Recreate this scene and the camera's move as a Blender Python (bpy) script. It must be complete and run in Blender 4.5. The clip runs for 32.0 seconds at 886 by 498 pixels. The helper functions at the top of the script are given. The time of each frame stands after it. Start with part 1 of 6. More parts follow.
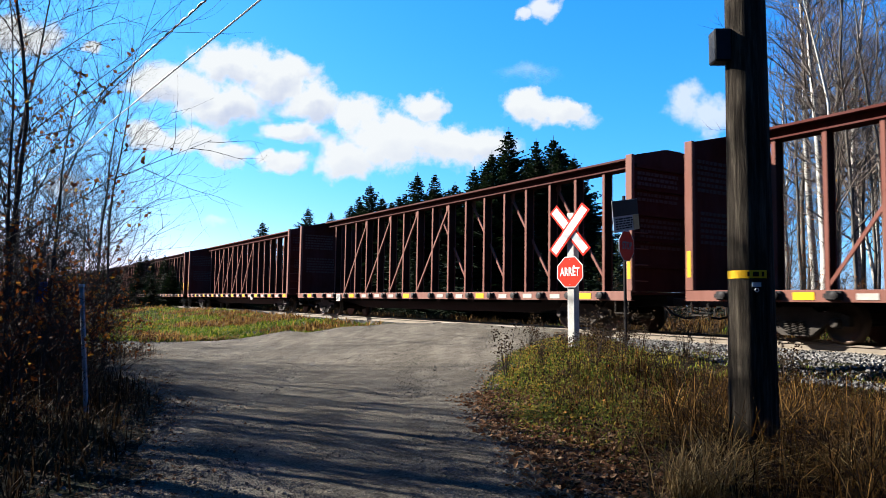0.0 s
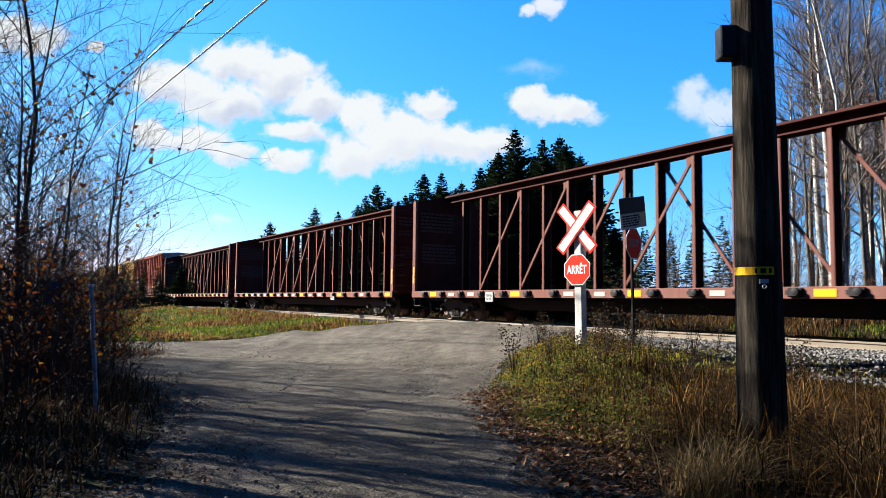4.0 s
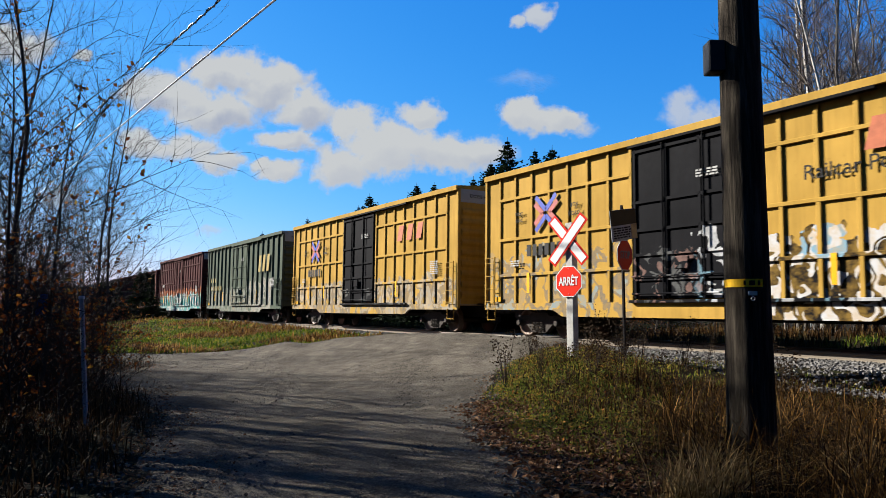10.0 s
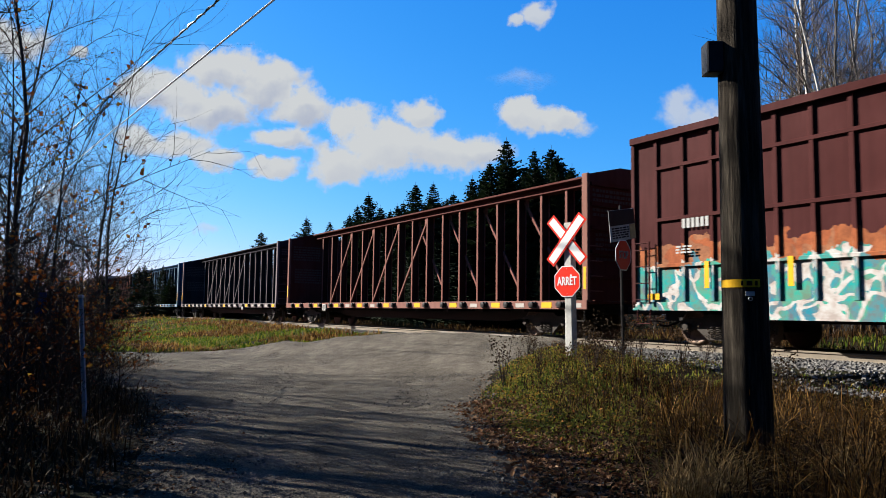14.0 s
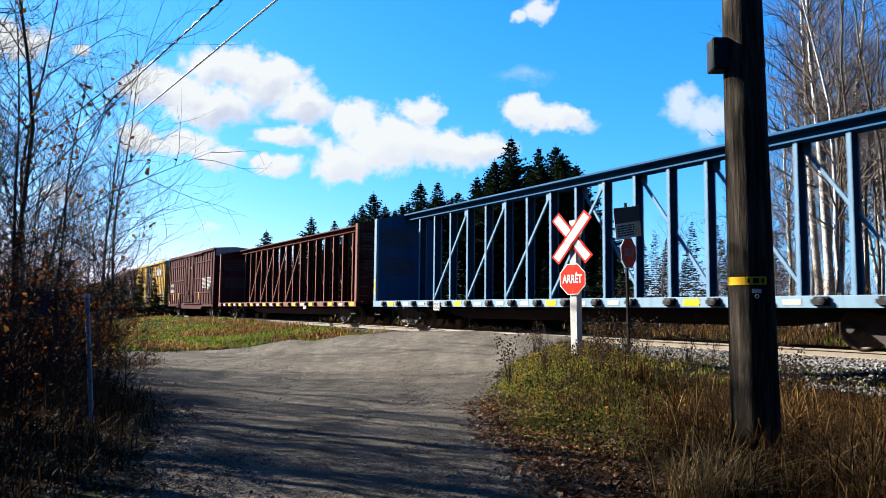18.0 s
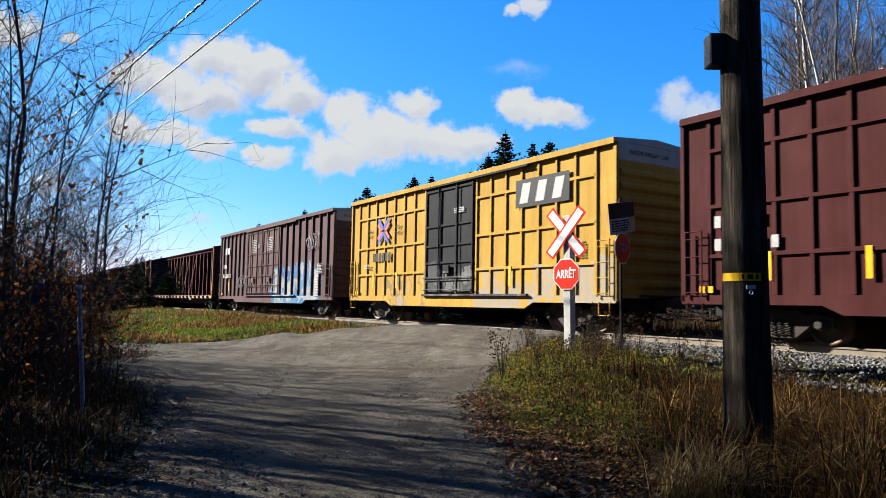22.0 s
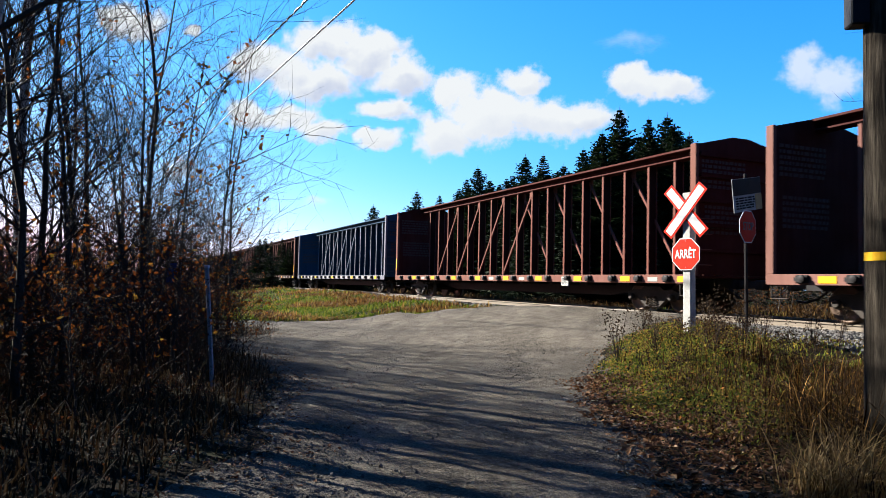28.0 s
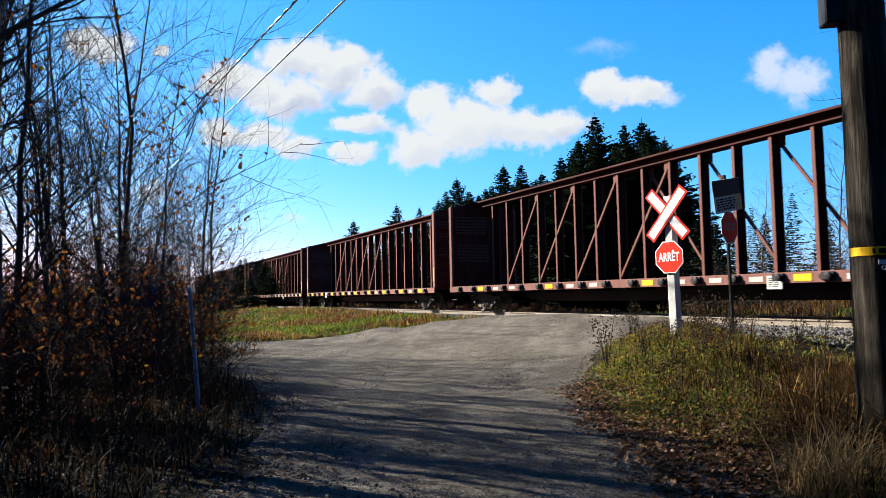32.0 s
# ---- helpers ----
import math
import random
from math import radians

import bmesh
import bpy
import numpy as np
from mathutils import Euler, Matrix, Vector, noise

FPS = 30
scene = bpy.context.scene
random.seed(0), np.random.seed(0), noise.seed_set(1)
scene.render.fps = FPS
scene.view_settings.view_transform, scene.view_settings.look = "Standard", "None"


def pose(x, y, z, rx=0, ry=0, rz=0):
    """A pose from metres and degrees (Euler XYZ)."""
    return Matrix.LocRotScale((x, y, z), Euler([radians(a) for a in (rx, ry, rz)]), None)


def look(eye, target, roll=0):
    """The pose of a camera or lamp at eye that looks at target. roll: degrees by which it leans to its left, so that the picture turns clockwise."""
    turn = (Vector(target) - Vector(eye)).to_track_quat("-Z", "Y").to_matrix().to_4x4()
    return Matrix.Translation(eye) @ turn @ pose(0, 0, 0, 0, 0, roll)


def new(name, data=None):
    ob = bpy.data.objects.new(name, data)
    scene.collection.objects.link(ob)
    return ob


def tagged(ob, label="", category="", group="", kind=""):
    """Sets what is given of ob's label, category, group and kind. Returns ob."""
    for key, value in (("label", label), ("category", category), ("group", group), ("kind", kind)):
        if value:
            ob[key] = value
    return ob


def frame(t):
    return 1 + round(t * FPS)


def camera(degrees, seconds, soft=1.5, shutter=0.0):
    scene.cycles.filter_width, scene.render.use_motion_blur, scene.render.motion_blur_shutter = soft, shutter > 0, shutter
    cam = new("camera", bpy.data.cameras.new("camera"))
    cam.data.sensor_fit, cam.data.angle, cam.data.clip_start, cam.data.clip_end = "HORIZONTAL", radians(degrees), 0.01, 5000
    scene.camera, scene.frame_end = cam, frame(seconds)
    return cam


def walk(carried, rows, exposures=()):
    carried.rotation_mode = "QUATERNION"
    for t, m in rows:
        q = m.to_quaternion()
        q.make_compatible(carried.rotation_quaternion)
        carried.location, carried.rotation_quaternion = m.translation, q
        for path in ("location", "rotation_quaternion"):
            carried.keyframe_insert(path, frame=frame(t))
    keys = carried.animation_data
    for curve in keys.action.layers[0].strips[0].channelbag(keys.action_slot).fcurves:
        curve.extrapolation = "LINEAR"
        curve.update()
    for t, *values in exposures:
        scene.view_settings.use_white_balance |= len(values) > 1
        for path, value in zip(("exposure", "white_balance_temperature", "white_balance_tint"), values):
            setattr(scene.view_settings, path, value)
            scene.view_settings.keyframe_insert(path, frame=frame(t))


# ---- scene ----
cam = camera(62.5, 32.0, soft=0.85, shutter=0.1)
CAMERA_ROWS = [
    (0, pose(-0.000, 0.000, 1.600, 94.18, -0.90, 0.00)),
    (0.5, pose(-0.004, 0.009, 1.604, 94.05, -0.79, -0.13)),
    (1, pose(-0.003, 0.006, 1.600, 93.96, -0.59, -0.06)),
    (1.5, pose(-0.010, -0.002, 1.600, 94.03, -0.59, -0.00)),
    (2, pose(-0.005, 0.001, 1.600, 94.10, -0.60, 0.35)),
    (2.5, pose(0.004, 0.004, 1.605, 94.09, -0.52, 0.47)),
    (3, pose(0.006, -0.010, 1.602, 94.08, -0.60, 0.53)),
    (3.5, pose(0.001, -0.012, 1.595, 94.05, -0.63, 0.57)),
    (5.5, pose(0.015, -0.044, 1.596, 94.41, -0.54, 0.46)),
    (6, pose(0.021, -0.052, 1.605, 94.67, -0.51, -0.06)),
    (6.5, pose(0.011, -0.069, 1.607, 94.97, -0.33, -0.13)),
    (7, pose(0.025, -0.069, 1.603, 95.13, -0.35, -0.22)),
    (7.5, pose(0.025, -0.071, 1.610, 95.26, -0.44, -0.34)),
    (8, pose(0.022, -0.070, 1.605, 95.07, -0.72, -0.26)),
    (8.5, pose(0.015, -0.069, 1.603, 95.03, -0.70, -0.24)),
    (9, pose(0.010, -0.068, 1.607, 95.06, -0.50, -0.04)),
    (9.5, pose(0.011, -0.058, 1.602, 94.98, -0.62, -0.01)),
    (10, pose(0.019, -0.044, 1.602, 94.96, -0.60, 0.01)),
    (10.5, pose(0.017, -0.041, 1.605, 94.82, -0.57, -0.04)),
    (11, pose(0.015, -0.046, 1.607, 94.71, -0.71, -0.14)),
    (11.5, pose(0.013, -0.057, 1.606, 94.64, -0.86, -0.23)),
    (12, pose(0.012, -0.055, 1.604, 94.74, -0.54, -0.16)),
    (12.5, pose(0.020, -0.061, 1.606, 94.80, -0.49, -0.07)),
    (13, pose(0.018, -0.063, 1.609, 94.80, -0.45, -0.04)),
    (13.5, pose(0.013, -0.064, 1.607, 94.88, -0.43, 0.04)),
    (14, pose(0.020, -0.067, 1.604, 94.91, -0.73, -0.09)),
    (14.5, pose(0.010, -0.065, 1.602, 94.79, -0.76, 0.20)),
    (16.5, pose(0.015, -0.053, 1.602, 94.75, -0.54, 0.03)),
    (17, pose(0.010, -0.063, 1.599, 94.77, -0.54, 0.03)),
    (17.5, pose(0.009, -0.064, 1.601, 94.78, -0.50, 0.19)),
    (18, pose(0.018, -0.058, 1.606, 94.77, -0.55, 0.31)),
    (18.5, pose(0.008, -0.053, 1.601, 94.69, -0.57, 0.31)),
    (19, pose(0.018, -0.046, 1.599, 94.55, -0.40, 0.33)),
    (19.5, pose(0.004, -0.040, 1.602, 94.42, -0.55, 0.32)),
    (20, pose(0.005, -0.038, 1.601, 94.29, -0.56, 0.33)),
    (20.5, pose(0.002, -0.041, 1.602, 94.55, -0.58, 0.04)),
    (21, pose(0.009, -0.046, 1.596, 94.61, -0.84, -0.18)),
    (21.5, pose(0.000, -0.040, 1.604, 94.38, -0.93, -0.26)),
    (22, pose(-0.003, -0.040, 1.599, 94.33, -1.01, -0.28)),
    (22.5, pose(-0.001, -0.029, 1.596, 94.32, -1.08, -0.24)),
    (23, pose(-0.009, -0.029, 1.602, 94.27, -0.94, -0.24)),
    (23.5, pose(-0.006, -0.028, 1.598, 94.28, -1.17, -0.28)),
    (24, pose(-0.011, -0.021, 1.596, 94.06, -1.09, -0.33)),
    (24.5, pose(-0.013, -0.019, 1.599, 93.92, -1.00, -0.34)),
    (26.5, pose(-0.023, -0.009, 1.596, 93.67, -1.03, 0.67)),
    (27, pose(-0.019, 0.017, 1.593, 93.11, -1.00, 3.08)),
    (27.5, pose(-0.020, 0.041, 1.591, 92.89, -1.05, 6.13)),
    (28, pose(-0.013, 0.049, 1.593, 92.66, -1.24, 8.44)),
    (28.5, pose(-0.006, 0.040, 1.644, 95.39, 0.96, 10.11)),
    (29, pose(-0.014, 0.040, 1.582, 94.16, 0.31, 12.45)),
    (29.5, pose(-0.009, 0.032, 1.586, 94.02, 0.67, 13.48)),
    (30, pose(0.015, 0.026, 1.584, 93.13, 0.89, 12.72)),
    (30.5, pose(0.018, 0.055, 1.576, 92.76, 0.83, 9.99)),
    (31, pose(-0.030, 0.073, 1.591, 93.36, 1.88, 8.13)),
    (31.5, pose(-0.059, 0.094, 1.590, 93.81, 1.18, 7.50)),
    (32, pose(-0.077, 0.106, 1.597, 93.63, 1.12, 7.08)),
]
EXPOSURES = [(0.0, 3.29), (7.0, 3.24), (9.0, 2.65), (13.5, 2.65), (15.5, 3.29), (20.0, 3.29), (21.3, 3.24), (22.6, 2.74), (24.5, 2.74), (26.5, 3.24), (28.0, 3.24), (30.0, 3.09), (32.0, 3.19)]
walk(cam, CAMERA_ROWS, EXPOSURES)

# ---- sky and sun ----
SUN_LEFT, SUN_HIGH = 25.0, 27.0     # degrees ahead of due left, and above the horizon
world = bpy.data.worlds.new("sky")
scene.world = world
world.use_nodes = True
wn = world.node_tree
sky = wn.nodes.new("ShaderNodeTexSky")
sky.sky_type = "NISHITA"
sky.sun_disc = False
sky.sun_elevation = radians(SUN_HIGH)
sky.sun_rotation = radians(-90 + SUN_LEFT)
sky.air_density, sky.dust_density, sky.ozone_density = 1.0, 0.4, 1.6
background = wn.nodes["Background"]
background.inputs["Strength"].default_value = 0.15
split, join = wn.nodes.new("ShaderNodeSeparateColor"), wn.nodes.new("ShaderNodeCombineColor")
wn.links.new(sky.outputs[0], split.inputs[0])
for i, (power, gain) in enumerate(((1.9, 1.3), (0.9, 1.08), (0.5, 1.45))):     # a deep, saturated autumn blue
    a = wn.nodes.new("ShaderNodeMath")
    a.operation = "MULTIPLY"
    a.inputs[1].default_value = 0.095
    b = wn.nodes.new("ShaderNodeMath")
    b.operation = "POWER"
    b.inputs[1].default_value = power
    c = wn.nodes.new("ShaderNodeMath")
    c.operation = "MULTIPLY"
    c.inputs[1].default_value = gain
    wn.links.new(split.outputs[i], a.inputs[0])
    wn.links.new(a.outputs[0], b.inputs[0])
    wn.links.new(b.outputs[0], c.inputs[0])
    wn.links.new(c.outputs[0], join.inputs[i])
wn.links.new(join.outputs[0], background.inputs["Color"])
sun = new("sun", bpy.data.lights.new("sun", "SUN"))
sun.data.energy, sun.data.angle, sun.data.color = 4.8, radians(0.5), (1.0, 0.96, 0.89)
ca, sa, ce, se = math.cos(radians(SUN_LEFT)), math.sin(radians(SUN_LEFT)), math.cos(radians(SUN_HIGH)), math.sin(radians(SUN_HIGH))
sun.matrix_world = look((-ca * ce * 60, sa * ce * 60, se * 60), (0, 0, 0))

# ---- the track's line ----
TRACK_YAW = 31.9
T = Vector((-math.sin(radians(TRACK_YAW)), math.cos(radians(TRACK_YAW)), 0))   # along the track, away
M = Vector((math.cos(radians(TRACK_YAW)), math.sin(radians(TRACK_YAW)), 0))    # across it, away
TRACK_OFF, RAIL_Z = 15.04, 0.90


def on_track(s, across=0.0, z=0.0):
    p = M * (TRACK_OFF + across) + T * s
    return Vector((p.x, p.y, z))


TRACK_TURN = math.degrees(math.atan2(-T.y, -T.x))


# ---- mesh and material helpers ----
class Shape:
    """Collects vertices and faces of one mesh."""

    def __init__(self):
        self.v, self.f = [], []

    def add(self, verts, faces):
        n = len(self.v)
        self.v.extend(verts)
        self.f.extend([tuple(i + n for i in q) for q in faces])
        return self

    def box(self, x0, x1, y0, y1, z0, z1, m=None):
        vs = [(x0, y0, z0), (x1, y0, z0), (x1, y1, z0), (x0, y1, z0), (x0, y0, z1), (x1, y0, z1), (x1, y1, z1), (x0, y1, z1)]
        if m is not None:
            vs = [tuple(m @ Vector(p)) for p in vs]
        return self.add(vs, [(0, 3, 2, 1), (4, 5, 6, 7), (0, 1, 5, 4), (1, 2, 6, 5), (2, 3, 7, 6), (3, 0, 4, 7)])

    def soft_box(self, x0, x1, y0, y1, z0, z1, b=0.01):
        """A box with chamfered edges."""
        vs, idx = [], {}
        for i, x in enumerate((x0, x1)):
            for j, y in enumerate((y0, y1)):
                for k, z in enumerate((z0, z1)):
                    dx, dy, dz = (b, -b)[i], (b, -b)[j], (b, -b)[k]
                    for a, p in enumerate(((x, y + dy, z + dz), (x + dx, y, z + dz), (x + dx, y + dy, z))):
                        idx[i, j, k, a] = len(vs)
                        vs.append(p)
        q = idx
        fs = []
        for i in (0, 1):
            fs.append((q[i, 0, 0, 0], q[i, 0, 1, 0], q[i, 1, 1, 0], q[i, 1, 0, 0])[::(1 if i == 0 else -1)])
            fs.append((q[0, i, 0, 1], q[1, i, 0, 1], q[1, i, 1, 1], q[0, i, 1, 1])[::(1 if i == 0 else -1)])
            fs.append((q[0, 0, i, 2], q[0, 1, i, 2], q[1, 1, i, 2], q[1, 0, i, 2])[::(1 if i == 0 else -1)])
            for j in (0, 1):
                fs.append((q[i, j, 0, 0], q[i, j, 1, 0], q[i, j, 1, 1], q[i, j, 0, 1]))
                fs.append((q[i, 0, j, 0], q[i, 1, j, 0], q[i, 1, j, 2], q[i, 0, j, 2]))
                fs.append((q[0, i, j, 1], q[1, i, j, 1], q[1, i, j, 2], q[0, i, j, 2]))
                for k in (0, 1):
                    fs.append((q[i, j, k, 0], q[i, j, k, 1], q[i, j, k, 2]))
        return self.add(vs, fs)

    def beam(self, a, b, w, h, up=(0, 0, 1)):
        """A square bar from a to b, w wide and h deep."""
        a, b = Vector(a), Vector(b)
        d = (b - a).normalized()
        side = d.cross(Vector(up))
        side = side.normalized() if side.length > 1e-4 else Vector((1, 0, 0))
        top = side.cross(d)
        vs = []
        for p in (a, b):
            for i, j in ((-1, -1), (1, -1), (1, 1), (-1, 1)):
                vs.append(tuple(p + side * (i * w / 2) + top * (j * h / 2)))
        return self.add(vs, [(0, 1, 2, 3), (7, 6, 5, 4), (0, 4, 5, 1), (1, 5, 6, 2), (2, 6, 7, 3), (3, 7, 4, 0)])

    def tube(self, pts, radii, n=8, caps=True):
        pts = [Vector(p) for p in pts]
        rings = []
        for i, p in enumerate(pts):
            d = (pts[min(i + 1, len(pts) - 1)] - pts[max(i - 1, 0)]).normalized()
            u = d.orthogonal().normalized() if i == 0 else (u - d * u.dot(d)).normalized()
            w = d.cross(u)
            r = radii[i] if hasattr(radii, "__len__") else radii
            rings.append([tuple(p + (u * math.cos(2 * math.pi * k / n) + w * math.sin(2 * math.pi * k / n)) * r) for k in range(n)])
        vs = [q for ring in rings for q in ring]
        fs = []
        for i in range(len(pts) - 1):
            for k in range(n):
                fs.append((i * n + k, i * n + (k + 1) % n, (i + 1) * n + (k + 1) % n, (i + 1) * n + k))
        if caps:
            fs.append(tuple(range(n))[::-1])
            fs.append(tuple((len(pts) - 1) * n + k for k in range(n)))
        return self.add(vs, fs)

    def lathe_y(self, profile, n=24, x=0.0, z=0.0):
        """Turns (y, radius) pairs about an axis along y."""
        vs, fs = [], []
        for y, r in profile:
            vs += [(x + r * math.cos(2 * math.pi * k / n), y, z + r * math.sin(2 * math.pi * k / n)) for k in range(n)]
        for i in range(len(profile) - 1):
            for k in range(n):
                fs.append((i * n + k, (i + 1) * n + k, (i + 1) * n + (k + 1) % n, i * n + (k + 1) % n))
        fs.append(tuple(range(n)))
        fs.append(tuple((len(profile) - 1) * n + k for k in range(n))[::-1])
        return self.add(vs, fs)

    def prism(self, outline, y0, y1):
        """An (x, z) outline pushed along y."""
        n = len(outline)
        vs = [(x, y0, z) for x, z in outline] + [(x, y1, z) for x, z in outline]
        return self.add(vs, [tuple(range(n)), tuple(range(n, 2 * n))[::-1]] + [(i, n + i, n + (i + 1) % n, (i + 1) % n) for i in range(n)])

    def mesh(self, name, material, smooth=False):
        me = bpy.data.meshes.new(name)
        me.from_pydata(self.v, [], self.f)
        me.materials.append(material)
        if smooth:
            me.shade_smooth()
        return me


def part(name, shape, material, parent=None, label="", smooth=False):
    """Links a shape as one mesh object, under a thing or a part where one is given."""
    ob = new(name, shape if isinstance(shape, bpy.types.Mesh) else shape.mesh(name, material, smooth))
    ob.parent = parent
    return tagged(ob, label)


def piece(name, me, parent, x=0.0, y=0.0, z=0.0, turn=0.0):
    """One more object on a mesh that is already made."""
    ob = new(name, me)
    ob.parent = parent
    ob.matrix_basis = pose(x, y, z, 0, 0, turn)
    return ob


def thing(name, m, label, category, group="", kind=""):
    ob = new(name)
    ob.matrix_basis = m
    return tagged(ob, label, category, group, kind)


class Nodes:
    """A small builder for node materials."""

    def __init__(self, name):
        self.mat = bpy.data.materials.new(name)
        self.mat.use_nodes = True
        self.t = self.mat.node_tree
        self.bsdf = self.t.nodes["Principled BSDF"]
        self.out = self.t.nodes["Material Output"]

    def node(self, kind, operation="", feature="", clamp=False):
        n = self.t.nodes.new(kind)
        if operation:
            n.operation = operation
        if feature:
            n.feature = feature
        if clamp:
            n.use_clamp = True
        return n

    def put(self, socket, value):
        if hasattr(value, "is_output"):
            self.t.links.new(value, socket)
        else:
            socket.default_value = value

    def coords(self, sx=1.0, sy=1.0, sz=1.0, which="Object"):
        c = self.node("ShaderNodeTexCoord")
        m = self.node("ShaderNodeMapping")
        m.inputs["Scale"].default_value = (sx, sy, sz)
        self.t.links.new(c.outputs[which], m.inputs[0])
        return m.outputs[0]

    def noise(self, scale, detail=4.0, rough=0.55, vec=None, distort=0.0):
        n = self.node("ShaderNodeTexNoise")
        n.inputs["Scale"].default_value, n.inputs["Detail"].default_value = scale, detail
        n.inputs["Roughness"].default_value, n.inputs["Distortion"].default_value = rough, distort
        self.put(n.inputs["Vector"], vec if vec is not None else self.coords())
        return n.outputs["Fac"]

    def math(self, op, a, b=0.0, clamp=False):
        n = self.node("ShaderNodeMath", op, clamp=clamp)
        self.put(n.inputs[0], a)
        self.put(n.inputs[1], b)
        return n.outputs[0]

    def ramp(self, fac, stops, mode="LINEAR"):
        n = self.node("ShaderNodeValToRGB")
        n.color_ramp.interpolation = mode
        el = n.color_ramp.elements
        while len(el) < len(stops):
            el.new(0.5)
        for e, (p, c) in zip(el, stops):
            e.position = p
            e.color = c if hasattr(c, "__len__") and len(c) == 4 else ((*c, 1) if hasattr(c, "__len__") else (c, c, c, 1))
        self.put(n.inputs[0], fac)
        return n.outputs[0]

    def mix(self, fac, a, b, blend="MIX"):
        n = self.node("ShaderNodeMix")
        n.data_type, n.blend_type = "RGBA", blend
        self.put(n.inputs[0], fac)
        self.put(n.inputs[6], a if hasattr(a, "is_output") else (*a, 1))
        self.put(n.inputs[7], b if hasattr(b, "is_output") else (*b, 1))
        return n.outputs[2]

    def done(self, color, rough=0.7, metal=0.0, bump=None, strength=0.3, distance=0.02, spec=0.03):
        self.put(self.bsdf.inputs["Base Color"], color if hasattr(color, "is_output") else (*color, 1))
        self.put(self.bsdf.inputs["Roughness"], rough)
        self.bsdf.inputs["Metallic"].default_value = metal
        self.bsdf.inputs["Specular IOR Level"].default_value = spec
        if bump is not None:
            n = self.node("ShaderNodeBump")
            n.inputs["Strength"].default_value, n.inputs["Distance"].default_value = strength, distance
            self.put(n.inputs["Height"], bump)
            self.t.links.new(n.outputs[0], self.bsdf.inputs["Normal"])
        return self.mat


def shade(c, k):
    return tuple(min(1.0, x * k) for x in c)


def painted_steel(name, color, rust=0.35, rough=0.55, fade=0.25):
    """Weathered paint on steel: faded patches, vertical streaks of dirt and rust spots."""
    n = Nodes(name)
    patch = n.noise(0.9, 5)
    streak = n.noise(2.2, 4, vec=n.coords(3.0, 3.0, 0.25))
    spots = n.noise(9.0, 6, 0.65)
    c = n.mix(n.ramp(patch, [(0.35, 0.0), (0.7, 1.0)]), shade(color, 0.82), tuple(x * (1.08 - fade) + fade * 0.03 for x in color))
    c = n.mix(n.math("MULTIPLY", n.ramp(streak, [(0.45, 0.0), (0.75, 1.0)]), 0.4), c, shade(color, 0.45))
    c = n.mix(n.math("MULTIPLY", n.ramp(spots, [(0.62, 0.0), (0.72, 1.0)]), rust), c, (0.026, 0.011, 0.006))
    return n.done(c, n.math("ADD", n.math("MULTIPLY", spots, 0.25), rough), bump=spots, strength=0.12, distance=0.01, spec=0.012)


def plain_mat(name, color, rough=0.6, metal=0.0, vary=0.25, scale=6.0, bump=0.15):
    n = Nodes(name)
    a, b = n.noise(scale, 5), n.noise(scale * 6, 4)
    f = n.math("ADD", n.math("MULTIPLY", a, 0.65), n.math("MULTIPLY", b, 0.35))
    c = n.ramp(f, [(0.3, shade(color, 1 - vary)), (0.7, shade(color, 1 + vary))])
    return n.done(c, n.math("ADD", n.math("MULTIPLY", b, 0.2), rough - 0.1), metal, bump=f, strength=bump, distance=0.01, spec=0.05)


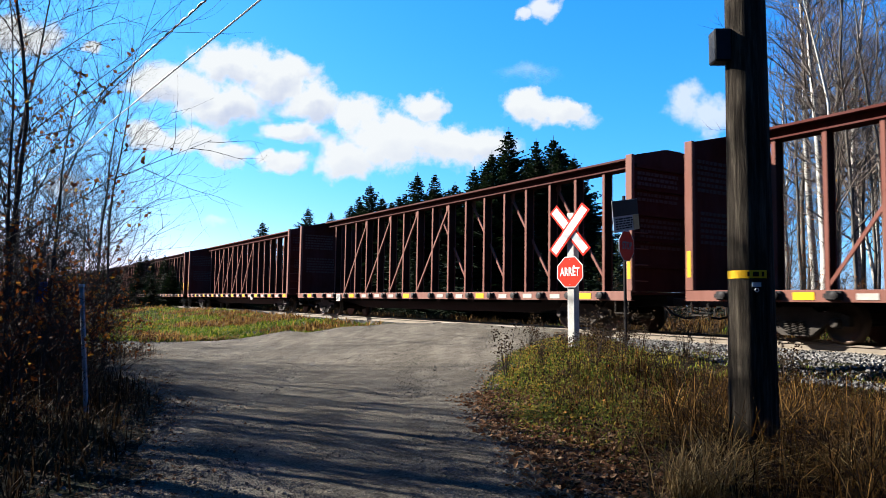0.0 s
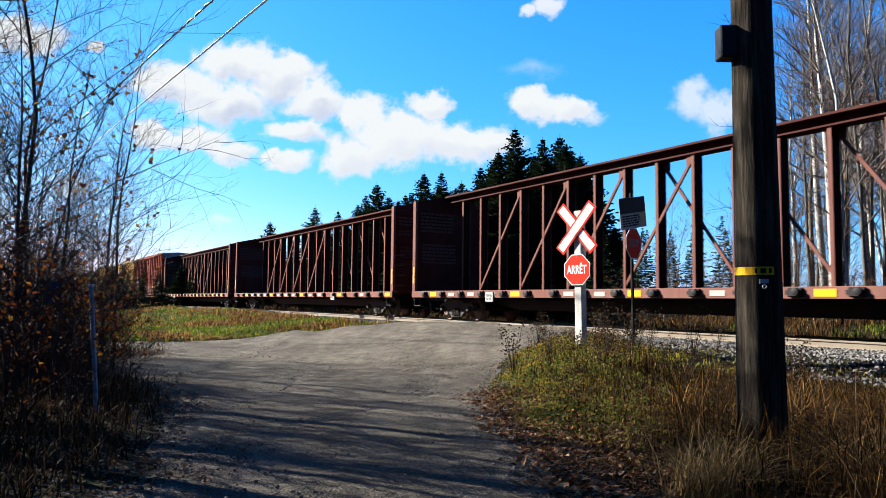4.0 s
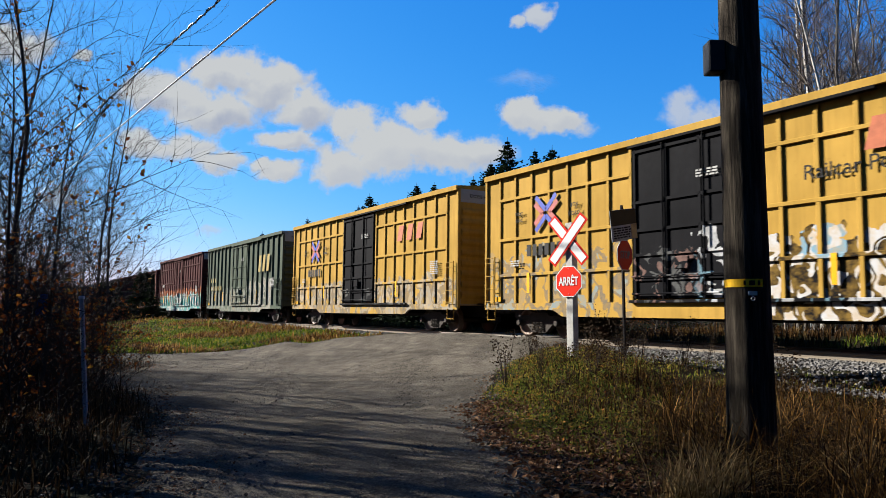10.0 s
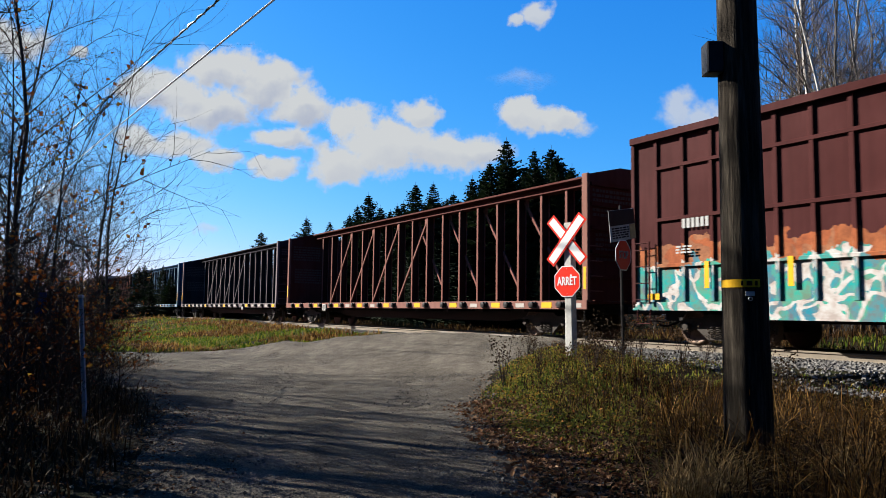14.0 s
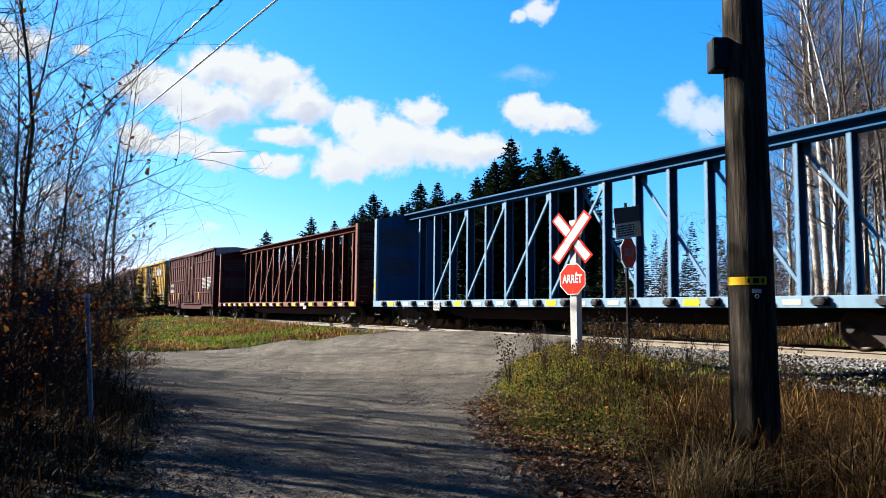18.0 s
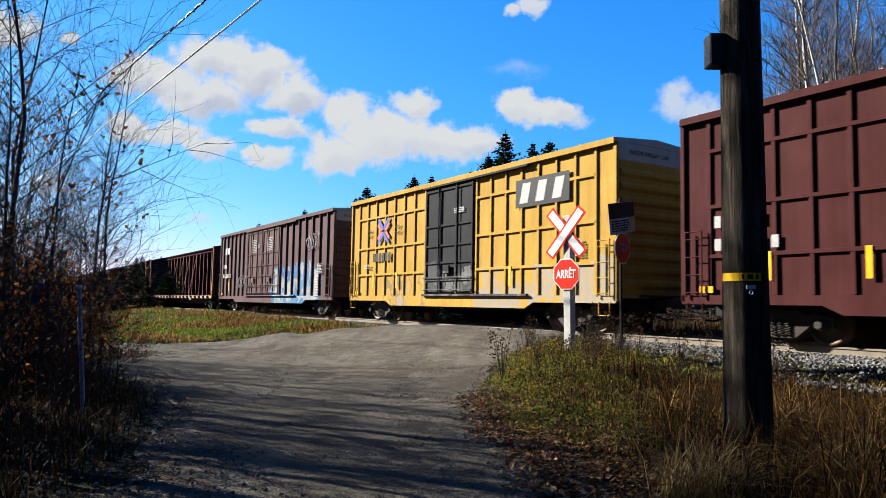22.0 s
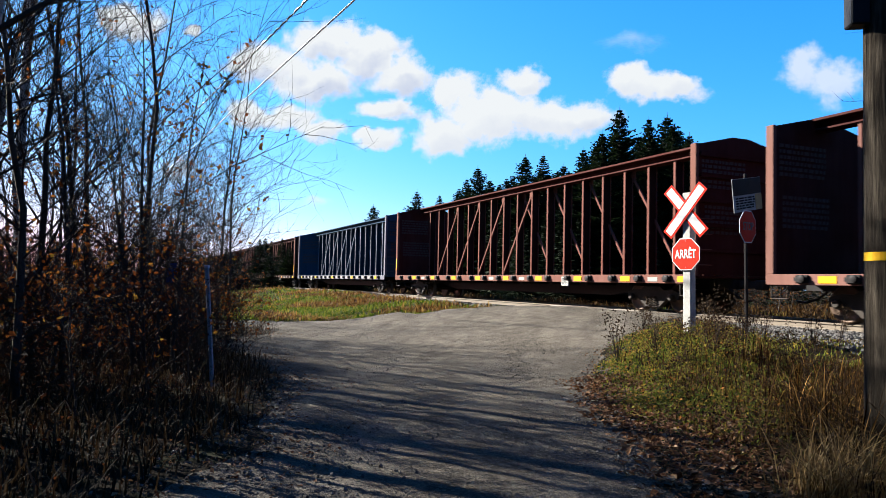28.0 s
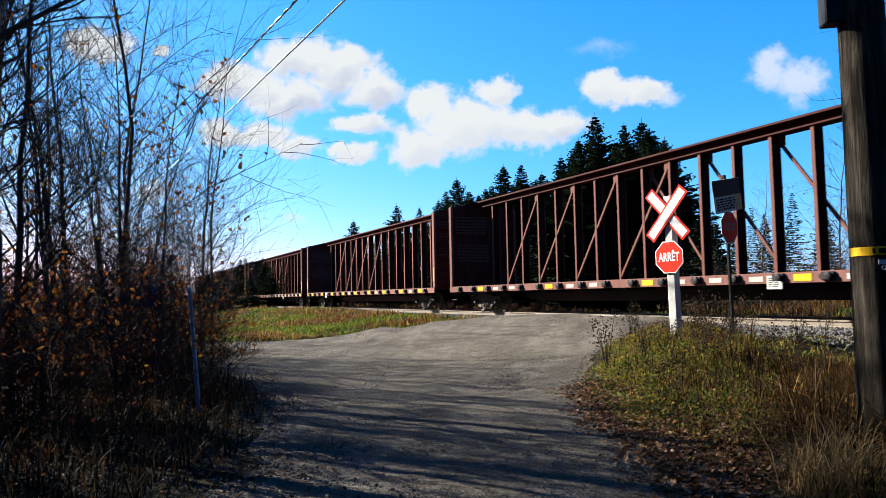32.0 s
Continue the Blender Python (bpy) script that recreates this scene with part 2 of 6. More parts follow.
def sprayed(name, base, layers, rust=0.2):
    """Car-side paint with sprayed, wavy-edged bands of interlocking colours: layers of (colours, top, from, to, seed, scale, contrast)."""
    n = Nodes(name)
    patch, spots = n.noise(0.9, 5), n.noise(9.0, 6, 0.65)
    streak = n.noise(2.2, 4, vec=n.coords(3.0, 3.0, 0.25))
    c = n.mix(n.ramp(patch, [(0.35, 0.0), (0.7, 1.0)]), shade(base, 0.84), tuple(1.1 * x + 0.001 for x in base))
    c = n.mix(n.math("MULTIPLY", n.ramp(streak, [(0.45, 0.0), (0.75, 1.0)]), 0.4), c, shade(base, 0.5))
    c = n.mix(n.math("MULTIPLY", n.ramp(spots, [(0.62, 0.0), (0.7, 1.0)]), rust), c, (0.026, 0.011, 0.006))
    pos = n.node("ShaderNodeTexCoord")
    xyz = n.node("ShaderNodeSeparateXYZ")
    n.t.links.new(pos.outputs["Object"], xyz.inputs[0])
    for colors, top, x0, x1, seed, scale, strength in layers:
        flat = n.node("ShaderNodeCombineXYZ")
        n.put(flat.inputs[0], n.math("ADD", xyz.outputs[0], seed))
        n.put(flat.inputs[2], xyz.outputs[2])
        vec = flat.outputs[0]
        wob = n.noise(1.3, 3, vec=vec)
        bend = n.node("ShaderNodeVectorMath", operation="ADD")
        n.put(bend.inputs[0], vec)
        nz = n.node("ShaderNodeTexNoise")
        nz.inputs["Scale"].default_value, nz.inputs["Detail"].default_value = 1.6, 1.5
        n.put(nz.inputs["Vector"], vec)
        sc = n.node("ShaderNodeVectorMath", operation="SCALE")
        n.put(sc.inputs[0], nz.outputs["Color"])
        sc.inputs["Scale"].default_value = 1.5
        n.put(bend.inputs[1], sc.outputs[0])
        cells, edges = n.node("ShaderNodeTexVoronoi", feature="F1"), n.node("ShaderNodeTexVoronoi", feature="DISTANCE_TO_EDGE")
        squash = n.node("ShaderNodeVectorMath", operation="MULTIPLY")
        n.put(squash.inputs[0], bend.outputs[0])
        squash.inputs[1].default_value = (1.5, 1.0, 0.75)
        for v in (cells, edges):
            v.inputs["Scale"].default_value = scale * 1.25
            n.put(v.inputs["Vector"], squash.outputs[0])
        pick = n.node("ShaderNodeSeparateColor")
        n.put(pick.inputs[0], cells.outputs["Color"])
        k = len(colors) - 1
        tint = n.ramp(n.math("FRACT", n.math("ADD", pick.outputs[0], n.math("MULTIPLY", n.math("FRACT", n.math("MULTIPLY", cells.outputs["Distance"], 1.7)), 0.35))), [(i / k, col) for i, col in enumerate(colors[1:])], "CONSTANT")
        tint = n.mix(n.math("LESS_THAN", edges.outputs["Distance"], 0.075), tint, colors[0])
        sway = n.math("MULTIPLY", n.math("SUBTRACT", wob, 0.5), 1.8)
        inside = n.math("LESS_THAN", xyz.outputs[2], n.math("ADD", sway, top))
        inside = n.math("MULTIPLY", inside, n.math("GREATER_THAN", n.math("ADD", xyz.outputs[0], sway), x0))
        inside = n.math("MULTIPLY", inside, n.math("LESS_THAN", n.math("ADD", xyz.outputs[0], sway), x1))
        worn = n.math("MULTIPLY", n.ramp(n.noise(5.0, 5, 0.7), [(0.4, 1.0), (0.62, 0.55)]), strength)
        c = n.mix(n.math("MULTIPLY", inside, worn), c, tint)
    return n.done(c, n.math("ADD", n.math("MULTIPLY", spots, 0.25), 0.5), bump=spots, strength=0.12, distance=0.01, spec=0.01)


MATS = {}


def mat_of(key, make, *args, **kw):
    if key not in MATS:
        MATS[key] = make(key, *args, **kw)
    return MATS[key]


BLACK_STEEL = plain_mat("black_steel", (0.007, 0.006, 0.006), 0.6)
TRUCK_STEEL = plain_mat("truck_steel", (0.02, 0.0165, 0.0135), 0.7, vary=0.4)
WHEEL_STEEL = plain_mat("wheel_steel", (0.05, 0.033, 0.023), 0.5, 0.3)
RAIL_STEEL = plain_mat("rail_steel", (0.085, 0.07, 0.053), 0.55, 0.0, vary=0.15)
REFLECT_YELLOW = plain_mat("reflector_yellow", (0.3, 0.15, 0.004), 0.45, vary=0.1)
REFLECT_WHITE = plain_mat("reflector_white", (0.15, 0.135, 0.12), 0.55, vary=0.25)
LETTER_WHITE = plain_mat("letter_white", (0.15, 0.147, 0.14), 0.6, vary=0.2)
LETTER_BLACK = plain_mat("letter_black", (0.004, 0.004, 0.004), 0.6)
GALVANISED = plain_mat("galvanised_roof", (0.13, 0.13, 0.128), 0.5, 0.2, vary=0.15, scale=2.0)


def lettering(text, size, material, name="lettering", squeeze=1.0, bold=0.0):
    """Flat letters as a mesh in the x-z plane, facing -y, centred on the origin."""
    cu = bpy.data.curves.new("letters", "FONT")
    cu.body, cu.size, cu.align_x, cu.align_y, cu.extrude, cu.offset = text, size, "CENTER", "CENTER", 0.003, bold
    tmp = bpy.data.objects.new("letters", cu)
    scene.collection.objects.link(tmp)
    dg = bpy.context.evaluated_depsgraph_get()
    me = bpy.data.meshes.new_from_object(tmp.evaluated_get(dg))
    bpy.data.objects.remove(tmp)
    bpy.data.curves.remove(cu)
    me.transform(Matrix.Diagonal((squeeze, 1, 1, 1)))
    me.transform(pose(0, 0, 0, 90))
    me.materials.clear()
    me.materials.append(material)
    me.name = name
    return me

# ---- the train ----
# Car space: x forward along the way of travel, y to the far side, z up from the rail's top.
def bogie_parts(car, xc):
    """A two-axle truck under a car: bolster with side frames, springs and wheelsets."""
    if "bogie" not in MATS:
        b = Shape().soft_box(-0.16, 0.16, -0.95, 0.95, 0.42, 0.62, 0.03)
        frame_side = Shape()
        frame_side.prism([(-1.1, 0.36), (-1.1, 0.56), (-0.8, 0.64), (-0.5, 0.62), (-0.35, 0.72), (0.35, 0.72), (0.5, 0.62), (0.8, 0.64),
                          (1.1, 0.56), (1.1, 0.36), (0.72, 0.36), (0.66, 0.42), (0.36, 0.18), (0.3, 0.14), (-0.3, 0.14), (-0.36, 0.18), (-0.66, 0.42), (-0.72, 0.36)], -0.08, 0.08)
        spring = Shape()
        for i in (-0.16, 0.0, 0.16):
            for k in range(5):
                spring.lathe_y([(-0.02, 0.02), (0.02, 0.02)], 3, i, 0.2)
                spring.tube([(i + 0.055 * math.cos(a * 1.05), -0.1 + 0.055 * math.sin(a * 1.05), 0.19 + k * 0.05 + a * 0.008) for a in range(7)], 0.016, 4)
        cap = Shape().lathe_y([(-0.2, 0.07), (-0.17, 0.1), (-0.06, 0.1), (-0.06, 0.12), (0.0, 0.12)], 12, 0, 0.42)
        wheelset = Shape()
        for sgn in (-1, 1):
            prof = [(0.66, 0.12), (0.68, 0.36), (0.69, 0.46), (0.715, 0.462), (0.72, 0.425), (0.82, 0.418), (0.825, 0.36), (0.79, 0.33), (0.77, 0.14), (0.83, 0.12)]
            wheelset.lathe_y([(sgn * y, r) for y, r in prof][::sgn], 28)
        wheelset.lathe_y([(-0.95, 0.075), (0.95, 0.075)], 10)
        MATS["bogie"] = (b.mesh("truck", TRUCK_STEEL), frame_side.mesh("side_frame", TRUCK_STEEL), spring.mesh("spring", TRUCK_STEEL),
                         cap.mesh("bearing_cap", TRUCK_STEEL), wheelset.mesh("wheelset", WHEEL_STEEL, True))
    b, side, spring, cap, wheelset = MATS["bogie"]
    truck = piece("truck", b, car, xc)
    for y in (-1.0, 1.0):
        piece("side_frame", side, truck, 0, y)
        piece("spring", spring, truck, 0, y * 1.0)
        for x in (-0.86, 0.86):
            piece("bearing_cap", cap, truck, x, y, 0, 0 if y < 0 else 180)
    for x in (-0.86, 0.86):
        piece("wheelset", wheelset, truck, x, 0, 0.42)


def coupler_parts(car, half):
    if "coupler" not in MATS:
        c = Shape().soft_box(-0.2, 0.62, -0.09, 0.09, 0.72, 0.9, 0.02).soft_box(0.55, 0.84, -0.16, 0.12, 0.68, 0.94, 0.04)
        h = Shape().tube([(0.0, -0.42, 0.7), (0.3, -0.45, 0.5), (0.6, -0.4, 0.4), (0.84, -0.35, 0.42)], 0.03, 6)
        MATS["coupler"] = (c.mesh("coupler", TRUCK_STEEL), h.mesh("air_hose", BLACK_STEEL))
    c, h = MATS["coupler"]
    for turn, x in ((0, half), (180, -half)):
        piece("coupler", c, car, x, 0, 0, turn)
        piece("air_hose", h, car, x, 0, 0, turn)


def stencil_bars(w, h, rows, rng):
    """Small unreadable writing: rows of short bars in the x-z plane."""
    s = Shape()
    for r in range(rows):
        z = h / 2 - (r + 0.5) * h / rows
        x = -w / 2
        while x < w / 2 - 0.04:
            l = rng.uniform(0.05, 0.16)
            s.box(x, min(x + l, w / 2), -0.003, 0.003, z - h / rows * 0.3, z + h / rows * 0.3)
            x += l + 0.04
    return s


CB_LEN = 22.75


def centre_beam_car(color, dusty, label, seed, blue=False):
    """An empty centre-beam flat car: deck, bulkheads, a row of posts with braces, and a top chord."""
    rng = random.Random(seed)
    key = "cb_%.3f_%.3f_%.3f" % color
    paint = mat_of(key, painted_steel, color, 0.3 if blue else 0.45)
    sill_paint = mat_of(key + "_sill", painted_steel, dusty, 0.2)
    car = thing("centre_beam_car", Matrix(), label, "rail car", "cars of the freight train")
    half = CB_LEN / 2
    part("deck", Shape().soft_box(-half, half, -1.5, 1.5, 0.97, 1.04, 0.01), paint, car)
    part("centre_sill", Shape().prism([(-half, 0.95), (-half, 0.7), (-half + 3.6, 0.62), (-half + 5.2, 0.42), (half - 5.2, 0.42), (half - 3.6, 0.62), (half, 0.7), (half, 0.95)], -0.33, 0.33), BLACK_STEEL, car)
    bearer = MATS.setdefault("bearer", Shape().box(-0.08, 0.08, -1.45, 1.45, 0.74, 0.965).mesh("cross_bearer", BLACK_STEEL))
    for i in range(9):
        piece("cross_bearer", bearer, car, -8.4 + 2.1 * i)
    for y in (-1, 1):
        s = Shape().soft_box(-half, half, y * 1.6 - 0.02, y * 1.6 + 0.02, 0.81, 1.05, 0.008)
        s.box(-half, half, min(y * 1.45, y * 1.58), max(y * 1.45, y * 1.58), 1.02, 1.045).box(-half, half, min(y * 1.5, y * 1.58), max(y * 1.5, y * 1.58), 0.812, 0.83)
        part("side_sill", s, sill_paint, car, "dusty side sill")
    # bulkheads, peaked to the chord, with channel posts at their edges
    for x in (-1, 1):
        x0 = x * (half - 0.09)
        s = Shape()
        pts = [(-1.5, 1.05), (1.5, 1.05), (1.5, 4.46), (0.3, 4.74), (-0.3, 4.74), (-1.5, 4.46)]
        vs = [(x0 - 0.05, p, q) for p, q in pts] + [(x0 + 0.05, p, q) for p, q in pts]
        s.add(vs, [tuple(range(6)), tuple(range(6, 12))[::-1]] + [(i, (i + 1) % 6, 6 + (i + 1) % 6, 6 + i) for i in range(6)])
        bulk = part("bulkhead", s, paint, car)
        for z in (1.7, 2.35, 3.0, 3.65, 4.2):
            part("stiffener", Shape().box(min(x0 + x * 0.05, x0 + x * 0.12), max(x0 + x * 0.05, x0 + x * 0.12), -1.45, 1.45, z - 0.05, z + 0.05), paint, bulk)
        for y in (-1, 1):
            p = Shape().soft_box(x0 - 0.11, x0 + 0.11, y * 1.55 - 0.05, y * 1.55 + 0.05, 1.05, 4.47, 0.012)
            # edge posts get the pale sill paint to stand for their sunlit edge
            part("edge_post", p, sill_paint, bulk, "edge post paled to stand for sunlight on it")
            if rng.random() < 0.75 and y < 0:
                part("reflector", Shape().box(x0 - 0.05, x0 + 0.05, -1.606, -1.6, 1.35, 1.95), REFLECT_YELLOW, bulk, "yellow reflective strip")
        st = stencil_bars(1.5, 0.8, 6, rng)
        stm = st.mesh("stencil", mat_of("stencil_grey", plain_mat, (0.035, 0.026, 0.024), 0.7))
        for zz, yy in ((3.7, -0.6), (2.5, -0.5)):
            q = tagged(new("stencil", stm), kind="stuff")
            q.parent = bulk
            q.matrix_basis = pose(x0 + x * -0.0 + 0.057, yy, zz, 0, 0, 90)
    # posts and braces
    bay, zt, zb = 1.19, 4.52, 1.05
    if key + "_post" not in MATS:
        p = Shape()
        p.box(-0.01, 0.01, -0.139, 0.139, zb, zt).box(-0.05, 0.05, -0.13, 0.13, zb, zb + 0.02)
        # webs darkened in colour for shade; flanges and braces paled for sun and dust
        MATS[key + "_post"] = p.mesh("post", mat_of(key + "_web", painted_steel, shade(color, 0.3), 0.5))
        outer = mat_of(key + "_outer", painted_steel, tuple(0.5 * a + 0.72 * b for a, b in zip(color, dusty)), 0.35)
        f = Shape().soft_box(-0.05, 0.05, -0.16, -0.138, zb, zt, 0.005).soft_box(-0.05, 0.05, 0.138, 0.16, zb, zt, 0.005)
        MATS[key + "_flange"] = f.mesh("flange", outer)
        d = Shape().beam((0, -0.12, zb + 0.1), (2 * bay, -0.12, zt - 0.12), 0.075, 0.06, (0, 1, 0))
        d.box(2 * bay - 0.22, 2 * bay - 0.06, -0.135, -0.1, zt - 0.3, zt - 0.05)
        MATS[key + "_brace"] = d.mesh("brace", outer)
        w = Shape().soft_box(-0.16, 0.16, -0.06, 0.03, -0.13, 0.05, 0.02)
        w.lathe_y([(-0.13, 0.03), (-0.12, 0.075), (-0.06, 0.075)], 10, 0.04, -0.03)
        w.box(-0.22, -0.16, -0.02, 0.02, -0.08, 0.0)
        MATS["winch"] = w.mesh("winch", BLACK_STEEL)
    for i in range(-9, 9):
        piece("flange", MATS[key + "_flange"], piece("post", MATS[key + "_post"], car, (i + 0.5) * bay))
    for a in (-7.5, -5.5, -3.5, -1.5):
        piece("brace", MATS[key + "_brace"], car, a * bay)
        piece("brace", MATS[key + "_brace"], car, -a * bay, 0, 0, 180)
    c = Shape().soft_box(-half + 0.14, half - 0.14, -0.3, 0.3, 4.68, 4.75, 0.012).box(-half + 0.14, half - 0.14, -0.06, 0.06, 4.5, 4.68).soft_box(-half + 0.14, half - 0.14, -0.2, 0.2, 4.47, 4.52, 0.008)
    part("top_chord", c, paint, car)
    # winches and reflectors along the near sill
    yel = MATS.setdefault("yel", Shape().box(-0.22, 0.22, -0.004, 0.004, -0.075, 0.075).mesh("reflector", REFLECT_YELLOW))
    whi = MATS.setdefault("whi", Shape().box(-0.2, 0.2, -0.004, 0.004, -0.06, 0.06).mesh("marking", REFLECT_WHITE))
    for y in (-1, 1):
        for i in range(18):
            x = (i - 8.5) * 1.22
            piece("winch", MATS["winch"], car, x, y * 1.62, 0.98, 0 if y < 0 else 180)
            if i % 2 == (seed % 2) and y < 0:
                piece("reflector", yel if i % 4 == (seed % 2) or seed % 3 == 0 else whi, car, x + 0.6, -1.626, 0.93)
            elif y < 0 and rng.random() < 0.6:
                piece("marking", whi, car, x + 0.6, -1.625, 0.92)
    sign = part("placard", Shape().box(-0.2, 0.2, -0.02, 0.02, -0.15, 0.15), mat_of("placard_white", plain_mat, (0.17, 0.165, 0.15), 0.6), car, "white data placard")
    sign.matrix_basis = pose(5.4 if seed % 2 else -6.2, -1.65, 0.84)
    part("writing", stencil_bars(0.3, 0.22, 5, rng), mat_of("placard_ink", plain_mat, (0.04, 0.04, 0.04), 0.6), sign).matrix_basis = pose(0, -0.023, 0)
    # corner steps
    for x in (-1, 1):
        for y in (-1, 1):
            x0 = x * (half - 0.35)
            part("sill_step", Shape().tube([(x0 - 0.22, y * 1.57, 0.83), (x0 - 0.22, y * 1.57, 0.5), (x0 + 0.22, y * 1.57, 0.5), (x0 + 0.22, y * 1.57, 0.83)], 0.018, 6), TRUCK_STEEL, car)
    for z in (1.3, 1.7, 2.1, 2.5):
        part("ladder_rung", Shape().tube([(half - 0.0, -1.5, z), (half + 0.07, -1.5, z), (half + 0.07, -1.1, z), (half, -1.1, z)], 0.014, 5), sill_paint, car)
    for x in (-half + 2.3, half - 2.3):
        bogie_parts(car, x)
    coupler_parts(car, half)
    return car


def box_car(length, side_mat, paint, roof_mat, door_mat, label, seed, rails=True, door_at=0.0, doors=1, ribs=8, text=(), bits=()):
    """An outside-post box car with plug doors, side ladders and corrugated ends."""
    rng = random.Random(seed)
    car = thing("box_car", Matrix(), label, "rail car", "cars of the freight train")
    h, w, zb, zt = length / 2, 1.46, 0.95, 5.0
    s = Shape()
    s.box(-h, h, -w, w, zb, zt)
    body = part("body", s, side_mat, car)
    # roof: shallow gable with cross ribs
    r = Shape()
    r.add([(-h - 0.02, -1.58, 4.97), (h + 0.02, -1.58, 4.97), (h + 0.02, 1.58, 4.97), (-h - 0.02, 1.58, 4.97), (-h - 0.02, -1.58, 5.06), (h + 0.02, -1.58, 5.06), (h + 0.02, 0, 5.18), (-h - 0.02, 0, 5.18), (h + 0.02, 1.58, 5.06), (-h - 0.02, 1.58, 5.06)],
          [(0, 3, 2, 1), (0, 1, 5, 4), (4, 5, 6, 7), (7, 6, 8, 9), (3, 9, 8, 2), (1, 2, 8, 6, 5), (0, 4, 7, 9, 3)])
    for i in range(int(length)):
        x = -h + 0.5 + i
        r.beam((x, -1.55, 5.075), (x, 0, 5.19), 0.05, 0.05).beam((x, 1.55, 5.075), (x, 0, 5.19), 0.05, 0.05)
    part("roof", r, roof_mat, car)
    part("roof_edge", Shape().soft_box(-h, h, -1.6, -1.54, 4.9, 5.07, 0.01).soft_box(-h, h, 1.54, 1.6, 4.9, 5.07, 0.01), paint, car)
    # side sill, deeper between the trucks
    for y in (-1, 1):
        y0, y1 = sorted((y * 1.46, y * 1.53))
        part("side_sill", Shape().prism([(-h, 0.8), (-h, 1.0), (h, 1.0), (h, 0.8), (h - 3.3, 0.8), (h - 3.7, 0.62), (-h + 3.7, 0.62), (-h + 3.3, 0.8)], y0, y1), side_mat, car)
    part("centre_sill", Shape().box(-h, h, -0.33, 0.33, 0.55, 0.945), BLACK_STEEL, car)
    bearer = MATS.setdefault("box_bearer", Shape().box(-0.08, 0.08, -1.44, 1.44, 0.66, 0.94).mesh("cross_bearer", BLACK_STEEL))
    for i in range(6):
        piece("cross_bearer", bearer, car, -h + 4.0 + i * (length - 8.0) / 5)
    # doors
    dw = 3.05
    spans = [door_at] if doors == 1 else [door_at - 1.42, door_at + 1.42]
    if doors == 2:
        dw = 2.75
    for y in (-1, 1):
        for xc in spans:
            d = Shape()
            y0, y1 = sorted((y * 1.465, y * 1.52))
            d.soft_box(xc - dw / 2, xc + dw / 2, y0, y1, 1.08, 4.82, 0.012)
            door = part("door", d, door_mat, car, "plug door with locking bars")
            f = Shape()
            ya, yb = sorted((y * 1.52, y * 1.57))
            for k in range(4):
                x = xc - dw / 2 + 0.06 + k * (dw - 0.12) / 3
                f.box(x - 0.035, x + 0.035, ya, yb, 1.1, 4.8)
            for z in (1.55, 2.15, 2.75, 3.45, 4.72):
                f.box(xc - dw / 2, xc + dw / 2, ya, y * 1.56 if y > 0 else ya + 0.0 + (yb - ya), z - 0.035, z + 0.035)
            part("door_ribs", f, door_mat, door)
            bars = Shape()
            for x in (xc - 0.55, xc + 0.62):
                bars.tube([(x, y * 1.6, 1.05), (x, y * 1.6, 4.9)], 0.022, 6)
            for z in (1.2, 1.62):
                bars.tube([(xc - dw / 2, y * 1.61, z), (xc + dw / 2, y * 1.61, z)], 0.022, 6)
            bars.soft_box(xc - 0.2, xc + 0.2, min(y * 1.57, y * 1.64), max(y * 1.57, y * 1.64), 1.75, 2.05, 0.02)
            part("locking_bar", bars, door_mat, door)
        a, b = sorted((y * 1.53, y * 1.64))
        for z0 in (4.83, 0.98):
            part("door_track", Shape().soft_box(spans[0] - dw * 0.5 - 0.1, spans[-1] + dw * 1.45, a, b, z0, z0 + 0.07, 0.008), door_mat, car)
        # posts on both wings
        if ("rib", id(side_mat)) not in MATS:
            deep = 0.028 if rails else 0.045
            MATS["rib", id(side_mat)] = Shape().soft_box(-0.05, 0.05, -deep, deep, 1.0, 4.9, 0.01).mesh("rib", side_mat)
        left_end, right_end = spans[0] - dw / 2 - 0.12, spans[-1] + dw / 2 + 0.12
        for x0, x1 in ((-h + 0.75, left_end), (right_end, h - 0.75)):
            k = max(2, round((x1 - x0) / (6.2 / ribs)))
            for i in range(k + 1):
                piece("rib", MATS["rib", id(side_mat)], car, x0 + (x1 - x0) * i / k, y * (1.488 if rails else 1.505))
            if rails:
                a, b = sorted((y * 1.46, y * 1.524))
                for z in (1.85, 2.95, 4.2):
                    part("side_rail", Shape().soft_box(x0, x1, a, b, z - 0.045, z + 0.045, 0.01), side_mat, car)
        for x0, x1, z in bits:
            a, b = sorted((y * 1.46, y * 1.575))
            part("side_rail", Shape().soft_box(x0, x1, a, b, z - 0.05, z + 0.05, 0.01), mat_of("scuffed_rail", painted_steel, (0.042, 0.02, 0.016), 0.5), car, "scuffed grab rail")
        for x in (-h + 0.03, h - 0.03):
            part("corner_post", Shape().soft_box(x - 0.06, x + 0.06, min(y * 1.42, y * 1.53), max(y * 1.42, y * 1.53), 0.85, 4.95, 0.012), paint, car)
        # low side ladders and steps at both corners
        for x in (-h + 0.38, h - 0.38):
            lad = Shape()
            for q in (-0.22, 0.22):
                lad.beam((x + q, y * 1.6, 0.95), (x + q, y * 1.6, 2.45), 0.03, 0.04)
            for z in (1.05, 1.45, 1.85, 2.25, 2.42):
                lad.tube([(x - 0.22, y * 1.61, z), (x + 0.22, y * 1.61, z)], 0.013, 5)
            part("side_ladder", lad, paint, car)
